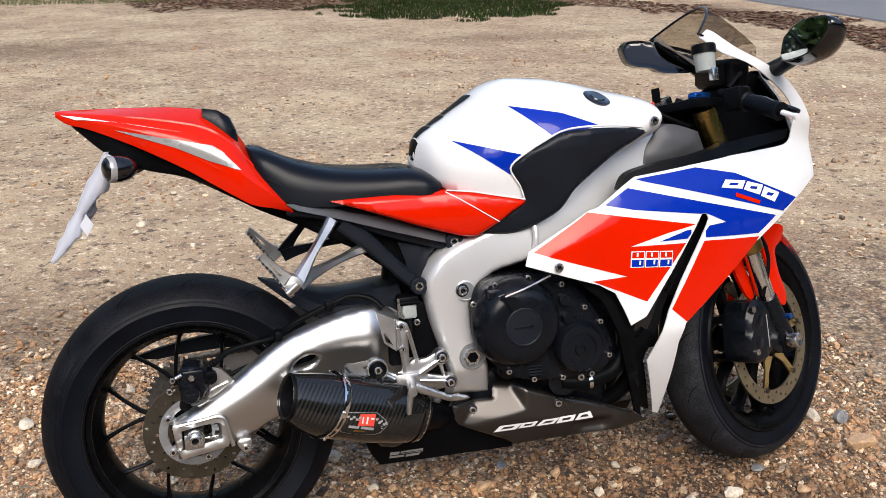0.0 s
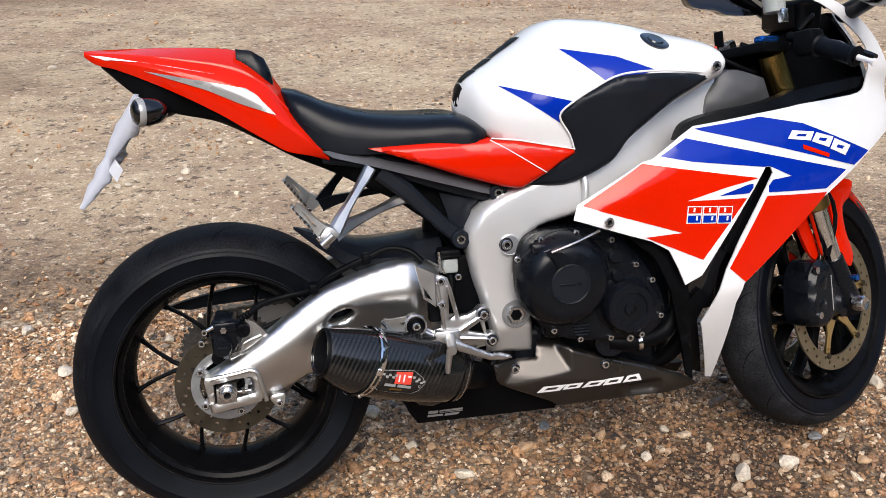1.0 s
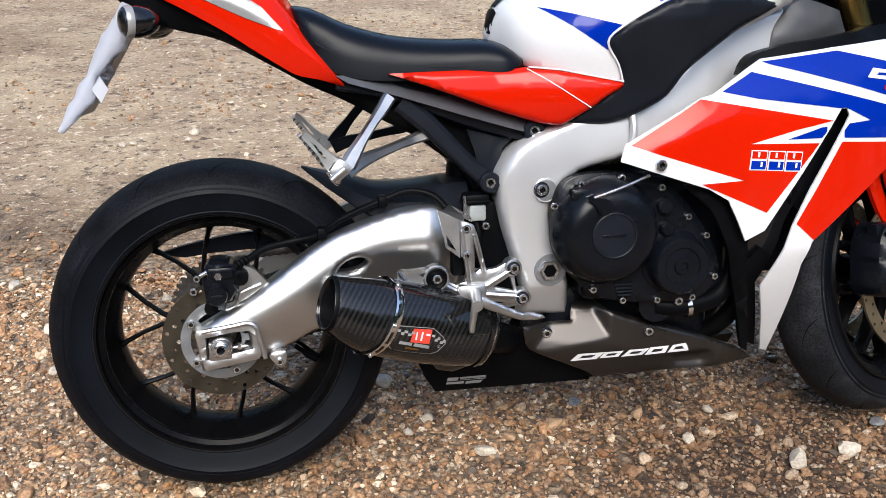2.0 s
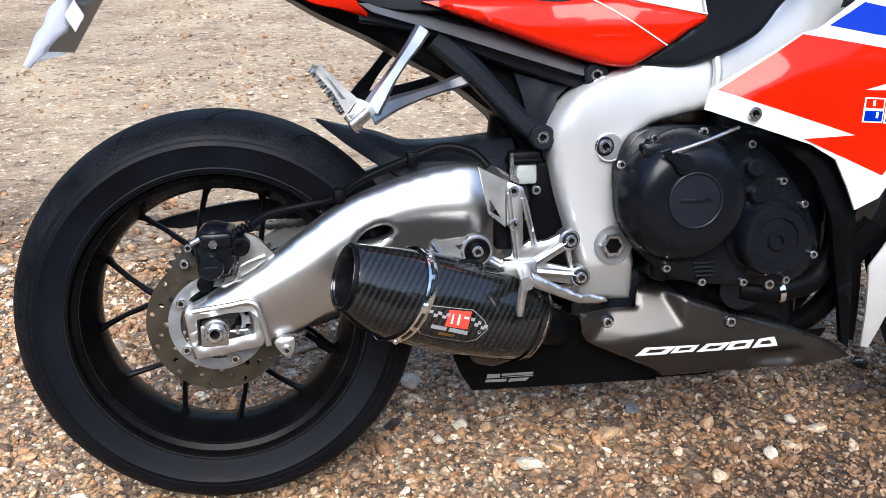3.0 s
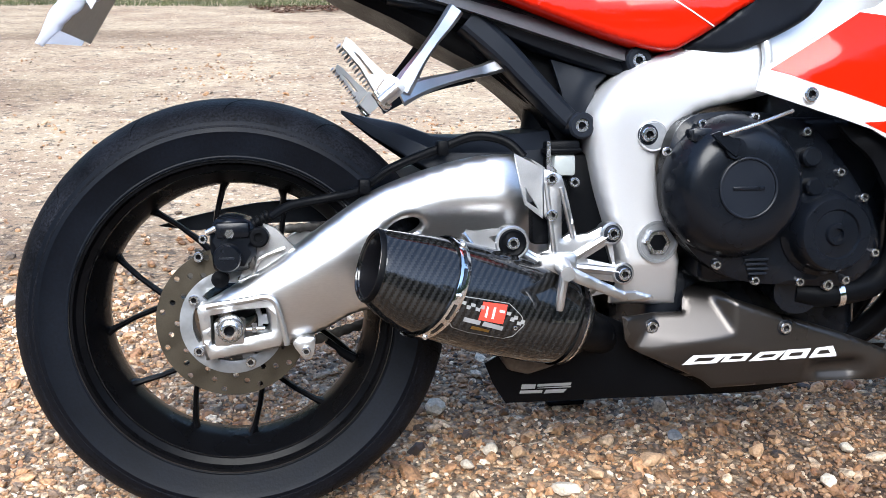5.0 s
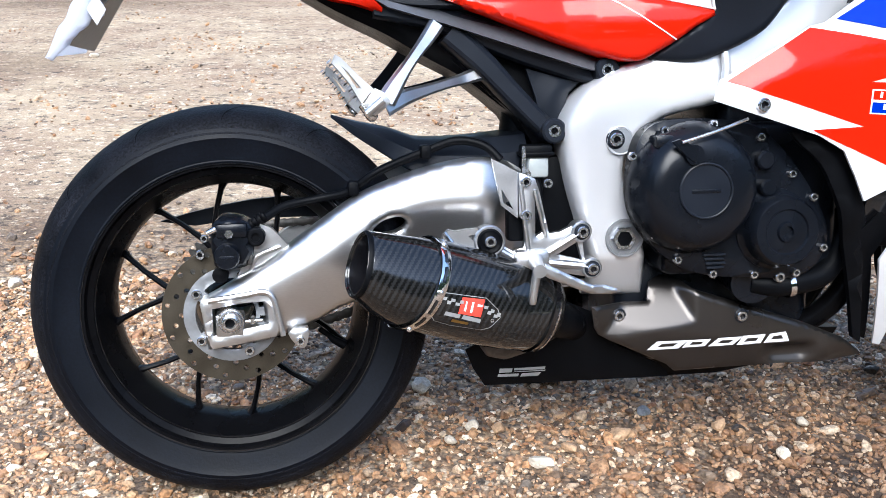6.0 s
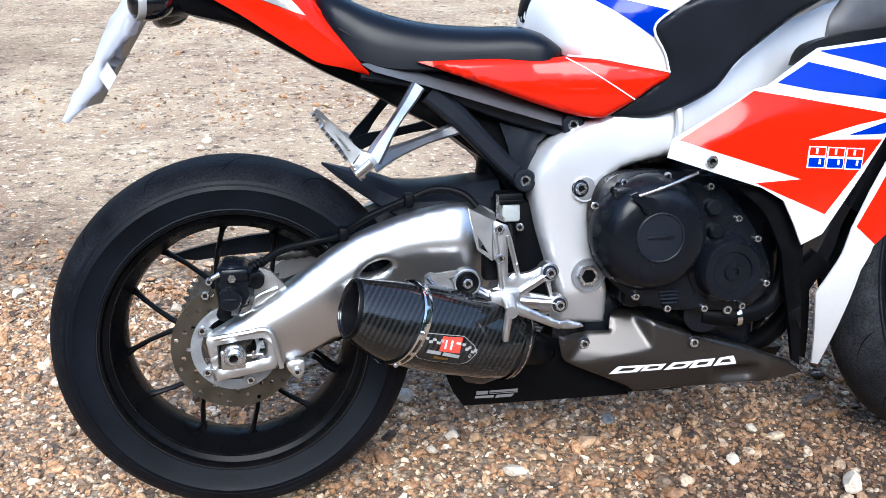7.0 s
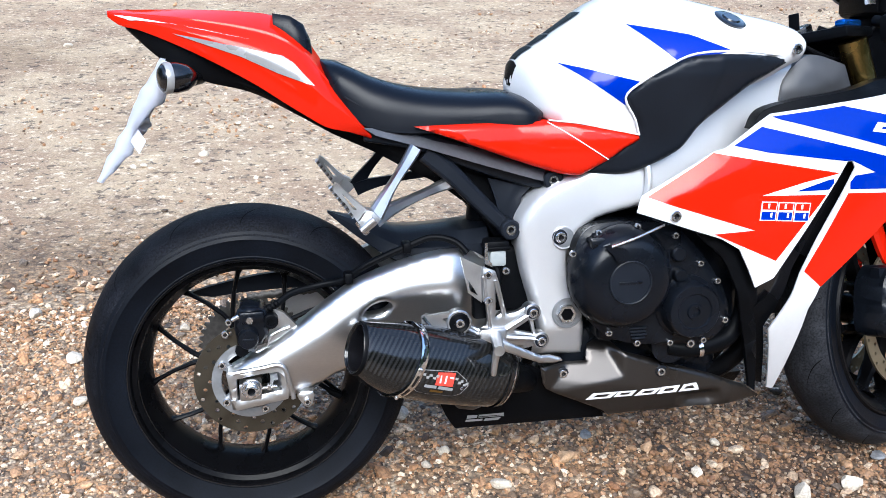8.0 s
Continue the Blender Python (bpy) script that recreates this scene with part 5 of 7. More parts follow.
part("link_pipe", tube([(0.514, -0.1, 0.277), (0.409, -0.13, 0.247), (0.388, -0.14, 0.277)], 0.026, 16, 4), CHAIN, bike)
strip = spline([(0.815, 0.567), (0.883, 0.551), (0.910, 0.520), (0.939, 0.451), (0.953, 0.386), (0.965, 0.321), (0.979, 0.228)], 3) + spline([(0.965, 0.238), (0.943, 0.318), (0.916, 0.405), (0.892, 0.469), (0.865, 0.520), (0.834, 0.547)], 3)
part("fairing_edge_panel", sheet(strip, lambda x, z: fair_depth(max(x, 0.85), max(z, 0.40)) + 0.022 + 0.22 * max(0, 0.40 - z), cell=0.016, round_edge=0.006, thick=0.01), PLASTIC, bike, "black inner panel beside the engine")
scoop_in = [(1.108, 0.690), (1.085, 0.677), (0.955, 0.483), (0.93, 0.42), (0.985, 0.39), (1.012, 0.488), (1.113, 0.675)]
part("scoop_inner", sheet(scoop_in, lambda x, z: fair_depth(x, z) + 0.035, cell=0.02), GLOSSBLACK, bike)

# silencer
A0, A1 = Vector((0.452, -0.175, 0.305)), Vector((0.172, -0.248, 0.398))
AX = (A0 - A1).normalized()
UPV = (Vector((0, 0, 1)) - AX * AX.z).normalized()
LAT = AX.cross(UPV)


def can_ring(s, h, w, cut=0.0, lift=0.0, tilt=0.0, n=36):
    c = A1 + AX * s + UPV * lift
    pts = []
    for k in range(n):
        a = 2 * math.pi * k / n
        u, v = math.sin(a), math.cos(a)
        u2, v2 = math.copysign(abs(u) ** 0.92, u), math.copysign(abs(v) ** 1.12, v)
        squeeze = 1.0 - 0.16 * u
        pts.append(c + UPV * (h * u2) + LAT * (w * v2 * squeeze) + AX * (tilt * u2 + cut * v2))
    return pts


can = part("silencer", loft([can_ring(q, h, w, cut=c, tilt=t) for q, h, w, c, t in ((0.098, 0.068, 0.056, 0.016, 0.012), (0.11, 0.0685, 0.0565, 0.016, 0.012), (0.18, 0.070, 0.058, 0.008, 0.008), (0.25, 0.068, 0.056, 0, 0.006), (0.292, 0.064, 0.053, 0, 0.006), (0.318, 0.056, 0.046, 0, 0.006), (0.330, 0.043, 0.036, 0, 0.006), (0.336, 0.03, 0.026, 0, 0.006))]), CARBON, bike, "carbon-fibre silencer with a metal band", 60)
part("end_cap", loft([can_ring(q, h, w, c, l, t) for q, h, w, c, l, t in ((0.102, 0.066, 0.0545, 0.016, 0, 0.012), (0.085, 0.0655, 0.054, 0.013, 0.0, 0.010), (0.066, 0.062, 0.051, 0.010, 0.001, 0.008), (0.042, 0.056, 0.046, 0.007, 0.003, 0.004), (0.022, 0.050, 0.041, 0.004, 0.006, 0.0), (0.012, 0.047, 0.0385, 0.002, 0.007, -0.002), (0.008, 0.044, 0.0365, 0.002, 0.007, -0.002), (0.012, 0.041, 0.034, 0.002, 0.007, -0.002), (0.075, 0.034, 0.029, 0.0, 0.006, 0.0))], caps=True), CARBON, can, "tapered carbon end cap", 60)
part("outlet_pipe", loft([can_ring(q, h, w, c, 0.007, -0.002) for q, h, w, c in ((0.0125, 0.0405, 0.0335, 0.002), (0.030, 0.037, 0.031, 0.002), (0.070, 0.034, 0.028, 0.0), (0.071, 0.001, 0.001, 0.0))], caps=False), GLOSSBLACK, can)
part("outlet_ring", loft([can_ring(q, h, w, 0.002, 0.007, -0.002) for q, h, w in ((0.015, 0.0482, 0.0396), (0.010, 0.0478, 0.0394), (0.008, 0.0455, 0.0378), (0.010, 0.0420, 0.0350), (0.016, 0.0408, 0.0337))], caps=False), PLASTIC, can)
band = part("silencer_band", loft([can_ring(q, h, w, cut=0.016, tilt=0.012) for q, h, w in ((0.093, 0.0685, 0.0565), (0.092, 0.0702, 0.0583), (0.105, 0.0710, 0.0590), (0.107, 0.0692, 0.0570))], caps=False), CHROME, can, "polished metal band", 60)
part("front_band", loft([can_ring(q, h, w, tilt=0.006) for q, h, w in ((0.303, 0.0625, 0.0515), (0.302, 0.0640, 0.0530), (0.311, 0.0610, 0.0505), (0.312, 0.0580, 0.0480))], caps=False), GLOSSBLACK, can)
part("strap_edge", loft([can_ring(q, h, w, tilt=0.006) for q, h, w in ((0.3115, 0.0600, 0.0495), (0.3113, 0.0622, 0.0512), (0.3145, 0.0608, 0.0500), (0.3145, 0.0580, 0.0480))], caps=False), STEEL, can)
for m in range(6):
    for q in (0, 1):
        k0 = 6 * m + 1 + 2.4 * q
        rows = [can_ring(e, 0.0712, 0.0592, cut=0.016, tilt=0.012, n=180) for e in (0.0965, 0.1005)]
        ks = [int(k0 * 5) + e for e in range(10)]
        part("band_slot", loft([[r[k % 180] for k in ks] for r in rows], closed=False), CARBON, band)
    rivet = can_ring(0.0985, 0.0710, 0.0590, cut=0.016, tilt=0.012, n=36)[6 * m]
    part("band_rivet", lathe([(0.002, 0.0035), (-0.003, 0.0035), (-0.004, 0.0)], rivet, 10, closed=False), STEEL, band)
ct = surface_of(can)
tag_edge = [(0.277, 0.333), (0.281, 0.349), (0.289, 0.359), (0.299, 0.362), (0.359, 0.348), (0.376, 0.330), (0.380, 0.318), (0.364, 0.304), (0.351, 0.302), (0.304, 0.314), (0.282, 0.323)]
tag = decal("maker_tag", tag_edge, SILVERDECAL, can, ct, 0.0010, 0.008, "dark maker tag with a red block")
mx, mz = sum(p[0] for p in tag_edge) / len(tag_edge), sum(p[1] for p in tag_edge) / len(tag_edge)
decal("tag_field", [(mx + (x - mx) * 0.975, mz + (z - mz) * 0.955) for x, z in tag_edge], CARBON, tag, ct, 0.0015, 0.008)
decal("tag_block", [(0.323, 0.353), (0.356, 0.346), (0.349, 0.322), (0.316, 0.331)], REDANO, tag, ct, 0.0021, 0.008)
for line in ([(0.328, 0.347), (0.330, 0.346), (0.327, 0.333), (0.324, 0.334)], [(0.337, 0.345), (0.340, 0.344), (0.336, 0.330), (0.333, 0.331)], [(0.345, 0.341), (0.352, 0.339), (0.351, 0.336), (0.344, 0.338)]):
    decal("tag_glyph", line, WHITEDECAL, tag, ct, 0.0027, 0.005)
for line in ([(0.298, 0.336), (0.320, 0.329), (0.318, 0.324), (0.296, 0.331)], [(0.324, 0.328), (0.350, 0.319), (0.348, 0.314), (0.321, 0.323)]):
    decal("tag_bar", line, LABELGREY, tag, ct, 0.0021, 0.006)
decal("tag_bar", [(0.308, 0.324), (0.332, 0.316), (0.330, 0.313), (0.306, 0.320)], GOLD, tag, ct, 0.0021, 0.008)
for check in ([(0.295, 0.357), (0.301, 0.355), (0.299, 0.351), (0.294, 0.353)], [(0.301, 0.351), (0.307, 0.349), (0.305, 0.345), (0.300, 0.346)], [(0.307, 0.353), (0.313, 0.351), (0.312, 0.347), (0.306, 0.349)], [(0.313, 0.347), (0.319, 0.345), (0.318, 0.341), (0.312, 0.343)], [(0.320, 0.349), (0.325, 0.348), (0.324, 0.343), (0.318, 0.345)], [(0.355, 0.338), (0.361, 0.336), (0.359, 0.332), (0.354, 0.334)], [(0.360, 0.330), (0.366, 0.329), (0.364, 0.324), (0.358, 0.326)], [(0.365, 0.332), (0.370, 0.330), (0.369, 0.326), (0.363, 0.327)], [(0.369, 0.324), (0.375, 0.322), (0.374, 0.318), (0.368, 0.320)], [(0.374, 0.325), (0.380, 0.324), (0.378, 0.319), (0.373, 0.321)]):
    decal("tag_check", check, SILVERDECAL, tag, ct, 0.0021, 0.006)
for x, z in [(0.288, 0.345), (0.367, 0.315)]:
    bolt(x, ct.ray_cast(Vector((x, -0.6, z)), Vector((0, 1, 0)))[0].y - 0.001, z, 0.0028, tag, STEEL, "tag_rivet")
part("silencer_link", tube([A0 + Vector((-0.01, 0, 0)), (0.49, -0.15, 0.285), (0.53, -0.10, 0.265)], 0.028, 16, 4), PLASTIC, can)

# rider foot controls
hanger = part("footrest_hanger", slab([(0.424, 0.516), (0.448, 0.506), (0.455, 0.485), (0.469, 0.424), (0.486, 0.426), (0.514, 0.439), (0.530, 0.434), (0.533, 0.421), (0.520, 0.411), (0.524, 0.381), (0.538, 0.382), (0.545, 0.370), (0.535, 0.355), (0.516, 0.359), (0.470, 0.368), (0.445, 0.366), (0.426, 0.355), (0.402, 0.368), (0.391, 0.378), (0.377, 0.391), (0.363, 0.399), (0.357, 0.416), (0.363, 0.429), (0.380, 0.436), (0.394, 0.426), (0.397, 0.410), (0.414, 0.400), (0.430, 0.405), (0.433, 0.418), (0.431, 0.445), (0.424, 0.452)], -0.186, -0.172, 0.0022, [[(0.448, 0.488), (0.461, 0.428), (0.448, 0.420)], [(0.481, 0.392), (0.512, 0.410), (0.520, 0.382)]], cell=0.007), CASTING, bike, "cast alloy rider footrest hanger")
guard = part("heel_guard", slab([(0.384, 0.537), (0.422, 0.517), (0.423, 0.448), (0.398, 0.468), (0.392, 0.497)], -0.182, -0.176, 0.0015, [[(0.398, 0.493), (0.417, 0.461), (0.401, 0.472)]]), CASTING, hanger, "alloy heel guard plate")
for p, q, w in (((0.444, 0.384), (0.511, 0.422), 0.0060), ((0.46, 0.382), (0.526, 0.373), 0.0060), ((0.437, 0.399), (0.426, 0.498), 0.0035), ((0.413, 0.391), (0.387, 0.407), 0.0050), ((0.463, 0.421), (0.447, 0.49), 0.0030)):
    part("hanger_rib", tube([(p[0], -0.187, p[1]), (q[0], -0.187, q[1])], w, 8), CASTING, hanger)
for x, z in [(0.433, 0.502), (0.433, 0.453)]:
    bolt(x, -0.188, z, 0.0078, hanger)
for x, z in [(0.517, 0.426), (0.533, 0.370)]:
    part("bolt_boss", lathe([(-0.165, 0.0155), (-0.190, 0.0155), (-0.192, 0.0135), (-0.192, 0.0)], (x, 0, z), 24, closed=False), CASTING, hanger)
    part("boss_recess", lathe([(-0.191, 0.0120), (-0.1926, 0.0120), (-0.1926, 0.0)], (x, 0, z), 20, closed=False), SATIN, hanger)
    bolt(x, -0.194, z, 0.0088, hanger)
part("pivot_ring", lathe([(-0.176, 0.0235), (-0.196, 0.0235), (-0.198, 0.0215), (-0.198, 0.019), (-0.192, 0.019)], (0.377, 0, 0.418), 32, closed=False), CASTING, hanger)
part("pivot_disc", lathe([(-0.190, 0.0190), (-0.198, 0.0190), (-0.200, 0.0165), (-0.197, 0.012), (-0.197, 0.0)], (0.377, 0, 0.418), 30, closed=False), PLASTIC, hanger)
bolt(0.377, -0.200, 0.418, 0.0085, hanger)
part("return_arm", slab([(0.360, 0.438), (0.326, 0.435), (0.317, 0.437), (0.309, 0.431), (0.308, 0.415), (0.328, 0.405), (0.351, 0.398), (0.360, 0.404)], -0.196, -0.184, 0.0015, [[(0.345, 0.427), (0.357, 0.429), (0.354, 0.419)]]), CASTING, hanger)
part("return_spring", tube([(0.31, -0.198, 0.434), (0.332, -0.198, 0.404)], 0.0035, 8), STEEL, hanger)
rest = part("footrest", tube([(0.447, -0.184, 0.386), (0.441, -0.225, 0.385), (0.432, -0.275, 0.385)], [0.013, 0.0105, 0.0095], 12), CASTING, hanger, "alloy footrest peg")
part("peg_feeler", tube([(0.432, -0.262, 0.388), (0.431, -0.262, 0.384), (0.427, -0.262, 0.360), (0.4245, -0.262, 0.342), (0.4242, -0.262, 0.336)], [0.0070, 0.0072, 0.0062, 0.0060, 0.0045], 10), CASTING, rest)
part("peg_clevis", round_block((0.415, -0.200, 0.368), (0.466, -0.176, 0.402), 0.005), CASTING, hanger)
part("clevis_pin", tube([(0.404, -0.194, 0.364), (0.420, -0.204, 0.376)], 0.0085, 12), STEEL, hanger)
pedal = part("brake_pedal", slab([(0.439, 0.382), (0.457, 0.365), (0.488, 0.352), (0.520, 0.339), (0.550, 0.337), (0.565, 0.340), (0.562, 0.344), (0.542, 0.351), (0.525, 0.351), (0.485, 0.370), (0.451, 0.387)], -0.226, -0.216, 0.0022, cell=0.0035), CASTING, hanger, "alloy rear brake pedal")
part("pedal_arm", tube([(0.452, -0.190, 0.378), (0.462, -0.221, 0.372)], 0.0085, 10), CASTING, pedal)
res = part("fluid_reservoir", round_block((0.450, -0.136, 0.503), (0.482, -0.100, 0.534), 0.005), RESERVOIR, bike, "milky brake fluid reservoir with a black cap")
part("reservoir_cap", round_block((0.443, -0.141, 0.533), (0.487, -0.096, 0.553), 0.005), PLASTIC, res)
part("cap_rim", round_block((0.441, -0.143, 0.536), (0.489, -0.094, 0.542), 0.002), PLASTIC, res)
part("reservoir_bracket", slab([(0.438, 0.552), (0.443, 0.552), (0.444, 0.520), (0.452, 0.512), (0.452, 0.505), (0.438, 0.512)], -0.146, -0.142, 0.001), STEEL, res)
part("reservoir_hose", tube([(0.464, -0.118, 0.504), (0.469, -0.125, 0.48), (0.463, -0.13, 0.451), (0.451, -0.14, 0.431)], 0.006, 10, 4), PLASTIC, res)
bolt(0.48, -0.135, 0.494, 0.007, res)
part("master_cylinder", round_block((0.411, -0.165, 0.411), (0.444, -0.14, 0.47), 0.006), PLASTIC, bike)
part("linkage_guard", round_block((0.445, -0.106, 0.405), (0.540, -0.06, 0.535), 0.012), PLASTIC, bike, "black guard behind the foot controls")
part("linkage_cover", round_block((0.47, -0.108, 0.335), (0.56, -0.06, 0.41), 0.012), PLASTIC, bike)


# passenger footrests
def passenger_rest(sgn, mat):
    """A cast Y-shaped arm that splays outwards and carries a folded peg."""
    def out(x, z):
        return -0.112 - 0.085 * min(max((0.36 - x) / 0.13, 0), 1)

    def arm(rows, inner=0.020):
        pts = spline([(x, 0, z) for x, z, _ in rows], 5)
        hs = [table([(k, r[2]) for k, r in enumerate(rows)], i / 5)[0] for i in range(len(pts))]
        ring = []
        for i, (p, h) in enumerate(zip(pts, hs)):
            d = (pts[min(i + 1, len(pts) - 1)] - pts[max(i - 1, 0)]).normalized()
            up = Vector((-d.z, 0, d.x))
            y = out(p.x, p.z)
            ring.append([p + up * (h * a) + Vector((0, sgn * (y + e), 0)) for a, e in ((1, inner), (1, 0.006), (0.62, 0), (-0.62, 0), (-1, 0.006), (-1, inner))])
        return loft(ring)

    b = part("passenger_hanger", arm([(0.315, 0.733, 0.012), (0.300, 0.712, 0.0105), (0.282, 0.690, 0.0085), (0.262, 0.664, 0.009), (0.245, 0.640, 0.0125), (0.233, 0.622, 0.014)]), mat, bike, "Y-shaped alloy passenger footrest hanger" if mat is CASTING else "Y-shaped black passenger footrest hanger", 30)
    part("hanger_leg", arm([(0.385, 0.662, 0.012), (0.358, 0.653, 0.009), (0.330, 0.646, 0.0075), (0.296, 0.637, 0.0085), (0.262, 0.627, 0.0115), (0.232, 0.614, 0.014)]), mat, b, sharp=30)
    part("hanger_web", sheet(spline([(0.240, 0.640), (0.253, 0.652), (0.2565, 0.643), (0.263, 0.637), (0.275, 0.634), (0.262, 0.624), (0.240, 0.612)], 3, closed=True), lambda x, z: out(x, z) + 0.005, cell=0.008, thick=0.008), mat, b) if sgn > 0 else None
    f = -0.222
    block = [(0.214, 0.602), (0.228, 0.613), (0.236, 0.622), (0.226, 0.634), (0.214, 0.640), (0.198, 0.618)]
    p = part("passenger_peg", slab([(sx, sz) for sx, sz in block], -0.232, -0.190, 0.003, cell=0.012), CASTING, b, "folded passenger footrest peg with a toothed pad")
    body = [(0.162, 0.686), (0.157, 0.675), (0.179, 0.649), (0.196, 0.619), (0.208, 0.634), (0.216, 0.636), (0.193, 0.657), (0.170, 0.681)]
    part("peg_body", slab(body, f - 0.004, f + 0.026, 0.0025, [[(0.170, 0.670), (0.178, 0.663), (0.196, 0.640), (0.190, 0.640)]], cell=0.010), CASTING, p, "channelled alloy peg")
    part("peg_spring", tube([(0.197, f + 0.006, 0.618), (0.206, f + 0.004, 0.606), (0.214, f + 0.006, 0.598)], [0.006, 0.0075, 0.006], 10, 3), STEEL, p)
    part("peg_hinge", tube([(0.202, -0.236, 0.606), (0.224, -0.238, 0.624)], 0.0065, 10), CASTING, p)
    for i in range(13):
        q = Vector((0.1965 - 0.0032 * i, f + 0.030, 0.625 + 0.0044 * i))
        part("peg_tooth", loft([[q + Vector((-0.0050 * k - 0.002, e, -0.0034 * k + g)) for e, g in ((-0.016, 0), (-0.014, 0.0026), (0.014, 0.0026), (0.016, 0))] for k in (0.0, 1.0)]), CHAIN if i % 2 else CASTING, p)
    if sgn < 0:
        for o in (p, *p.children):
            o.data.transform(Matrix.Diagonal((1, -1, 1, 1)))
            o.data.flip_normals()


passenger_rest(1, CASTING)
passenger_rest(-1, SATIN)

# side stand
part("side_stand", tube([(0.62, 0.13, 0.25), (0.60, 0.20, 0.16), (0.575, 0.275, 0.062)], [0.014, 0.012, 0.012], 12), PLASTIC, bike)
part("stand_foot", round_block((0.54, 0.255, 0.054), (0.61, 0.305, 0.064), 0.003), PLASTIC, bike)

# front end, turned to the left
AXIS = Vector((-0.34, 0, 0.94)).normalized()
HEAD = Vector((1.345, 0, 0.30))
STEER = 26.0
TURNED = Matrix.Translation(HEAD) @ Matrix.Rotation(radians(STEER), 4, AXIS) @ Matrix.Translation(-HEAD)
FW = Vector((1.375, 0, 0.314))


def turned(bm):
    bm.transform(TURNED)
    return bm


front_wheel = part("front_wheel", turned(wheel_rim(FW, 0.058, 0.228, 0.184)), WHEELPAINT, bike, "black cast front rim")
part("tyre", turned(tyre_shape(FW, 0.0605, 0.224, 0.300)), RUBBER, front_wheel, "black front tyre")
part("tread", turned(tread_band(FW, 0.0605, 0.224, 0.300)), FRONT_TREAD, front_wheel, "worn grey-black tread")
tread_grooves("tread_groove", FW, 0.0605, 0.224, 0.300, 14, front_wheel, TURNED, -1)
part("hub", turned(lathe([(-0.07, 0.02), (-0.07, 0.036), (0, 0.04), (0.07, 0.036), (0.07, 0.02)], FW, 32)), WHEELPAINT, front_wheel)
vee_spokes(FW, 0.038, 0.190, front_wheel, radians(20), TURNED, w=0.0125)
for s in (-1, 1):
    d = drilled_disc(FW, 0.126, 0.160, s * 0.072 - 0.0025, 0.005, 16, front_wheel, TURNED, label="drilled steel front brake disc", mat=FRONT_DISC)
    for k in range(6):
        a = radians(60 * k + 12)
        e1, e2 = (a - 0.22), (a + 0.22)
        arm = [(FW.x + r * math.cos(g), FW.z + r * math.sin(g)) for r, g in ((0.045, a - 0.42), (0.080, a - 0.10), (0.128, e1 + 0.15), (0.128, e2 - 0.15), (0.080, a + 0.10), (0.045, a + 0.42))]
        part("disc_carrier", turned(slab(arm, s * 0.070 - 0.003, s * 0.070 + 0.003, 0.001, cell=0.05)), PALEGOLD, d)
        bb = lathe([(-0.006, 0.007), (0.006, 0.007)], (FW.x + 0.128 * math.cos(a), s * 0.072, FW.z + 0.128 * math.sin(a)), 10, closed=False)
        part("disc_bobbin", turned(bb), DISC, d)
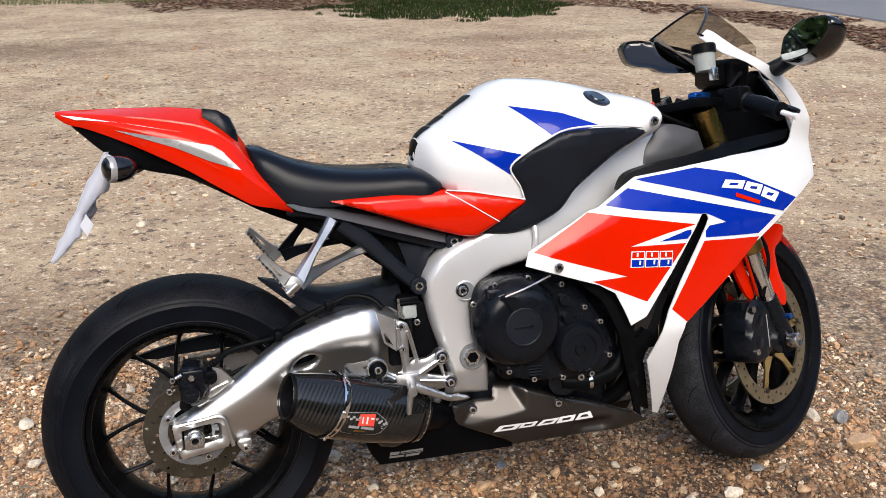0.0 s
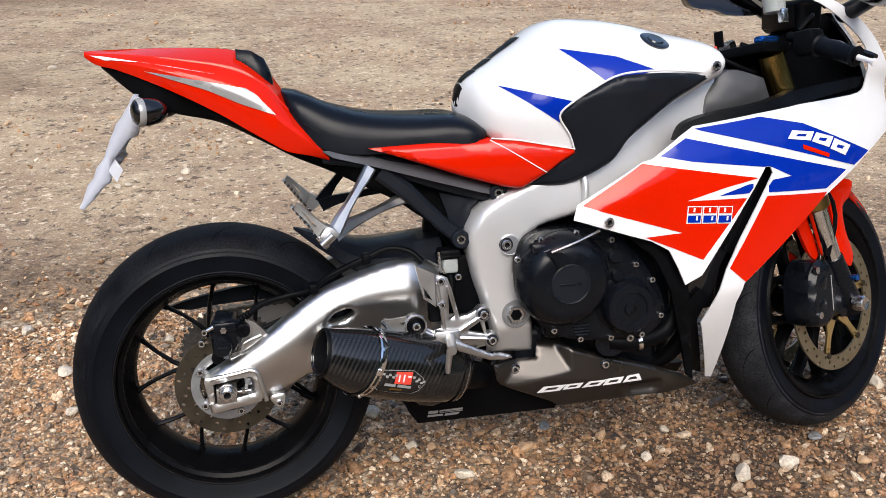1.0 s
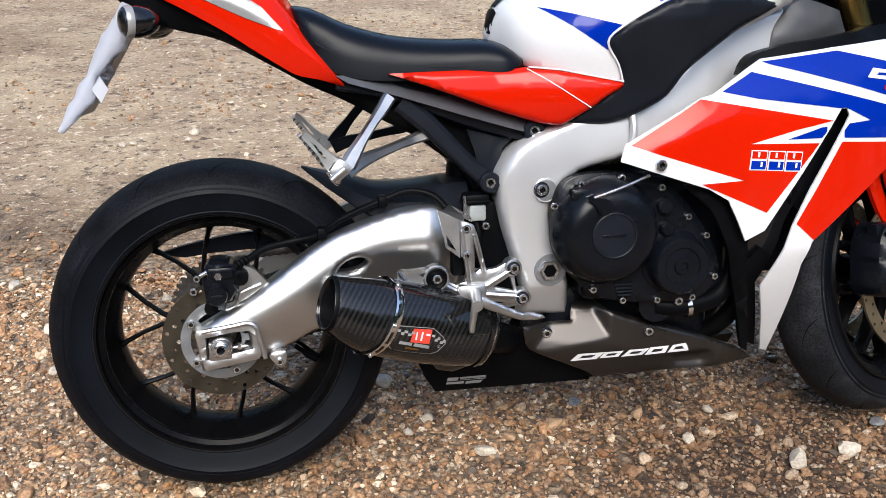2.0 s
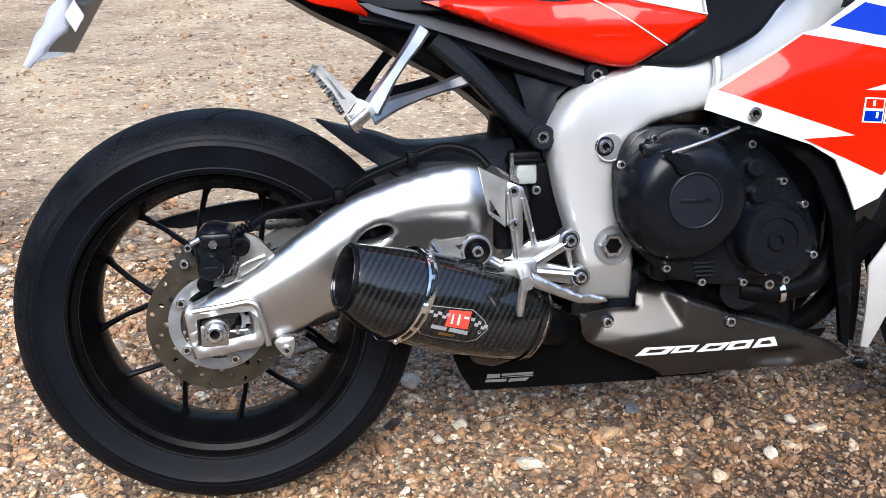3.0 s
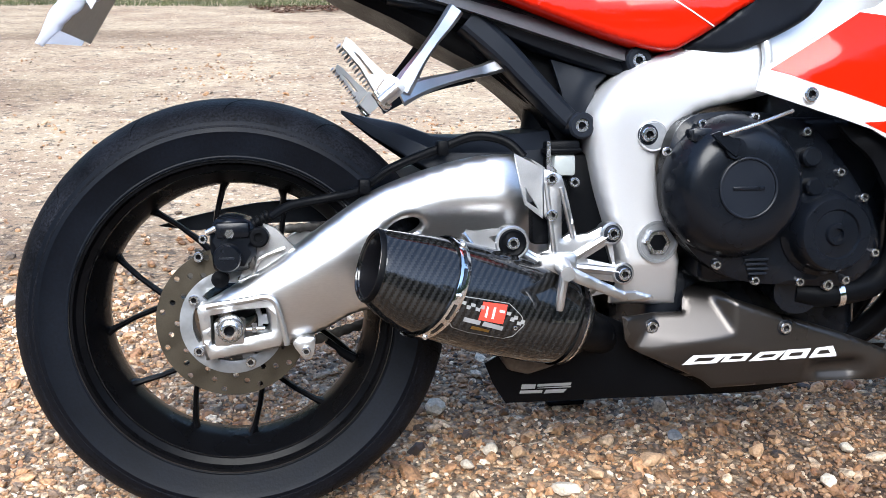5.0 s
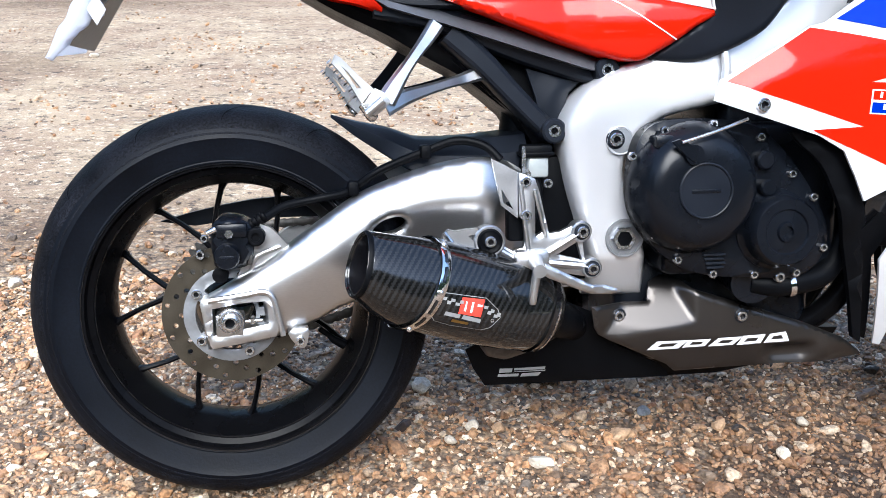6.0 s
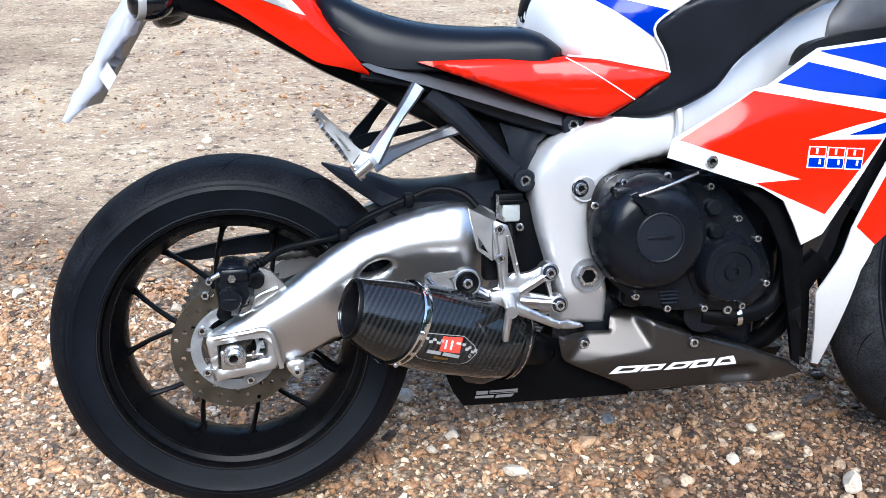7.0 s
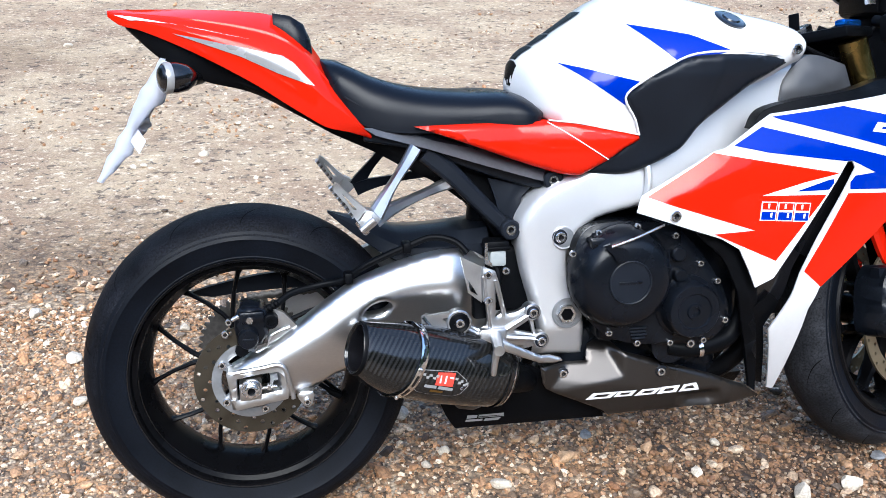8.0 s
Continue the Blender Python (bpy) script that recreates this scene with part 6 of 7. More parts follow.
for s in (-1, 1):
    base = FW + Vector((0.0, s * 0.103, 0))
    leg = part("fork_leg", turned(tube([base + AXIS * 0.06, base + AXIS * 0.30], 0.0215, 20)), CHROME, bike, "upside-down fork leg with a gold upper tube")
    part("fork_upper_tube", turned(tube([base + AXIS * 0.245, base + AXIS * 0.25, base + AXIS * 0.30, base + AXIS * 0.305, base + AXIS * 0.615], [0.026, 0.031, 0.031, 0.0285, 0.0285], 24)), GOLD, leg)
    part("fork_ring", turned(tube([base + AXIS * 0.305, base + AXIS * 0.315], 0.0325, 24)), GOLD, leg)
    part("axle_clamp", turned(tube([base + AXIS * -0.02 + Vector((0.02, 0, 0)), base + AXIS * 0.03 + Vector((0.01, 0, 0)), base + AXIS * 0.12], [0.030, 0.028, 0.025], 16)), ENGINE, leg)
    cal = part("front_caliper", turned(slab(spline([(1.205, 0.300), (1.202, 0.350), (1.214, 0.405), (1.250, 0.432), (1.290, 0.412), (1.305, 0.350), (1.285, 0.290), (1.235, 0.282)], 3, closed=True), s * 0.103 - 0.044 if s > 0 else s * 0.103 - 0.030, s * 0.103 + 0.030 if s > 0 else s * 0.103 + 0.044, 0.012, cell=0.014)), ENGINE, leg, "black radial front caliper")
    for px, pz in ((1.240, 0.332), (1.248, 0.382)):
        part("piston_cap", turned(lathe([(s * 0.120, 0.018), (s * 0.131, 0.018), (s * 0.134, 0.014), (s * 0.134, 0.0)], (px, 0, pz), 20, closed=False)), ENGINE, cal)
    part("caliper_stripe", turned(round_block(base + Vector((-0.098, s * 0.030 - 0.001, 0.0)), base + Vector((-0.095, s * 0.030 + 0.001, 0.08)), 0.0008)), LABELGREY, cal)
    for dz in (0.012, 0.113):
        o = lathe([(-0.004, 0.008), (0.004, 0.008)], base + Vector((-0.150, s * 0.030, dz - 0.015)), 12, closed=False)
        part("caliper_bolt", turned(o), STEEL, cal)
    part("pinch_bolt", turned(lathe([(-0.006, 0.007), (0.006, 0.007)], base + Vector((0.0, s * 0.03, 0.06)), 12, closed=False)), BLUEANO, leg)
    part("axle_end", turned(lathe([(-0.012, 0.0), (-0.012, 0.008), (-0.014, 0.011), (-0.014, 0.016), (-0.010, 0.018), (0.012, 0.018), (0.012, 0.0)] if s < 0 else [(-0.012, 0.0), (-0.012, 0.018), (0.010, 0.018), (0.014, 0.016), (0.014, 0.0)], FW + Vector((0, s * 0.140, 0)), 22, closed=False)), STEEL, leg)
    part("front_brake_hose", turned(tube([base + Vector((-0.07, s * 0.01, 0.12)), base + Vector((-0.05, s * 0.02, 0.24)), base + AXIS * 0.45 + Vector((0.0, -s * 0.03, 0)), base + AXIS * 0.6 + Vector((0, -s * 0.05, 0))], 0.005, 8, 5)), PLASTIC, leg)


def fender_bm():
    rows = []
    for i in range(20):
        a = radians(40 + 105 * i / 19)
        r = 0.318
        w = 0.068 * (1 - 0.35 * abs(i / 19 - 0.45))
        row = []
        for j in range(13):
            u = j / 6 - 1
            rr = r - 0.055 * abs(u) ** 2.6
            row.append(Vector((FW.x + rr * math.cos(a), w * u, FW.z + rr * math.sin(a))))
        rows.append(row)
    bm = loft(rows, closed=False)
    bmesh.ops.solidify(bm, geom=bm.faces[:], thickness=0.003)
    return bm


fender = part("front_fender", turned(fender_bm()), RED, bike, "glossy red front fender", 60)
for s in (-1, 1):
    fin = spline([(1.367, 0.584), (1.428, 0.600), (1.478, 0.590), (1.461, 0.556), (1.430, 0.535), (1.435, 0.479), (1.458, 0.425), (1.454, 0.397), (1.436, 0.393), (1.403, 0.426), (1.387, 0.499), (1.374, 0.558)], 3, closed=True)
    part("fender_stay", turned(sheet(fin, lambda x, z: s * 0.085, cell=0.014, thick=0.010, round_edge=0.004)), RED, fender)
    rear_fin = spline([(1.255, 0.575), (1.292, 0.575), (1.290, 0.515), (1.317, 0.459), (1.318, 0.431), (1.294, 0.430), (1.262, 0.477), (1.246, 0.52)], 3, closed=True)
    part("fender_stay", turned(sheet(rear_fin, lambda x, z: s * 0.083, cell=0.014, thick=0.008, round_edge=0.003)), RED, fender)
    part("caliper_mount", turned(slab([(1.215, 0.43), (1.30, 0.425), (1.372, 0.36), (1.40, 0.335), (1.395, 0.29), (1.35, 0.285), (1.29, 0.33), (1.22, 0.36)], s * 0.103 - 0.012, s * 0.103 + 0.012, 0.004)), ENGINE, bike, "black fork bottom carrying the caliper")

# cockpit
crown = FW + AXIS * 0.630
BACK = TURNED.inverted()
clamp = part("top_clamp", turned(round_block(crown + Vector((-0.045, -0.125, -0.012)), crown + Vector((0.05, 0.125, 0.012)), 0.008)), PLASTIC, bike, "black top fork clamp")
part("clamp_bolt_cover", turned(round_block(crown + Vector((-0.03, -0.112, 0.012)), crown + Vector((0.03, -0.088, 0.026)), 0.005)), BLUEANO, clamp)
part("stem_nut", turned(tube([crown, crown + AXIS * 0.03], 0.022, 6)), STEEL, clamp)
key = part("ignition_key", turned(round_block(crown + Vector((-0.032, -0.012, 0.02)), crown + Vector((-0.028, 0.012, 0.055)), 0.002)), PLASTIC, bike, "ignition key with a red tag")
part("key_tag", turned(round_block(crown + Vector((-0.052, -0.006, -0.005)), crown + Vector((-0.045, 0.008, 0.022)), 0.002)), REDANO, key)
for s in (-1, 1):
    b0, b1 = BACK @ Vector((1.224, -0.12, 0.943)), BACK @ Vector((1.262, -0.300, 0.898))
    b0, b1 = [Vector((q.x, -s * q.y, q.z)) for q in (b0, b1)]
    bar = part("handlebar", turned(tube([b0, b1], 0.011, 14)), PLASTIC, bike, "black clip-on handlebar")
    d = (b1 - b0)
    part("grip", turned(tube([b0 + d * 0.46, b0 + d * 0.48, b0 + d * 0.95, b0 + d * 0.97], [0.023, 0.0185, 0.0178, 0.021], 18)), RUBBER, bar, "ribbed black rubber grip")
    for q in range(9):
        part("grip_rib", turned(tube([b0 + d * (0.52 + 0.045 * q), b0 + d * (0.542 + 0.045 * q)], 0.0187, 16)), RUBBER, bar)
    part("switch_box", turned(round_block(b0 + d * 0.30 + Vector((-0.022, -0.022, -0.026)), b0 + d * 0.30 + Vector((0.026, 0.026, 0.026)), 0.008)), PLASTIC, bar)
    part("bar_end", turned(tube([b0 + d * 0.97, b0 + d * 0.985, b0 + d * 0.99, b0 + d * 1.19, b0 + d * 1.195, b0 + d * 1.225, b0 + d * 1.23], [0.007, 0.0065, 0.0062, 0.0048, 0.0075, 0.0075, 0.004], 12)), WHITEDECAL if s < 0 else PLASTIC, bar, "white bar end weight" if s < 0 else "")
    part("lever", turned(tube([b0 + d * 0.2 + Vector((0.045, 0, 0)), b0 + d * 0.55 + Vector((0.075, 0, 0.0)), b0 + d * 0.98 + Vector((0.07, 0, 0))], [0.010, 0.0065, 0.005], 10, 4)), GLOSSBLACK, bar)
    if s < 0:
        r0 = BACK @ Vector((1.185, -0.12, 1.018))
        cup2 = part("brake_reservoir", turned(loft([[r0 + Vector((r * math.cos(2 * math.pi * k / 20), r * math.sin(2 * math.pi * k / 20), z)) for k in range(20)] for z, r in ((-0.026, 0.018), (-0.024, 0.022), (0.016, 0.0245), (0.018, 0.025))])), RESERVOIR, bar, "milky front brake reservoir")
        part("reservoir_cap", turned(loft([[r0 + Vector((r * math.cos(2 * math.pi * k / 20), r * math.sin(2 * math.pi * k / 20), z)) for k in range(20)] for z, r in ((0.015, 0.0275), (0.033, 0.0275), (0.036, 0.025))])), PLASTIC, cup2)
        part("reservoir_bracket", turned(round_block(r0 + Vector((-0.01, -0.026, -0.05)), r0 + Vector((0.01, -0.012, -0.02)), 0.003)), STEEL, cup2)
dash = part("instrument_panel", round_block((1.27, -0.08, 0.95), (1.33, 0.08, 1.02), 0.015, seg=3), PLASTIC, bike, "black instrument panel")
dash.matrix_local = Matrix.Identity(4)
part("dash_face", round_block((1.265, -0.065, 0.96), (1.271, 0.065, 1.012), 0.002), PLASTIC, dash)
part("wiring_loom", tube([(1.16, -0.03, 0.93), (1.24, -0.06, 0.89), (1.27, -0.07, 0.80), (1.22, -0.07, 0.72)], 0.007, 8, 5), PLASTIC, bike)
part("clutch_line", tube([(1.12, -0.03, 0.90), (1.18, -0.05, 0.87), (1.24, -0.05, 0.86), (1.30, -0.05, 0.80)], 0.005, 8, 5), PLASTIC, bike)
part("air_duct", round_block((1.06, -0.14, 0.70), (1.24, -0.11, 0.80), 0.012), PLASTIC, bike)
part("inner_cowl", sheet([(1.08, 0.72), (1.075, 0.86), (1.10, 0.905), (1.20, 0.915), (1.28, 0.95), (1.33, 1.000), (1.40, 0.975), (1.455, 0.905), (1.47, 0.82), (1.44, 0.72)], lambda x, z: -0.02, back=0.05, cell=0.03), PLASTIC, bike, "black inner cowl behind the instruments")
part("airbox_cover", round_block((1.07, -0.10, 0.68), (1.42, 0.12, 0.80), 0.03, seg=3), PLASTIC, bike)
part("throttle_cable", turned(tube([BACK @ Vector((1.225, -0.15, 0.955)), BACK @ Vector((1.27, -0.13, 0.985)), BACK @ Vector((1.29, -0.06, 0.95)), BACK @ Vector((1.22, -0.03, 0.88))], 0.0045, 8, 5)), PLASTIC, bike)
part("frame_cover", sheet(spline([(1.020, 0.795), (1.030, 0.835), (1.065, 0.872), (1.10, 0.88), (1.16, 0.86)], 4) + spline([(1.17, 0.82), (1.10, 0.80), (1.05, 0.79)], 4), lambda x, z: -0.150 + 0.2 * max(0, z - 0.80), back=-0.08, cell=0.02, round_edge=0.008), DARKALLOY, bike, "dark grey bracket beside the steering head")


# ---- ground ----
PEBBLES = ((0.0, (0.020, 0.013, 0.009)), (0.09, (0.118, 0.061, 0.028)), (0.2, (0.338, 0.176, 0.082)), (0.32, (0.409, 0.243, 0.124)), (0.43, (0.231, 0.096, 0.036)), (0.54, (0.481, 0.302, 0.164)), (0.65, (0.399, 0.200, 0.085)), (0.74, (0.107, 0.088, 0.075)), (0.86, (0.593, 0.419, 0.264)), (1.0, (0.791, 0.673, 0.518)))


def gravel_colours(n, ln, fac):
    r = n.new("ShaderNodeValToRGB")
    e = r.color_ramp.elements
    e[0].position, e[0].color = PEBBLES[0][0], (*PEBBLES[0][1], 1)
    e[1].position, e[1].color = PEBBLES[-1][0], (*PEBBLES[-1][1], 1)
    for p, c in PEBBLES[1:-1]:
        k = e.new(p)
        k.color = (*c, 1)
    ln.new(fac, r.inputs[0])
    return r


def soil_shade_patch(n, ln, coords, below, centre, size, share, seed):
    """Soil and painted shade of an uneven outline round a spot of the yard."""
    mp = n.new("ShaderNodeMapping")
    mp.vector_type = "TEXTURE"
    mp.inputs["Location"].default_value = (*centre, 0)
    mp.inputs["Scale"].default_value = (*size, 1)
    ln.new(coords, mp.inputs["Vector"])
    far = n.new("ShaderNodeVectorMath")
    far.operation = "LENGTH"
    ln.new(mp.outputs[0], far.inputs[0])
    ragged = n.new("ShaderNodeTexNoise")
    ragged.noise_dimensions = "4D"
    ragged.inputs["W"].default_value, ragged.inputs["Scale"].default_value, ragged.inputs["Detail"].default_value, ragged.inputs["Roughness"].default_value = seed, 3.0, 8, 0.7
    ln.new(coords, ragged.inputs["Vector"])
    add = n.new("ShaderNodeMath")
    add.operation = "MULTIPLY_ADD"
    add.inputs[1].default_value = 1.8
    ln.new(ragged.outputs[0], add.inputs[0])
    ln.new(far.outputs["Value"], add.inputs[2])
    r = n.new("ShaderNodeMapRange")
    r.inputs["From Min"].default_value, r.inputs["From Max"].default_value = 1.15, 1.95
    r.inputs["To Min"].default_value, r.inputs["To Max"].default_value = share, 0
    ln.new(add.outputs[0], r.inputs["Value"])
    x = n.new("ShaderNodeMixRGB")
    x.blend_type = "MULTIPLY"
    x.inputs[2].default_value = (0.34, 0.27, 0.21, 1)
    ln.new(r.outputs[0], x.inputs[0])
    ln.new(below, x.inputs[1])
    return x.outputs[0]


# first three put soil and shade by the motorcycle into one colour; rest soil
SOIL_AND_SHADE = (((1.35, 0.06), (0.62, 0.36), 0.55, 1.0), ((1.00, -0.10), (0.50, 0.26), 0.85, 4.0), ((0.85, -0.30), (1.2, 0.50), 0.64, 5.0), ((-0.55, 1.35), (0.8, 0.5), 0.5, 7.0), ((-2.2, 4.6), (1.6, 0.9), 0.6, 9.0), ((-2.0, 8.6), (2.2, 1.0), 0.6, 12.0), ((3.4, 8.2), (1.2, 0.6), 0.45, 15.0), ((3.9, 12.2), (2.0, 1.7), 0.9, 18.0), ((0.9, 13.2), (2.0, 1.6), 0.9, 21.0), ((7.4, 9.0), (0.6, 3.4), 0.9, 24.0))


def ground_material():
    m = bpy.data.materials.new("gravel_ground")
    m.use_nodes = True
    n, ln = m.node_tree.nodes, m.node_tree.links
    b = n["Principled BSDF"]
    b.inputs["Roughness"].default_value = 0.9
    tc = n.new("ShaderNodeTexCoord")

    def cloud(scale, detail=6, rough=0.6, lo=0.4, hi=0.6, out=(0, 1)):
        t = n.new("ShaderNodeTexNoise")
        t.inputs["Scale"].default_value, t.inputs["Detail"].default_value, t.inputs["Roughness"].default_value = scale, detail, rough
        ln.new(tc.outputs["Object"], t.inputs["Vector"])
        r = n.new("ShaderNodeMapRange")
        r.inputs["From Min"].default_value, r.inputs["From Max"].default_value = lo, hi
        r.inputs["To Min"].default_value, r.inputs["To Max"].default_value = out
        ln.new(t.outputs[0], r.inputs["Value"])
        return t, r.outputs[0]

    def over(below, colour, share):
        x = n.new("ShaderNodeMixRGB")
        x.inputs[2].default_value = (*colour, 1)
        ln.new(share, x.inputs[0])
        ln.new(below, x.inputs[1])
        return x.outputs[0]

    warp, _ = cloud(35, 2)
    add = n.new("ShaderNodeMixRGB")
    add.blend_type, add.inputs[0].default_value = "ADD", 0.012
    ln.new(tc.outputs["Object"], add.inputs[1])
    ln.new(warp.outputs["Color"], add.inputs[2])
    cells = []
    for scale in (62, 21):
        v = n.new("ShaderNodeTexVoronoi")
        v.inputs["Scale"].default_value = scale
        ln.new(add.outputs[0], v.inputs["Vector"])
        s = n.new("ShaderNodeSeparateColor")
        ln.new(v.outputs["Color"], s.inputs[0])
        cells.append((v, s))
    small, coarse = gravel_colours(n, ln, cells[0][1].outputs[0]), gravel_colours(n, ln, cells[1][1].outputs[0])
    # single larger stones among the small ones
    few = n.new("ShaderNodeMapRange")
    few.inputs["From Min"].default_value, few.inputs["From Max"].default_value = 0.72, 0.74
    ln.new(cells[1][1].outputs[1], few.inputs["Value"])
    stones = n.new("ShaderNodeMixRGB")
    ln.new(few.outputs[0], stones.inputs[0])
    ln.new(small.outputs[0], stones.inputs[1])
    ln.new(coarse.outputs[0], stones.inputs[2])
    # beyond the loose gravel the yard is trodden earth: tan fines, brown mottling, pale crumbs
    sep = n.new("ShaderNodeSeparateXYZ")
    ln.new(tc.outputs["Object"], sep.inputs[0])
    _, fray = cloud(1.1, 8, 0.65, 0.3, 0.7, (-0.55, 0.55))
    reach = n.new("ShaderNodeMath")
    reach.operation = "ADD"
    ln.new(sep.outputs["Y"], reach.inputs[0])
    ln.new(fray, reach.inputs[1])
    earth = n.new("ShaderNodeMapRange")
    earth.inputs["From Min"].default_value, earth.inputs["From Max"].default_value = 0.85, 1.9
    earth.inputs["To Max"].default_value = 0.86
    ln.new(reach.outputs[0], earth.inputs["Value"])
    fines = n.new("ShaderNodeRGB")
    fines.outputs[0].default_value = (0.385, 0.297, 0.186, 1)
    _, mottle = cloud(4.5, 10, 0.68, 0.44, 0.64, (0.0, 0.85))
    far_c = over(fines.outputs[0], (0.19, 0.133, 0.083), mottle)
    _, crumb = cloud(24, 6, 0.66, 0.55, 0.63, (0.0, 0.9))
    far_c = over(far_c, (0.72, 0.605, 0.450), crumb)
    blend = n.new("ShaderNodeMixRGB")
    ln.new(earth.outputs[0], blend.inputs[0])
    ln.new(stones.outputs[0], blend.inputs[1])
    ln.new(far_c, blend.inputs[2])
    # pale trodden dust over parts of the yard, damp soil and brown crumbs over others
    _, dust = cloud(0.8, 8, 0.7, 0.34, 0.60, (0.22, 0.80))
    c = over(blend.outputs[0], (0.475, 0.365, 0.238), dust)
    _, soil = cloud(1.5, 12, 0.76, 0.45, 0.61, (0.0, 0.74))
    c = over(c, (0.215, 0.135, 0.085), soil)
    _, worn = cloud(0.45, 10, 0.74, 0.46, 0.60, (0.0, 0.70))
    c = over(c, (0.27, 0.172, 0.106), worn)
    _, clods = cloud(13, 4, 0.6, 0.61, 0.65, (0.0, 0.85))
    c = over(c, (0.085, 0.055, 0.036), clods)
    _, crumbs = cloud(7.5, 8, 0.7, 0.56, 0.66, (0.0, 0.8))
    c = over(c, (0.075, 0.052, 0.036), crumbs)
    _, flecks = cloud(22, 4, 0.7, 0.58, 0.64, (0.0, 0.85))
    c = over(c, (0.045, 0.034, 0.026), flecks)
    _, chips = cloud(30, 3, 0.65, 0.575, 0.645, (0.0, 0.74))
    c = over(c, (0.70, 0.575, 0.420), chips)
    # soil shows between the stones
    gap = n.new("ShaderNodeMapRange")
    gap.inputs["From Min"].default_value, gap.inputs["From Max"].default_value = 0.42, 0.66
    gap.inputs["To Min"].default_value, gap.inputs["To Max"].default_value = 0.0, 0.62
    ln.new(cells[0][0].outputs["Distance"], gap.inputs["Value"])
    loose = n.new("ShaderNodeMath")
    loose.operation = "SUBTRACT"
    loose.inputs[0].default_value = 1.0
    ln.new(earth.outputs[0], loose.inputs[1])
    showing = n.new("ShaderNodeMath")
    showing.operation = "MULTIPLY"
    ln.new(gap.outputs[0], showing.inputs[0])
    ln.new(loose.outputs[0], showing.inputs[1])
    c = over(c, (0.06, 0.042, 0.03), showing.outputs[0])
    for centre, size, share, seed in SOIL_AND_SHADE:
        c = soil_shade_patch(n, ln, tc.outputs["Object"], c, centre, size, share, seed)
    grit, shade = cloud(170, 4, 0.6, 0.3, 0.7, (0.62, 1.35))
    out = n.new("ShaderNodeVectorMath")
    out.operation = "SCALE"
    ln.new(c, out.inputs[0])
    ln.new(shade, out.inputs["Scale"])
    ln.new(out.outputs[0], b.inputs["Base Color"])
    h = n.new("ShaderNodeMath")
    h.operation = "MULTIPLY_ADD"
    h.inputs[1].default_value = -1.6
    ln.new(cells[0][0].outputs["Distance"], h.inputs[0])
    ln.new(grit.outputs[0], h.inputs[2])
    bp = n.new("ShaderNodeBump")
    relief = n.new("ShaderNodeMapRange")
    relief.inputs["To Min"].default_value, relief.inputs["To Max"].default_value = 0.30, 1.0
    ln.new(loose.outputs[0], relief.inputs["Value"])
    ln.new(relief.outputs[0], bp.inputs["Strength"])
    bp.inputs["Distance"].default_value = 0.006
    ln.new(h.outputs[0], bp.inputs["Height"])
    ln.new(bp.outputs[0], b.inputs["Normal"])
    return m


def stone_material():
    m = bpy.data.materials.new("gravel_stone")
    m.use_nodes = True
    n, ln = m.node_tree.nodes, m.node_tree.links
    b = n["Principled BSDF"]
    b.inputs["Roughness"].default_value = 0.62
    g = n.new("ShaderNodeNewGeometry")
    c = gravel_colours(n, ln, g.outputs["Random Per Island"])
    tc = n.new("ShaderNodeTexCoord")
    t = n.new("ShaderNodeTexNoise")
    t.inputs["Scale"].default_value, t.inputs["Detail"].default_value = 160, 5
    ln.new(tc.outputs["Object"], t.inputs["Vector"])
    r = n.new("ShaderNodeMapRange")
    r.inputs["From Min"].default_value, r.inputs["From Max"].default_value = 0.3, 0.7
    r.inputs["To Min"].default_value, r.inputs["To Max"].default_value = 0.48, 1.5
    ln.new(t.outputs[0], r.inputs["Value"])
    # damp soil and dust cling to the stones in patches
    col = c.outputs[0]
    for scale, det, lo, hi, top, tint in ((0.8, 8, 0.40, 0.62, 0.14, (0.60, 0.455, 0.305)), (1.5, 10, 0.50, 0.64, 0.22, (0.10, 0.07, 0.048)), (7.5, 8, 0.57, 0.67, 0.35, (0.06, 0.04, 0.027))):
        k = n.new("ShaderNodeTexNoise")
        k.inputs["Scale"].default_value, k.inputs["Detail"].default_value, k.inputs["Roughness"].default_value = scale, det, 0.7
        ln.new(tc.outputs["Object"], k.inputs["Vector"])
        q = n.new("ShaderNodeMapRange")
        q.inputs["From Min"].default_value, q.inputs["From Max"].default_value, q.inputs["To Max"].default_value = lo, hi, top
        ln.new(k.outputs[0], q.inputs["Value"])
        x = n.new("ShaderNodeMixRGB")
        x.inputs[2].default_value = (*tint, 1)
        ln.new(q.outputs[0], x.inputs[0])
        ln.new(col, x.inputs[1])
        col = x.outputs[0]
    # the same soil and painted shade, weaker on the stones
    for centre, size, share, seed in SOIL_AND_SHADE:
        col = soil_shade_patch(n, ln, tc.outputs["Object"], col, centre, size, share * 0.55, seed)
    s = n.new("ShaderNodeVectorMath")
    s.operation = "SCALE"
    ln.new(col, s.inputs[0])
    ln.new(r.outputs[0], s.inputs["Scale"])
    ln.new(s.outputs[0], b.inputs["Base Color"])
    bp = n.new("ShaderNodeBump")
    bp.inputs["Strength"].default_value, bp.inputs["Distance"].default_value = 0.5, 0.001
    ln.new(t.outputs[0], bp.inputs["Height"])
    ln.new(bp.outputs[0], b.inputs["Normal"])
    return m


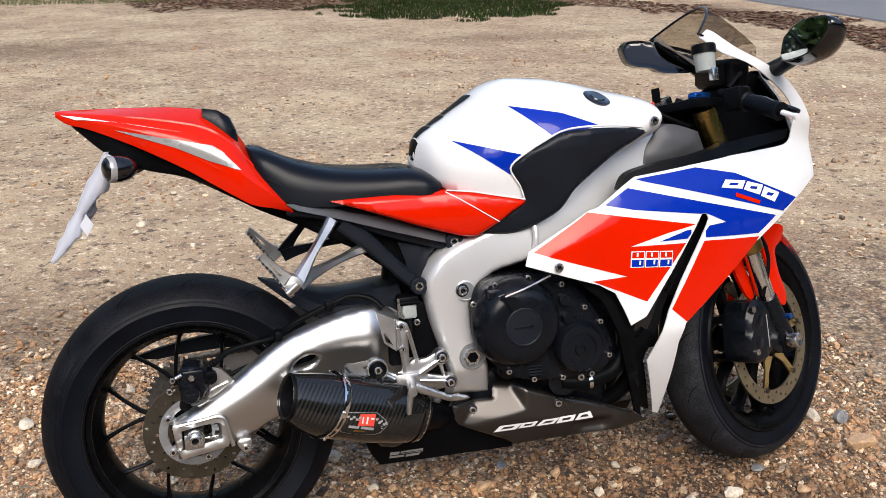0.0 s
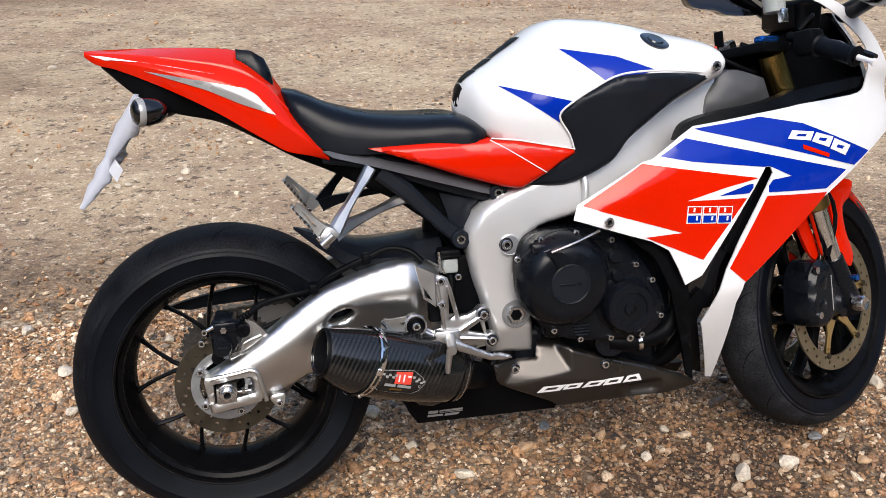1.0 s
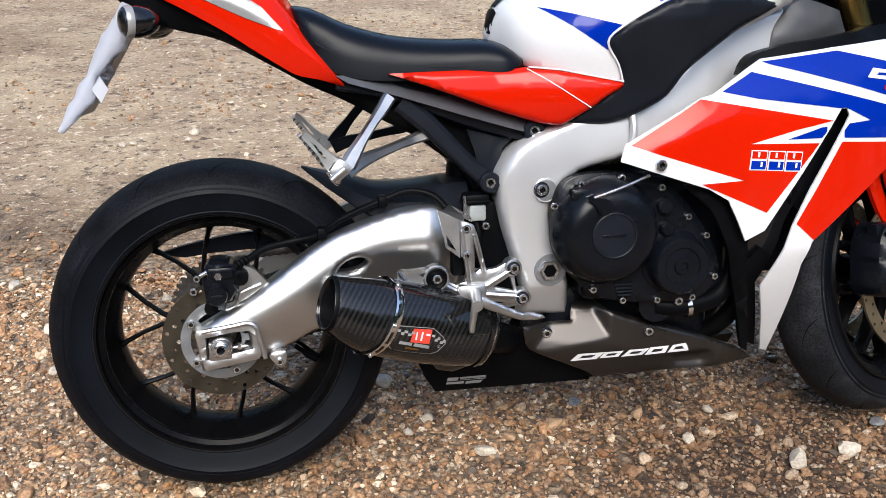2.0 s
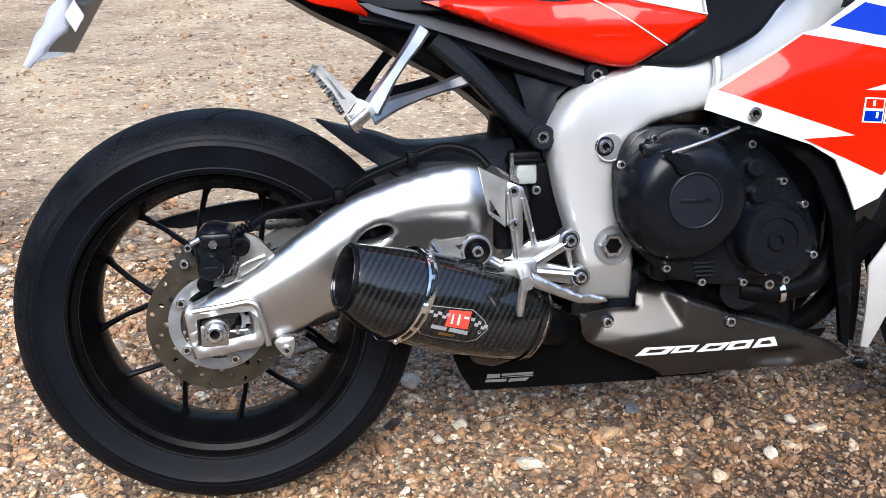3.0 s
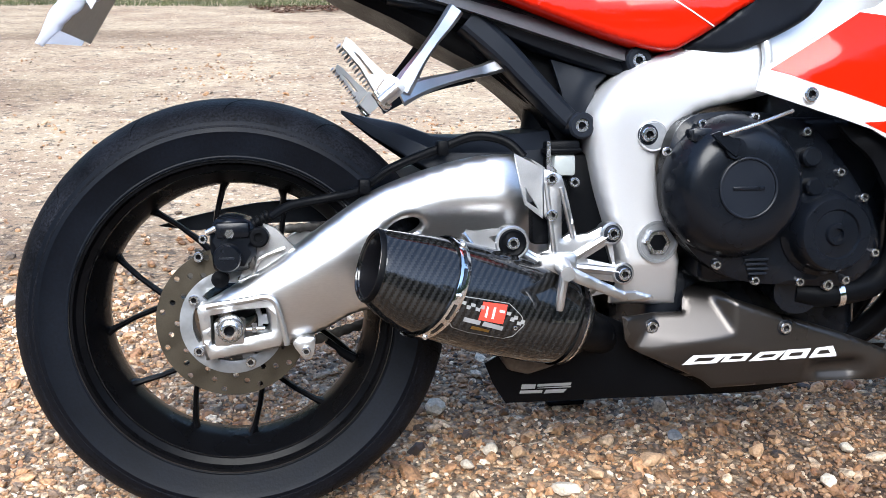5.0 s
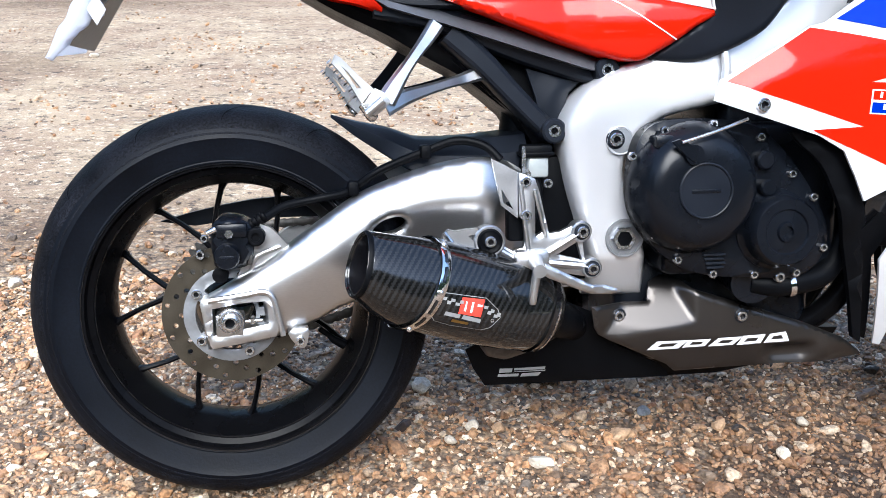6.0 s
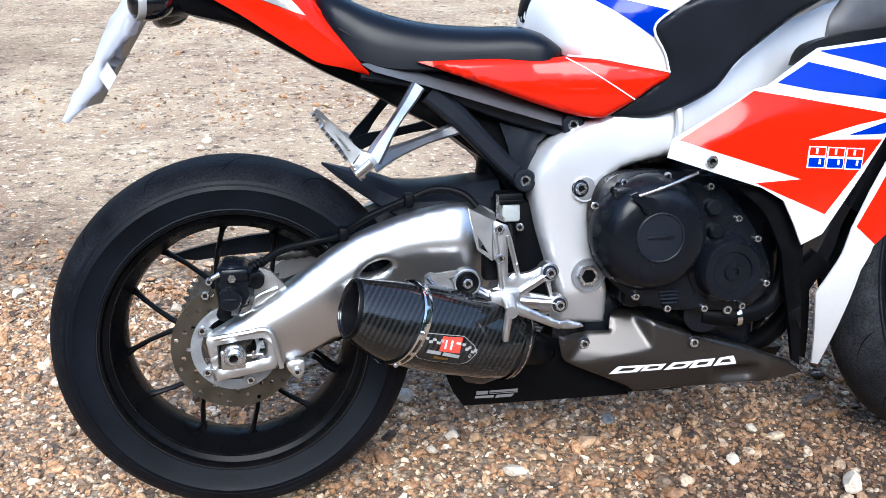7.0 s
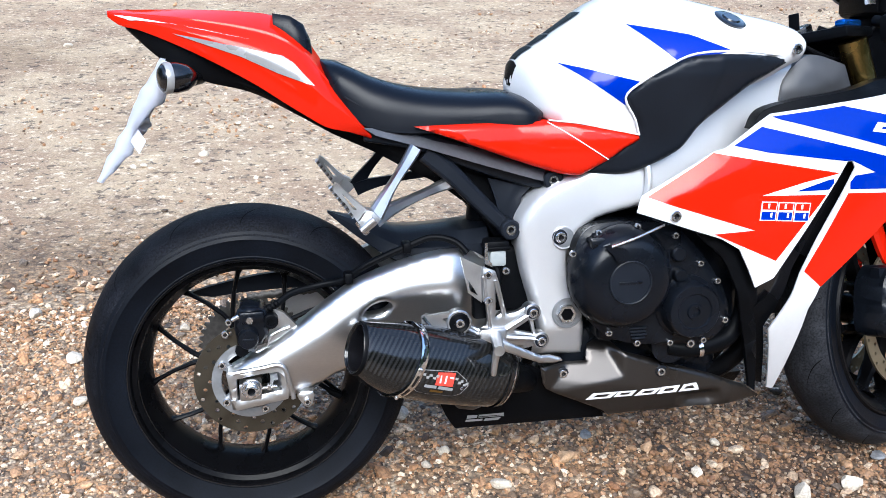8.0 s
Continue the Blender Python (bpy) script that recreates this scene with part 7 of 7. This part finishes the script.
GROUND, STONE = ground_material(), stone_material()
gb = bmesh.new()
near = 7.0
steps = [-400, -60, -20, -near] + [-near + 0.35 * i for i in range(1, 40)] + [near, 20, 60, 400]
vs = {}
for i, x in enumerate(steps):
    for j, y in enumerate(steps):
        z = -0.012 + (0.012 * noise.noise((x * 0.7, y * 0.7, 0)) if abs(x) < near and abs(y) < near else 0)
        vs[i, j] = gb.verts.new((x, y, z if abs(x) > 1.8 or abs(y) > 0.9 else -0.010))
for i in range(len(steps) - 1):
    for j in range(len(steps) - 1):
        gb.faces.new((vs[i, j], vs[i + 1, j], vs[i + 1, j + 1], vs[i, j + 1]))
ground = tagged(part("ground", gb, GROUND), "tan and brown gravel yard, dusty further off", "ground", kind="structure")


def stone_shapes(count, sub):
    """Unit pebbles: knobbly and a little flattened."""
    shapes = []
    for k in range(count):
        bm = bmesh.new()
        bmesh.ops.create_icosphere(bm, subdivisions=sub, radius=1.0)
        rnd = random.Random(100 + k)
        off = Vector((rnd.random() * 40, rnd.random() * 40, rnd.random() * 40))
        cuts = [(Vector((rnd.uniform(-1, 1), rnd.uniform(-1, 1), rnd.uniform(-1, 1))).normalized(), rnd.uniform(0.5, 0.85)) for _ in range(5)]
        sx, sy, sz = rnd.uniform(0.8, 1.3), rnd.uniform(0.65, 1.0), rnd.uniform(0.45, 0.75)
        co = []
        for v in bm.verts:
            p = v.co * (1 + 0.25 * noise.noise(v.co * 1.3 + off))
            for nrm, h in cuts:
                e = p.dot(nrm) - h
                if e > 0:
                    p = p - nrm * e * 0.9
            co.append((p.x * sx, p.y * sy, p.z * sz))
        bm.verts.index_update()
        shapes.append((np.array(co), np.array([[v.index for v in f.verts] for f in bm.faces])))
        bm.free()
    return shapes


def joined(name, vv, ff, mat, label, category, smooth=False, width=3):
    """Many small pieces as one mesh of countless stuff."""
    v, f = np.concatenate(vv), np.concatenate(ff)
    me = bpy.data.meshes.new(name)
    me.vertices.add(len(v))
    me.vertices.foreach_set("co", v.astype(np.float32).ravel())
    me.loops.add(f.size)
    me.loops.foreach_set("vertex_index", f.astype(np.int32).ravel())
    me.polygons.add(len(f))
    me.polygons.foreach_set("loop_start", np.arange(0, f.size, width, dtype=np.int32))
    me.polygons.foreach_set("loop_total", np.full(len(f), width, dtype=np.int32))
    me.update(calc_edges=True)
    me.polygons.foreach_set("use_smooth", [smooth] * len(me.polygons))
    me.materials.append(mat)
    return tagged(new(name, me), label, category, kind="stuff")


def bare(x, y):
    """Between 0 and 1: how trodden and free of loose stones the yard is here."""
    return min(max(0.5 + 1.1 * noise.noise((x * 1.1, y * 1.1, 3.0)) + 0.5 * noise.noise((x * 3.7, y * 3.7, 8.0)), 0), 1)


def scatter(name, n, box, size, sub, seed, label, thin=0.0, thinner=0.0, sink=0.35):
    """thin: share that bare places lose; thinner: share lost towards the far side."""
    rng = np.random.default_rng(seed)
    shapes = stone_shapes(9, sub)
    x0, y0, x1, y1 = box
    vv, ff, base = [], [], 0
    xs, ys = rng.uniform(x0, x1, n), rng.uniform(y0, y1, n)
    sz = size[0] * np.exp(rng.normal(0.1, 0.46, n))
    sz = np.minimum(sz, size[1])
    for x, y, s, a, k, tip, u in zip(xs, ys, sz, rng.uniform(0, 6.28, n), rng.integers(0, 9, n), rng.normal(0, 0.3, n), rng.random(n)):
        rim = min(x - x0, x1 - x, y - y0 if y0 < 0 else 9, y1 - y if y1 > 2 else 9) / 0.6 + 0.6 * noise.noise((x * 2.5, y * 2.5, 1))
        if u < max(thin * bare(x, y) + thinner * (y - y0) / (y1 - y0), 1 - rim):
            continue
        co, fc = shapes[k]
        c, d = math.cos(a), math.sin(a)
        zz = co[:, 2] + tip * co[:, 0]
        p = np.stack([x + s * (co[:, 0] * c - co[:, 1] * d), y + s * (co[:, 0] * d + co[:, 1] * c), -0.010 + s * (zz + 0.62 - sink)], axis=1)
        vv.append(p)
        ff.append(fc + base)
        base += len(co)
    return joined(name, vv, ff, STONE, label, "gravel")


scatter("gravel", 104000, (-1.40, -0.75, 2.2, 1.0), (0.0037, 0.019), 1, 1, "loose tan, brown and grey gravel stones", thin=0.2)
scatter("coarse_gravel", 3600, (-1.40, -0.70, 2.2, 1.2), (0.0078, 0.019), 2, 5, "coarser tan and white flint stones in the gravel", thin=0.5, sink=0.45)
scatter("fine_gravel", 26000, (-3.2, 1.0, 5.4, 8.5), (0.0068, 0.022), 1, 2, "fine pale gravel further off", thin=1.5, thinner=0.5)


# single stones that lie proud of the rest
STONES = stone_shapes(7, 2)
PALE = material("pale_stone", (0.52, 0.45, 0.36), 0.7, vary=0.25, scale=40, bump=0.5, bump_scale=220, speck=0.1)
TAN = material("tan_stone", (0.42, 0.27, 0.155), 0.65, vary=0.25, scale=40, bump=0.5, bump_scale=220, speck=0.1)
GREY = material("grey_stone", (0.16, 0.16, 0.165), 0.6, vary=0.3, scale=40, bump=0.5, bump_scale=220, speck=0.1)
LOOK = {"pale": PALE, "tan": TAN, "grey": GREY}


def stone(x, y, r, tone, k):
    co, fc = STONES[k % 7]
    me = bpy.data.meshes.new("stone")
    me.from_pydata([tuple(r * c for c in v) for v in co], [], [tuple(int(i) for i in f) for f in fc])
    ob = part_of_mesh("stone", me, LOOK[tone], None, sharp=22)
    ob.matrix_world = pose(x, y, r * 0.10, 8 - 5 * (k % 4), 6 - 4 * (k % 3), 47 * k)
    return tagged(ob, f"{tone} weathered stone lying on the gravel", "stone", "larger stones on the gravel")


for k, (x, y, r, tone) in enumerate(((1.70, -0.03, 0.036, "tan"), (1.73, 0.10, 0.030, "grey"), (1.66, 0.13, 0.026, "pale"), (1.60, 0.22, 0.032, "pale"), (1.24, -0.14, 0.030, "pale"), (-0.42, 0.46, 0.020, "pale"), (-0.47, 0.67, 0.026, "pale"),
                                     (0.50, -0.02, 0.020, "pale"), (0.405, 0.115, 0.018, "pale"), (1.12, -0.155, 0.030, "pale"), (0.33, 0.28, 0.024, "pale"), (0.355, 0.075, 0.014, "pale"), (0.665, 0.055, 0.022, "tan"), (0.735, 0.125, 0.017, "grey"),
                                     (0.56, 0.02, 0.015, "tan"), (0.45, 0.10, 0.016, "tan"), (0.86, 0.06, 0.018, "tan"), (0.93, -0.05, 0.016, "pale"), (1.02, 0.05, 0.015, "pale"), (1.42, -0.17, 0.017, "tan"), (1.36, -0.06, 0.020, "grey"), (-0.62, 0.95, 0.022, "pale"), (-0.20, 0.80, 0.018, "pale"), (-0.21, 2.41, 0.024, "pale"), (-0.23, 2.3, 0.018, "pale"), (-0.49, 2.27, 0.02, "pale"), (-0.45, 2.29, 0.016, "pale"), (-0.07, 2.9, 0.016, "pale"), (-1.18, 4.92, 0.03, "pale"))):
    stone(x, y, r, tone, k)


# ---- verge, road and trees ----
GRASS = material("grass", (0.017, 0.029, 0.007), 0.7, vary=0.5, scale=2, bump_scale=30)
LITTER = material("dry_leaves", (0.105, 0.050, 0.026), 0.7, vary=0.5, scale=9, bump_scale=60, speck=0.3)
ASPHALT = material("asphalt", (0.14, 0.14, 0.15), 0.8, vary=0.15, scale=1.2, bump=0.7, bump_scale=120, speck=0.35)
BARK = material("bark", (0.055, 0.042, 0.032), 0.9, vary=0.3, scale=8, bump=0.8, bump_scale=30, stretch=(1, 1, 0.2))
FOLIAGE = material("foliage", (0.038, 0.075, 0.017), 0.55, vary=0.5, scale=1.5, bump_scale=6)


def blades(name, spots, height, mat, label, seed):
    """Grass: each blade a narrow leaning triangle."""
    rng = np.random.default_rng(seed)
    vv, ff, k = [], [], 0
    for x, y in spots:
        a, h = rng.uniform(0, 6.28), height * rng.uniform(0.5, 1.3)
        w = rng.uniform(0.004, 0.008)
        dx, dy, l = math.cos(a), math.sin(a), rng.uniform(0.1, 0.9) * h
        vv.append(np.array([(x - dy * w, y + dx * w, -0.016), (x + dy * w, y - dx * w, -0.016), (x + dx * l, y + dy * l, h - 0.012)]))
        ff.append(np.array([(k, k + 1, k + 2)]))
        k += 3
    return joined(name, vv, ff, mat, label, "grass")


def patch(n, box, edge, seed):
    """Random places in a box where edge(x, y) plus some unevenness is above zero."""
    rng = np.random.default_rng(seed)
    x0, y0, x1, y1 = box
    out = []
    for x, y in zip(rng.uniform(x0, x1, n), rng.uniform(y0, y1, n)):
        if edge(x, y) + 0.8 * noise.noise((x * 0.9, y * 0.9, 5)) + 0.5 * noise.noise((x * 3, y * 3, 9)) > 0:
            out.append((x, y))
    return out


DRYGRASS = material("meadow_grass", (0.066, 0.076, 0.024), 0.7, vary=0.5, scale=2, bump_scale=30)
blades("grass_verge", patch(42000, (-9, 12.4, 2.4, 18), lambda x, y: 2.2 * (y - 13.9), 11), 0.05, DRYGRASS, "short green grass verge beyond the gravel", 12)
blades("grass_patch", patch(44000, (1.6, 9.0, 6.0, 14.0), lambda x, y: 1.0 - ((x - 3.8) / 1.7) ** 2 - ((y - 11.8) / 1.8) ** 2, 13), 0.045, GRASS, "low mossy green grass patch at the yard's edge", 14)


def leaves(name, spots, size, label, seed):
    """Fallen leaves: small folded diamonds lying flat."""
    rng = np.random.default_rng(seed)
    vv, ff, k = [], [], 0
    for x, y in spots:
        a, s = rng.uniform(0, 6.28), size * rng.uniform(0.5, 1.2)
        c, d = math.cos(a), math.sin(a)
        q = np.array([(-s, 0, 0), (0, -0.5 * s, 0.25 * s), (s, 0, 0.1 * s), (0, 0.5 * s, 0.3 * s)])
        vv.append(np.stack([x + q[:, 0] * c - q[:, 1] * d, y + q[:, 0] * d + q[:, 1] * c, q[:, 2] - 0.008 + rng.uniform(0, 0.004)], axis=1))
        ff.append(np.array([(k, k + 1, k + 2, k + 3)]))
        k += 4
    return joined(name, vv, ff, LITTER, label, "leaves", width=4)


leaves("leaf_litter", patch(9000, (-2.5, 10.5, 4.5, 15), lambda x, y: 1.0 - ((x - 1.2) / 1.9) ** 2 - ((y - 13.2) / 1.2) ** 2, 15), 0.045, "brown fallen leaves at the edge of the grass", 16)
leaves("leaf_drift", patch(9000, (5.2, 6.0, 9.2, 14), lambda x, y: 0.75 - abs(x - (7.6 - 0.16 * max(y - 8.5, 0) ** 1.6 - 0.1 * abs(y - 8.2))) * 1.3, 17), 0.05, "dark damp leaf drift along the road's edge", 18)
leaves("stray_leaves", patch(260, (-3.5, 1.5, 6, 12), lambda x, y: 0.2, 19), 0.022, "few brown leaves blown over the gravel", 20)

rb = bmesh.new()
edge = [(8.4, 30.0), (8.45, 16.0), (8.5, 12.0), (8.55, 9.0), (8.45, 7.0), (8.5, 4.0), (8.6, -30.0)]
lo = [[rb.verts.new((x + o, y, z)) for x, y in edge] for o, z in ((0.0, -0.03), (0.03, 0.012), (5.0, 0.03), (5.03, -0.03))]
for p, q in zip(lo, lo[1:]):
    for i in range(len(edge) - 1):
        rb.faces.new((p[i], p[i + 1], q[i + 1], q[i]))
tagged(part("road", rb, ASPHALT), "worn grey asphalt road beside the yard", "road", kind="structure")


def tree(x, y, height, seed):
    rnd, rng = random.Random(seed), np.random.default_rng(seed)
    root = new("tree")
    root.location = (x, y, -0.02)
    bm = tube([(0, 0, 0), (0.05, 0.03, height * 0.3), (-0.06, 0.05, height * 0.6), (0.03, 0, height * 0.92)], [0.26, 0.19, 0.12, 0.03], 10, 5)
    tips = []
    for k in range(19):
        a, z = k * 2.4 + rnd.uniform(-0.4, 0.4), height * (rnd.uniform(0.05, 0.28) if k > 11 else rnd.uniform(0.28, 0.85))
        r = height * rnd.uniform(0.18, 0.32) * (1.15 - z / height * 0.6)
        e = Vector((math.cos(a) * r, math.sin(a) * r, z + height * rnd.uniform(0.02, 0.14)))
        tube([(0, 0, z), e * 0.5 + Vector((0, 0, z * 0.5 + 0.1)), e], [0.09, 0.055, 0.015], 6, 4, bm=bm)
        tips.append(e)
    part("trunk", bm, BARK, root)
    tips += [Vector((0, 0, height * f)) for f in (0.55, 0.75, 0.92)]
    vv, ff, n = [], [], 0
    for e in tips:
        c = np.array(e) + rng.normal(0, height * 0.075, (260, 3))
        for p in c:
            u, w = rng.normal(0, 1, 3), rng.normal(0, 1, 3)
            u = u / np.linalg.norm(u) * rng.uniform(0.10, 0.24)
            w = w / np.linalg.norm(w) * rng.uniform(0.06, 0.14)
            vv.append(np.array([p - u, p - w, p + u, p + w]))
            ff.append(np.array([(n, n + 1, n + 2, n + 3)]))
            n += 4
    crown = joined("crown", vv, ff, FOLIAGE, "", "", width=4)
    del crown["kind"]
    crown.parent = root
    return tagged(root, "leafy green tree standing round the yard", "tree", "trees round the yard")


TREES = [tree(-9.0, -18.5, 7.5, 31), tree(6.2, -19.0, 8.0, 32), tree(14.5, -14.0, 7.0, 33)]
for k, (x, y) in enumerate(((-13.5, -11.5), (-15.5, -4.5), (-9.5, 1.2), (-8.8, 4.8), (-2.2, -17.5), (4.5, -16.5), (15.5, -8.5), (16, -2), (17, 4), (16.5, 11), (-12, 21), (-4, 24), (5, 25), (14, 21),
                             (-5.6, -16.0), (1.2, -16.2), (7.8, -15.8), (-9.4, -14.6), (11.2, -13.6), (-12.2, -8.2), (-0.6, -19.5), (13.4, -11.0), (-14.8, -8.4), (-3.8, -19.2), (9.6, -17.4), (-14.4, 0.8), (17.2, 0.8), (16.6, -5.4), (-12.6, 8.6), (-13.2, 13.2), (17.4, 7.6), (0.6, 25.4), (9.6, 23.4), (-8.2, 22.8))):
    copy_thing(TREES[k % 3], pose(x, y, -0.02, 0, 0, 67 * k))
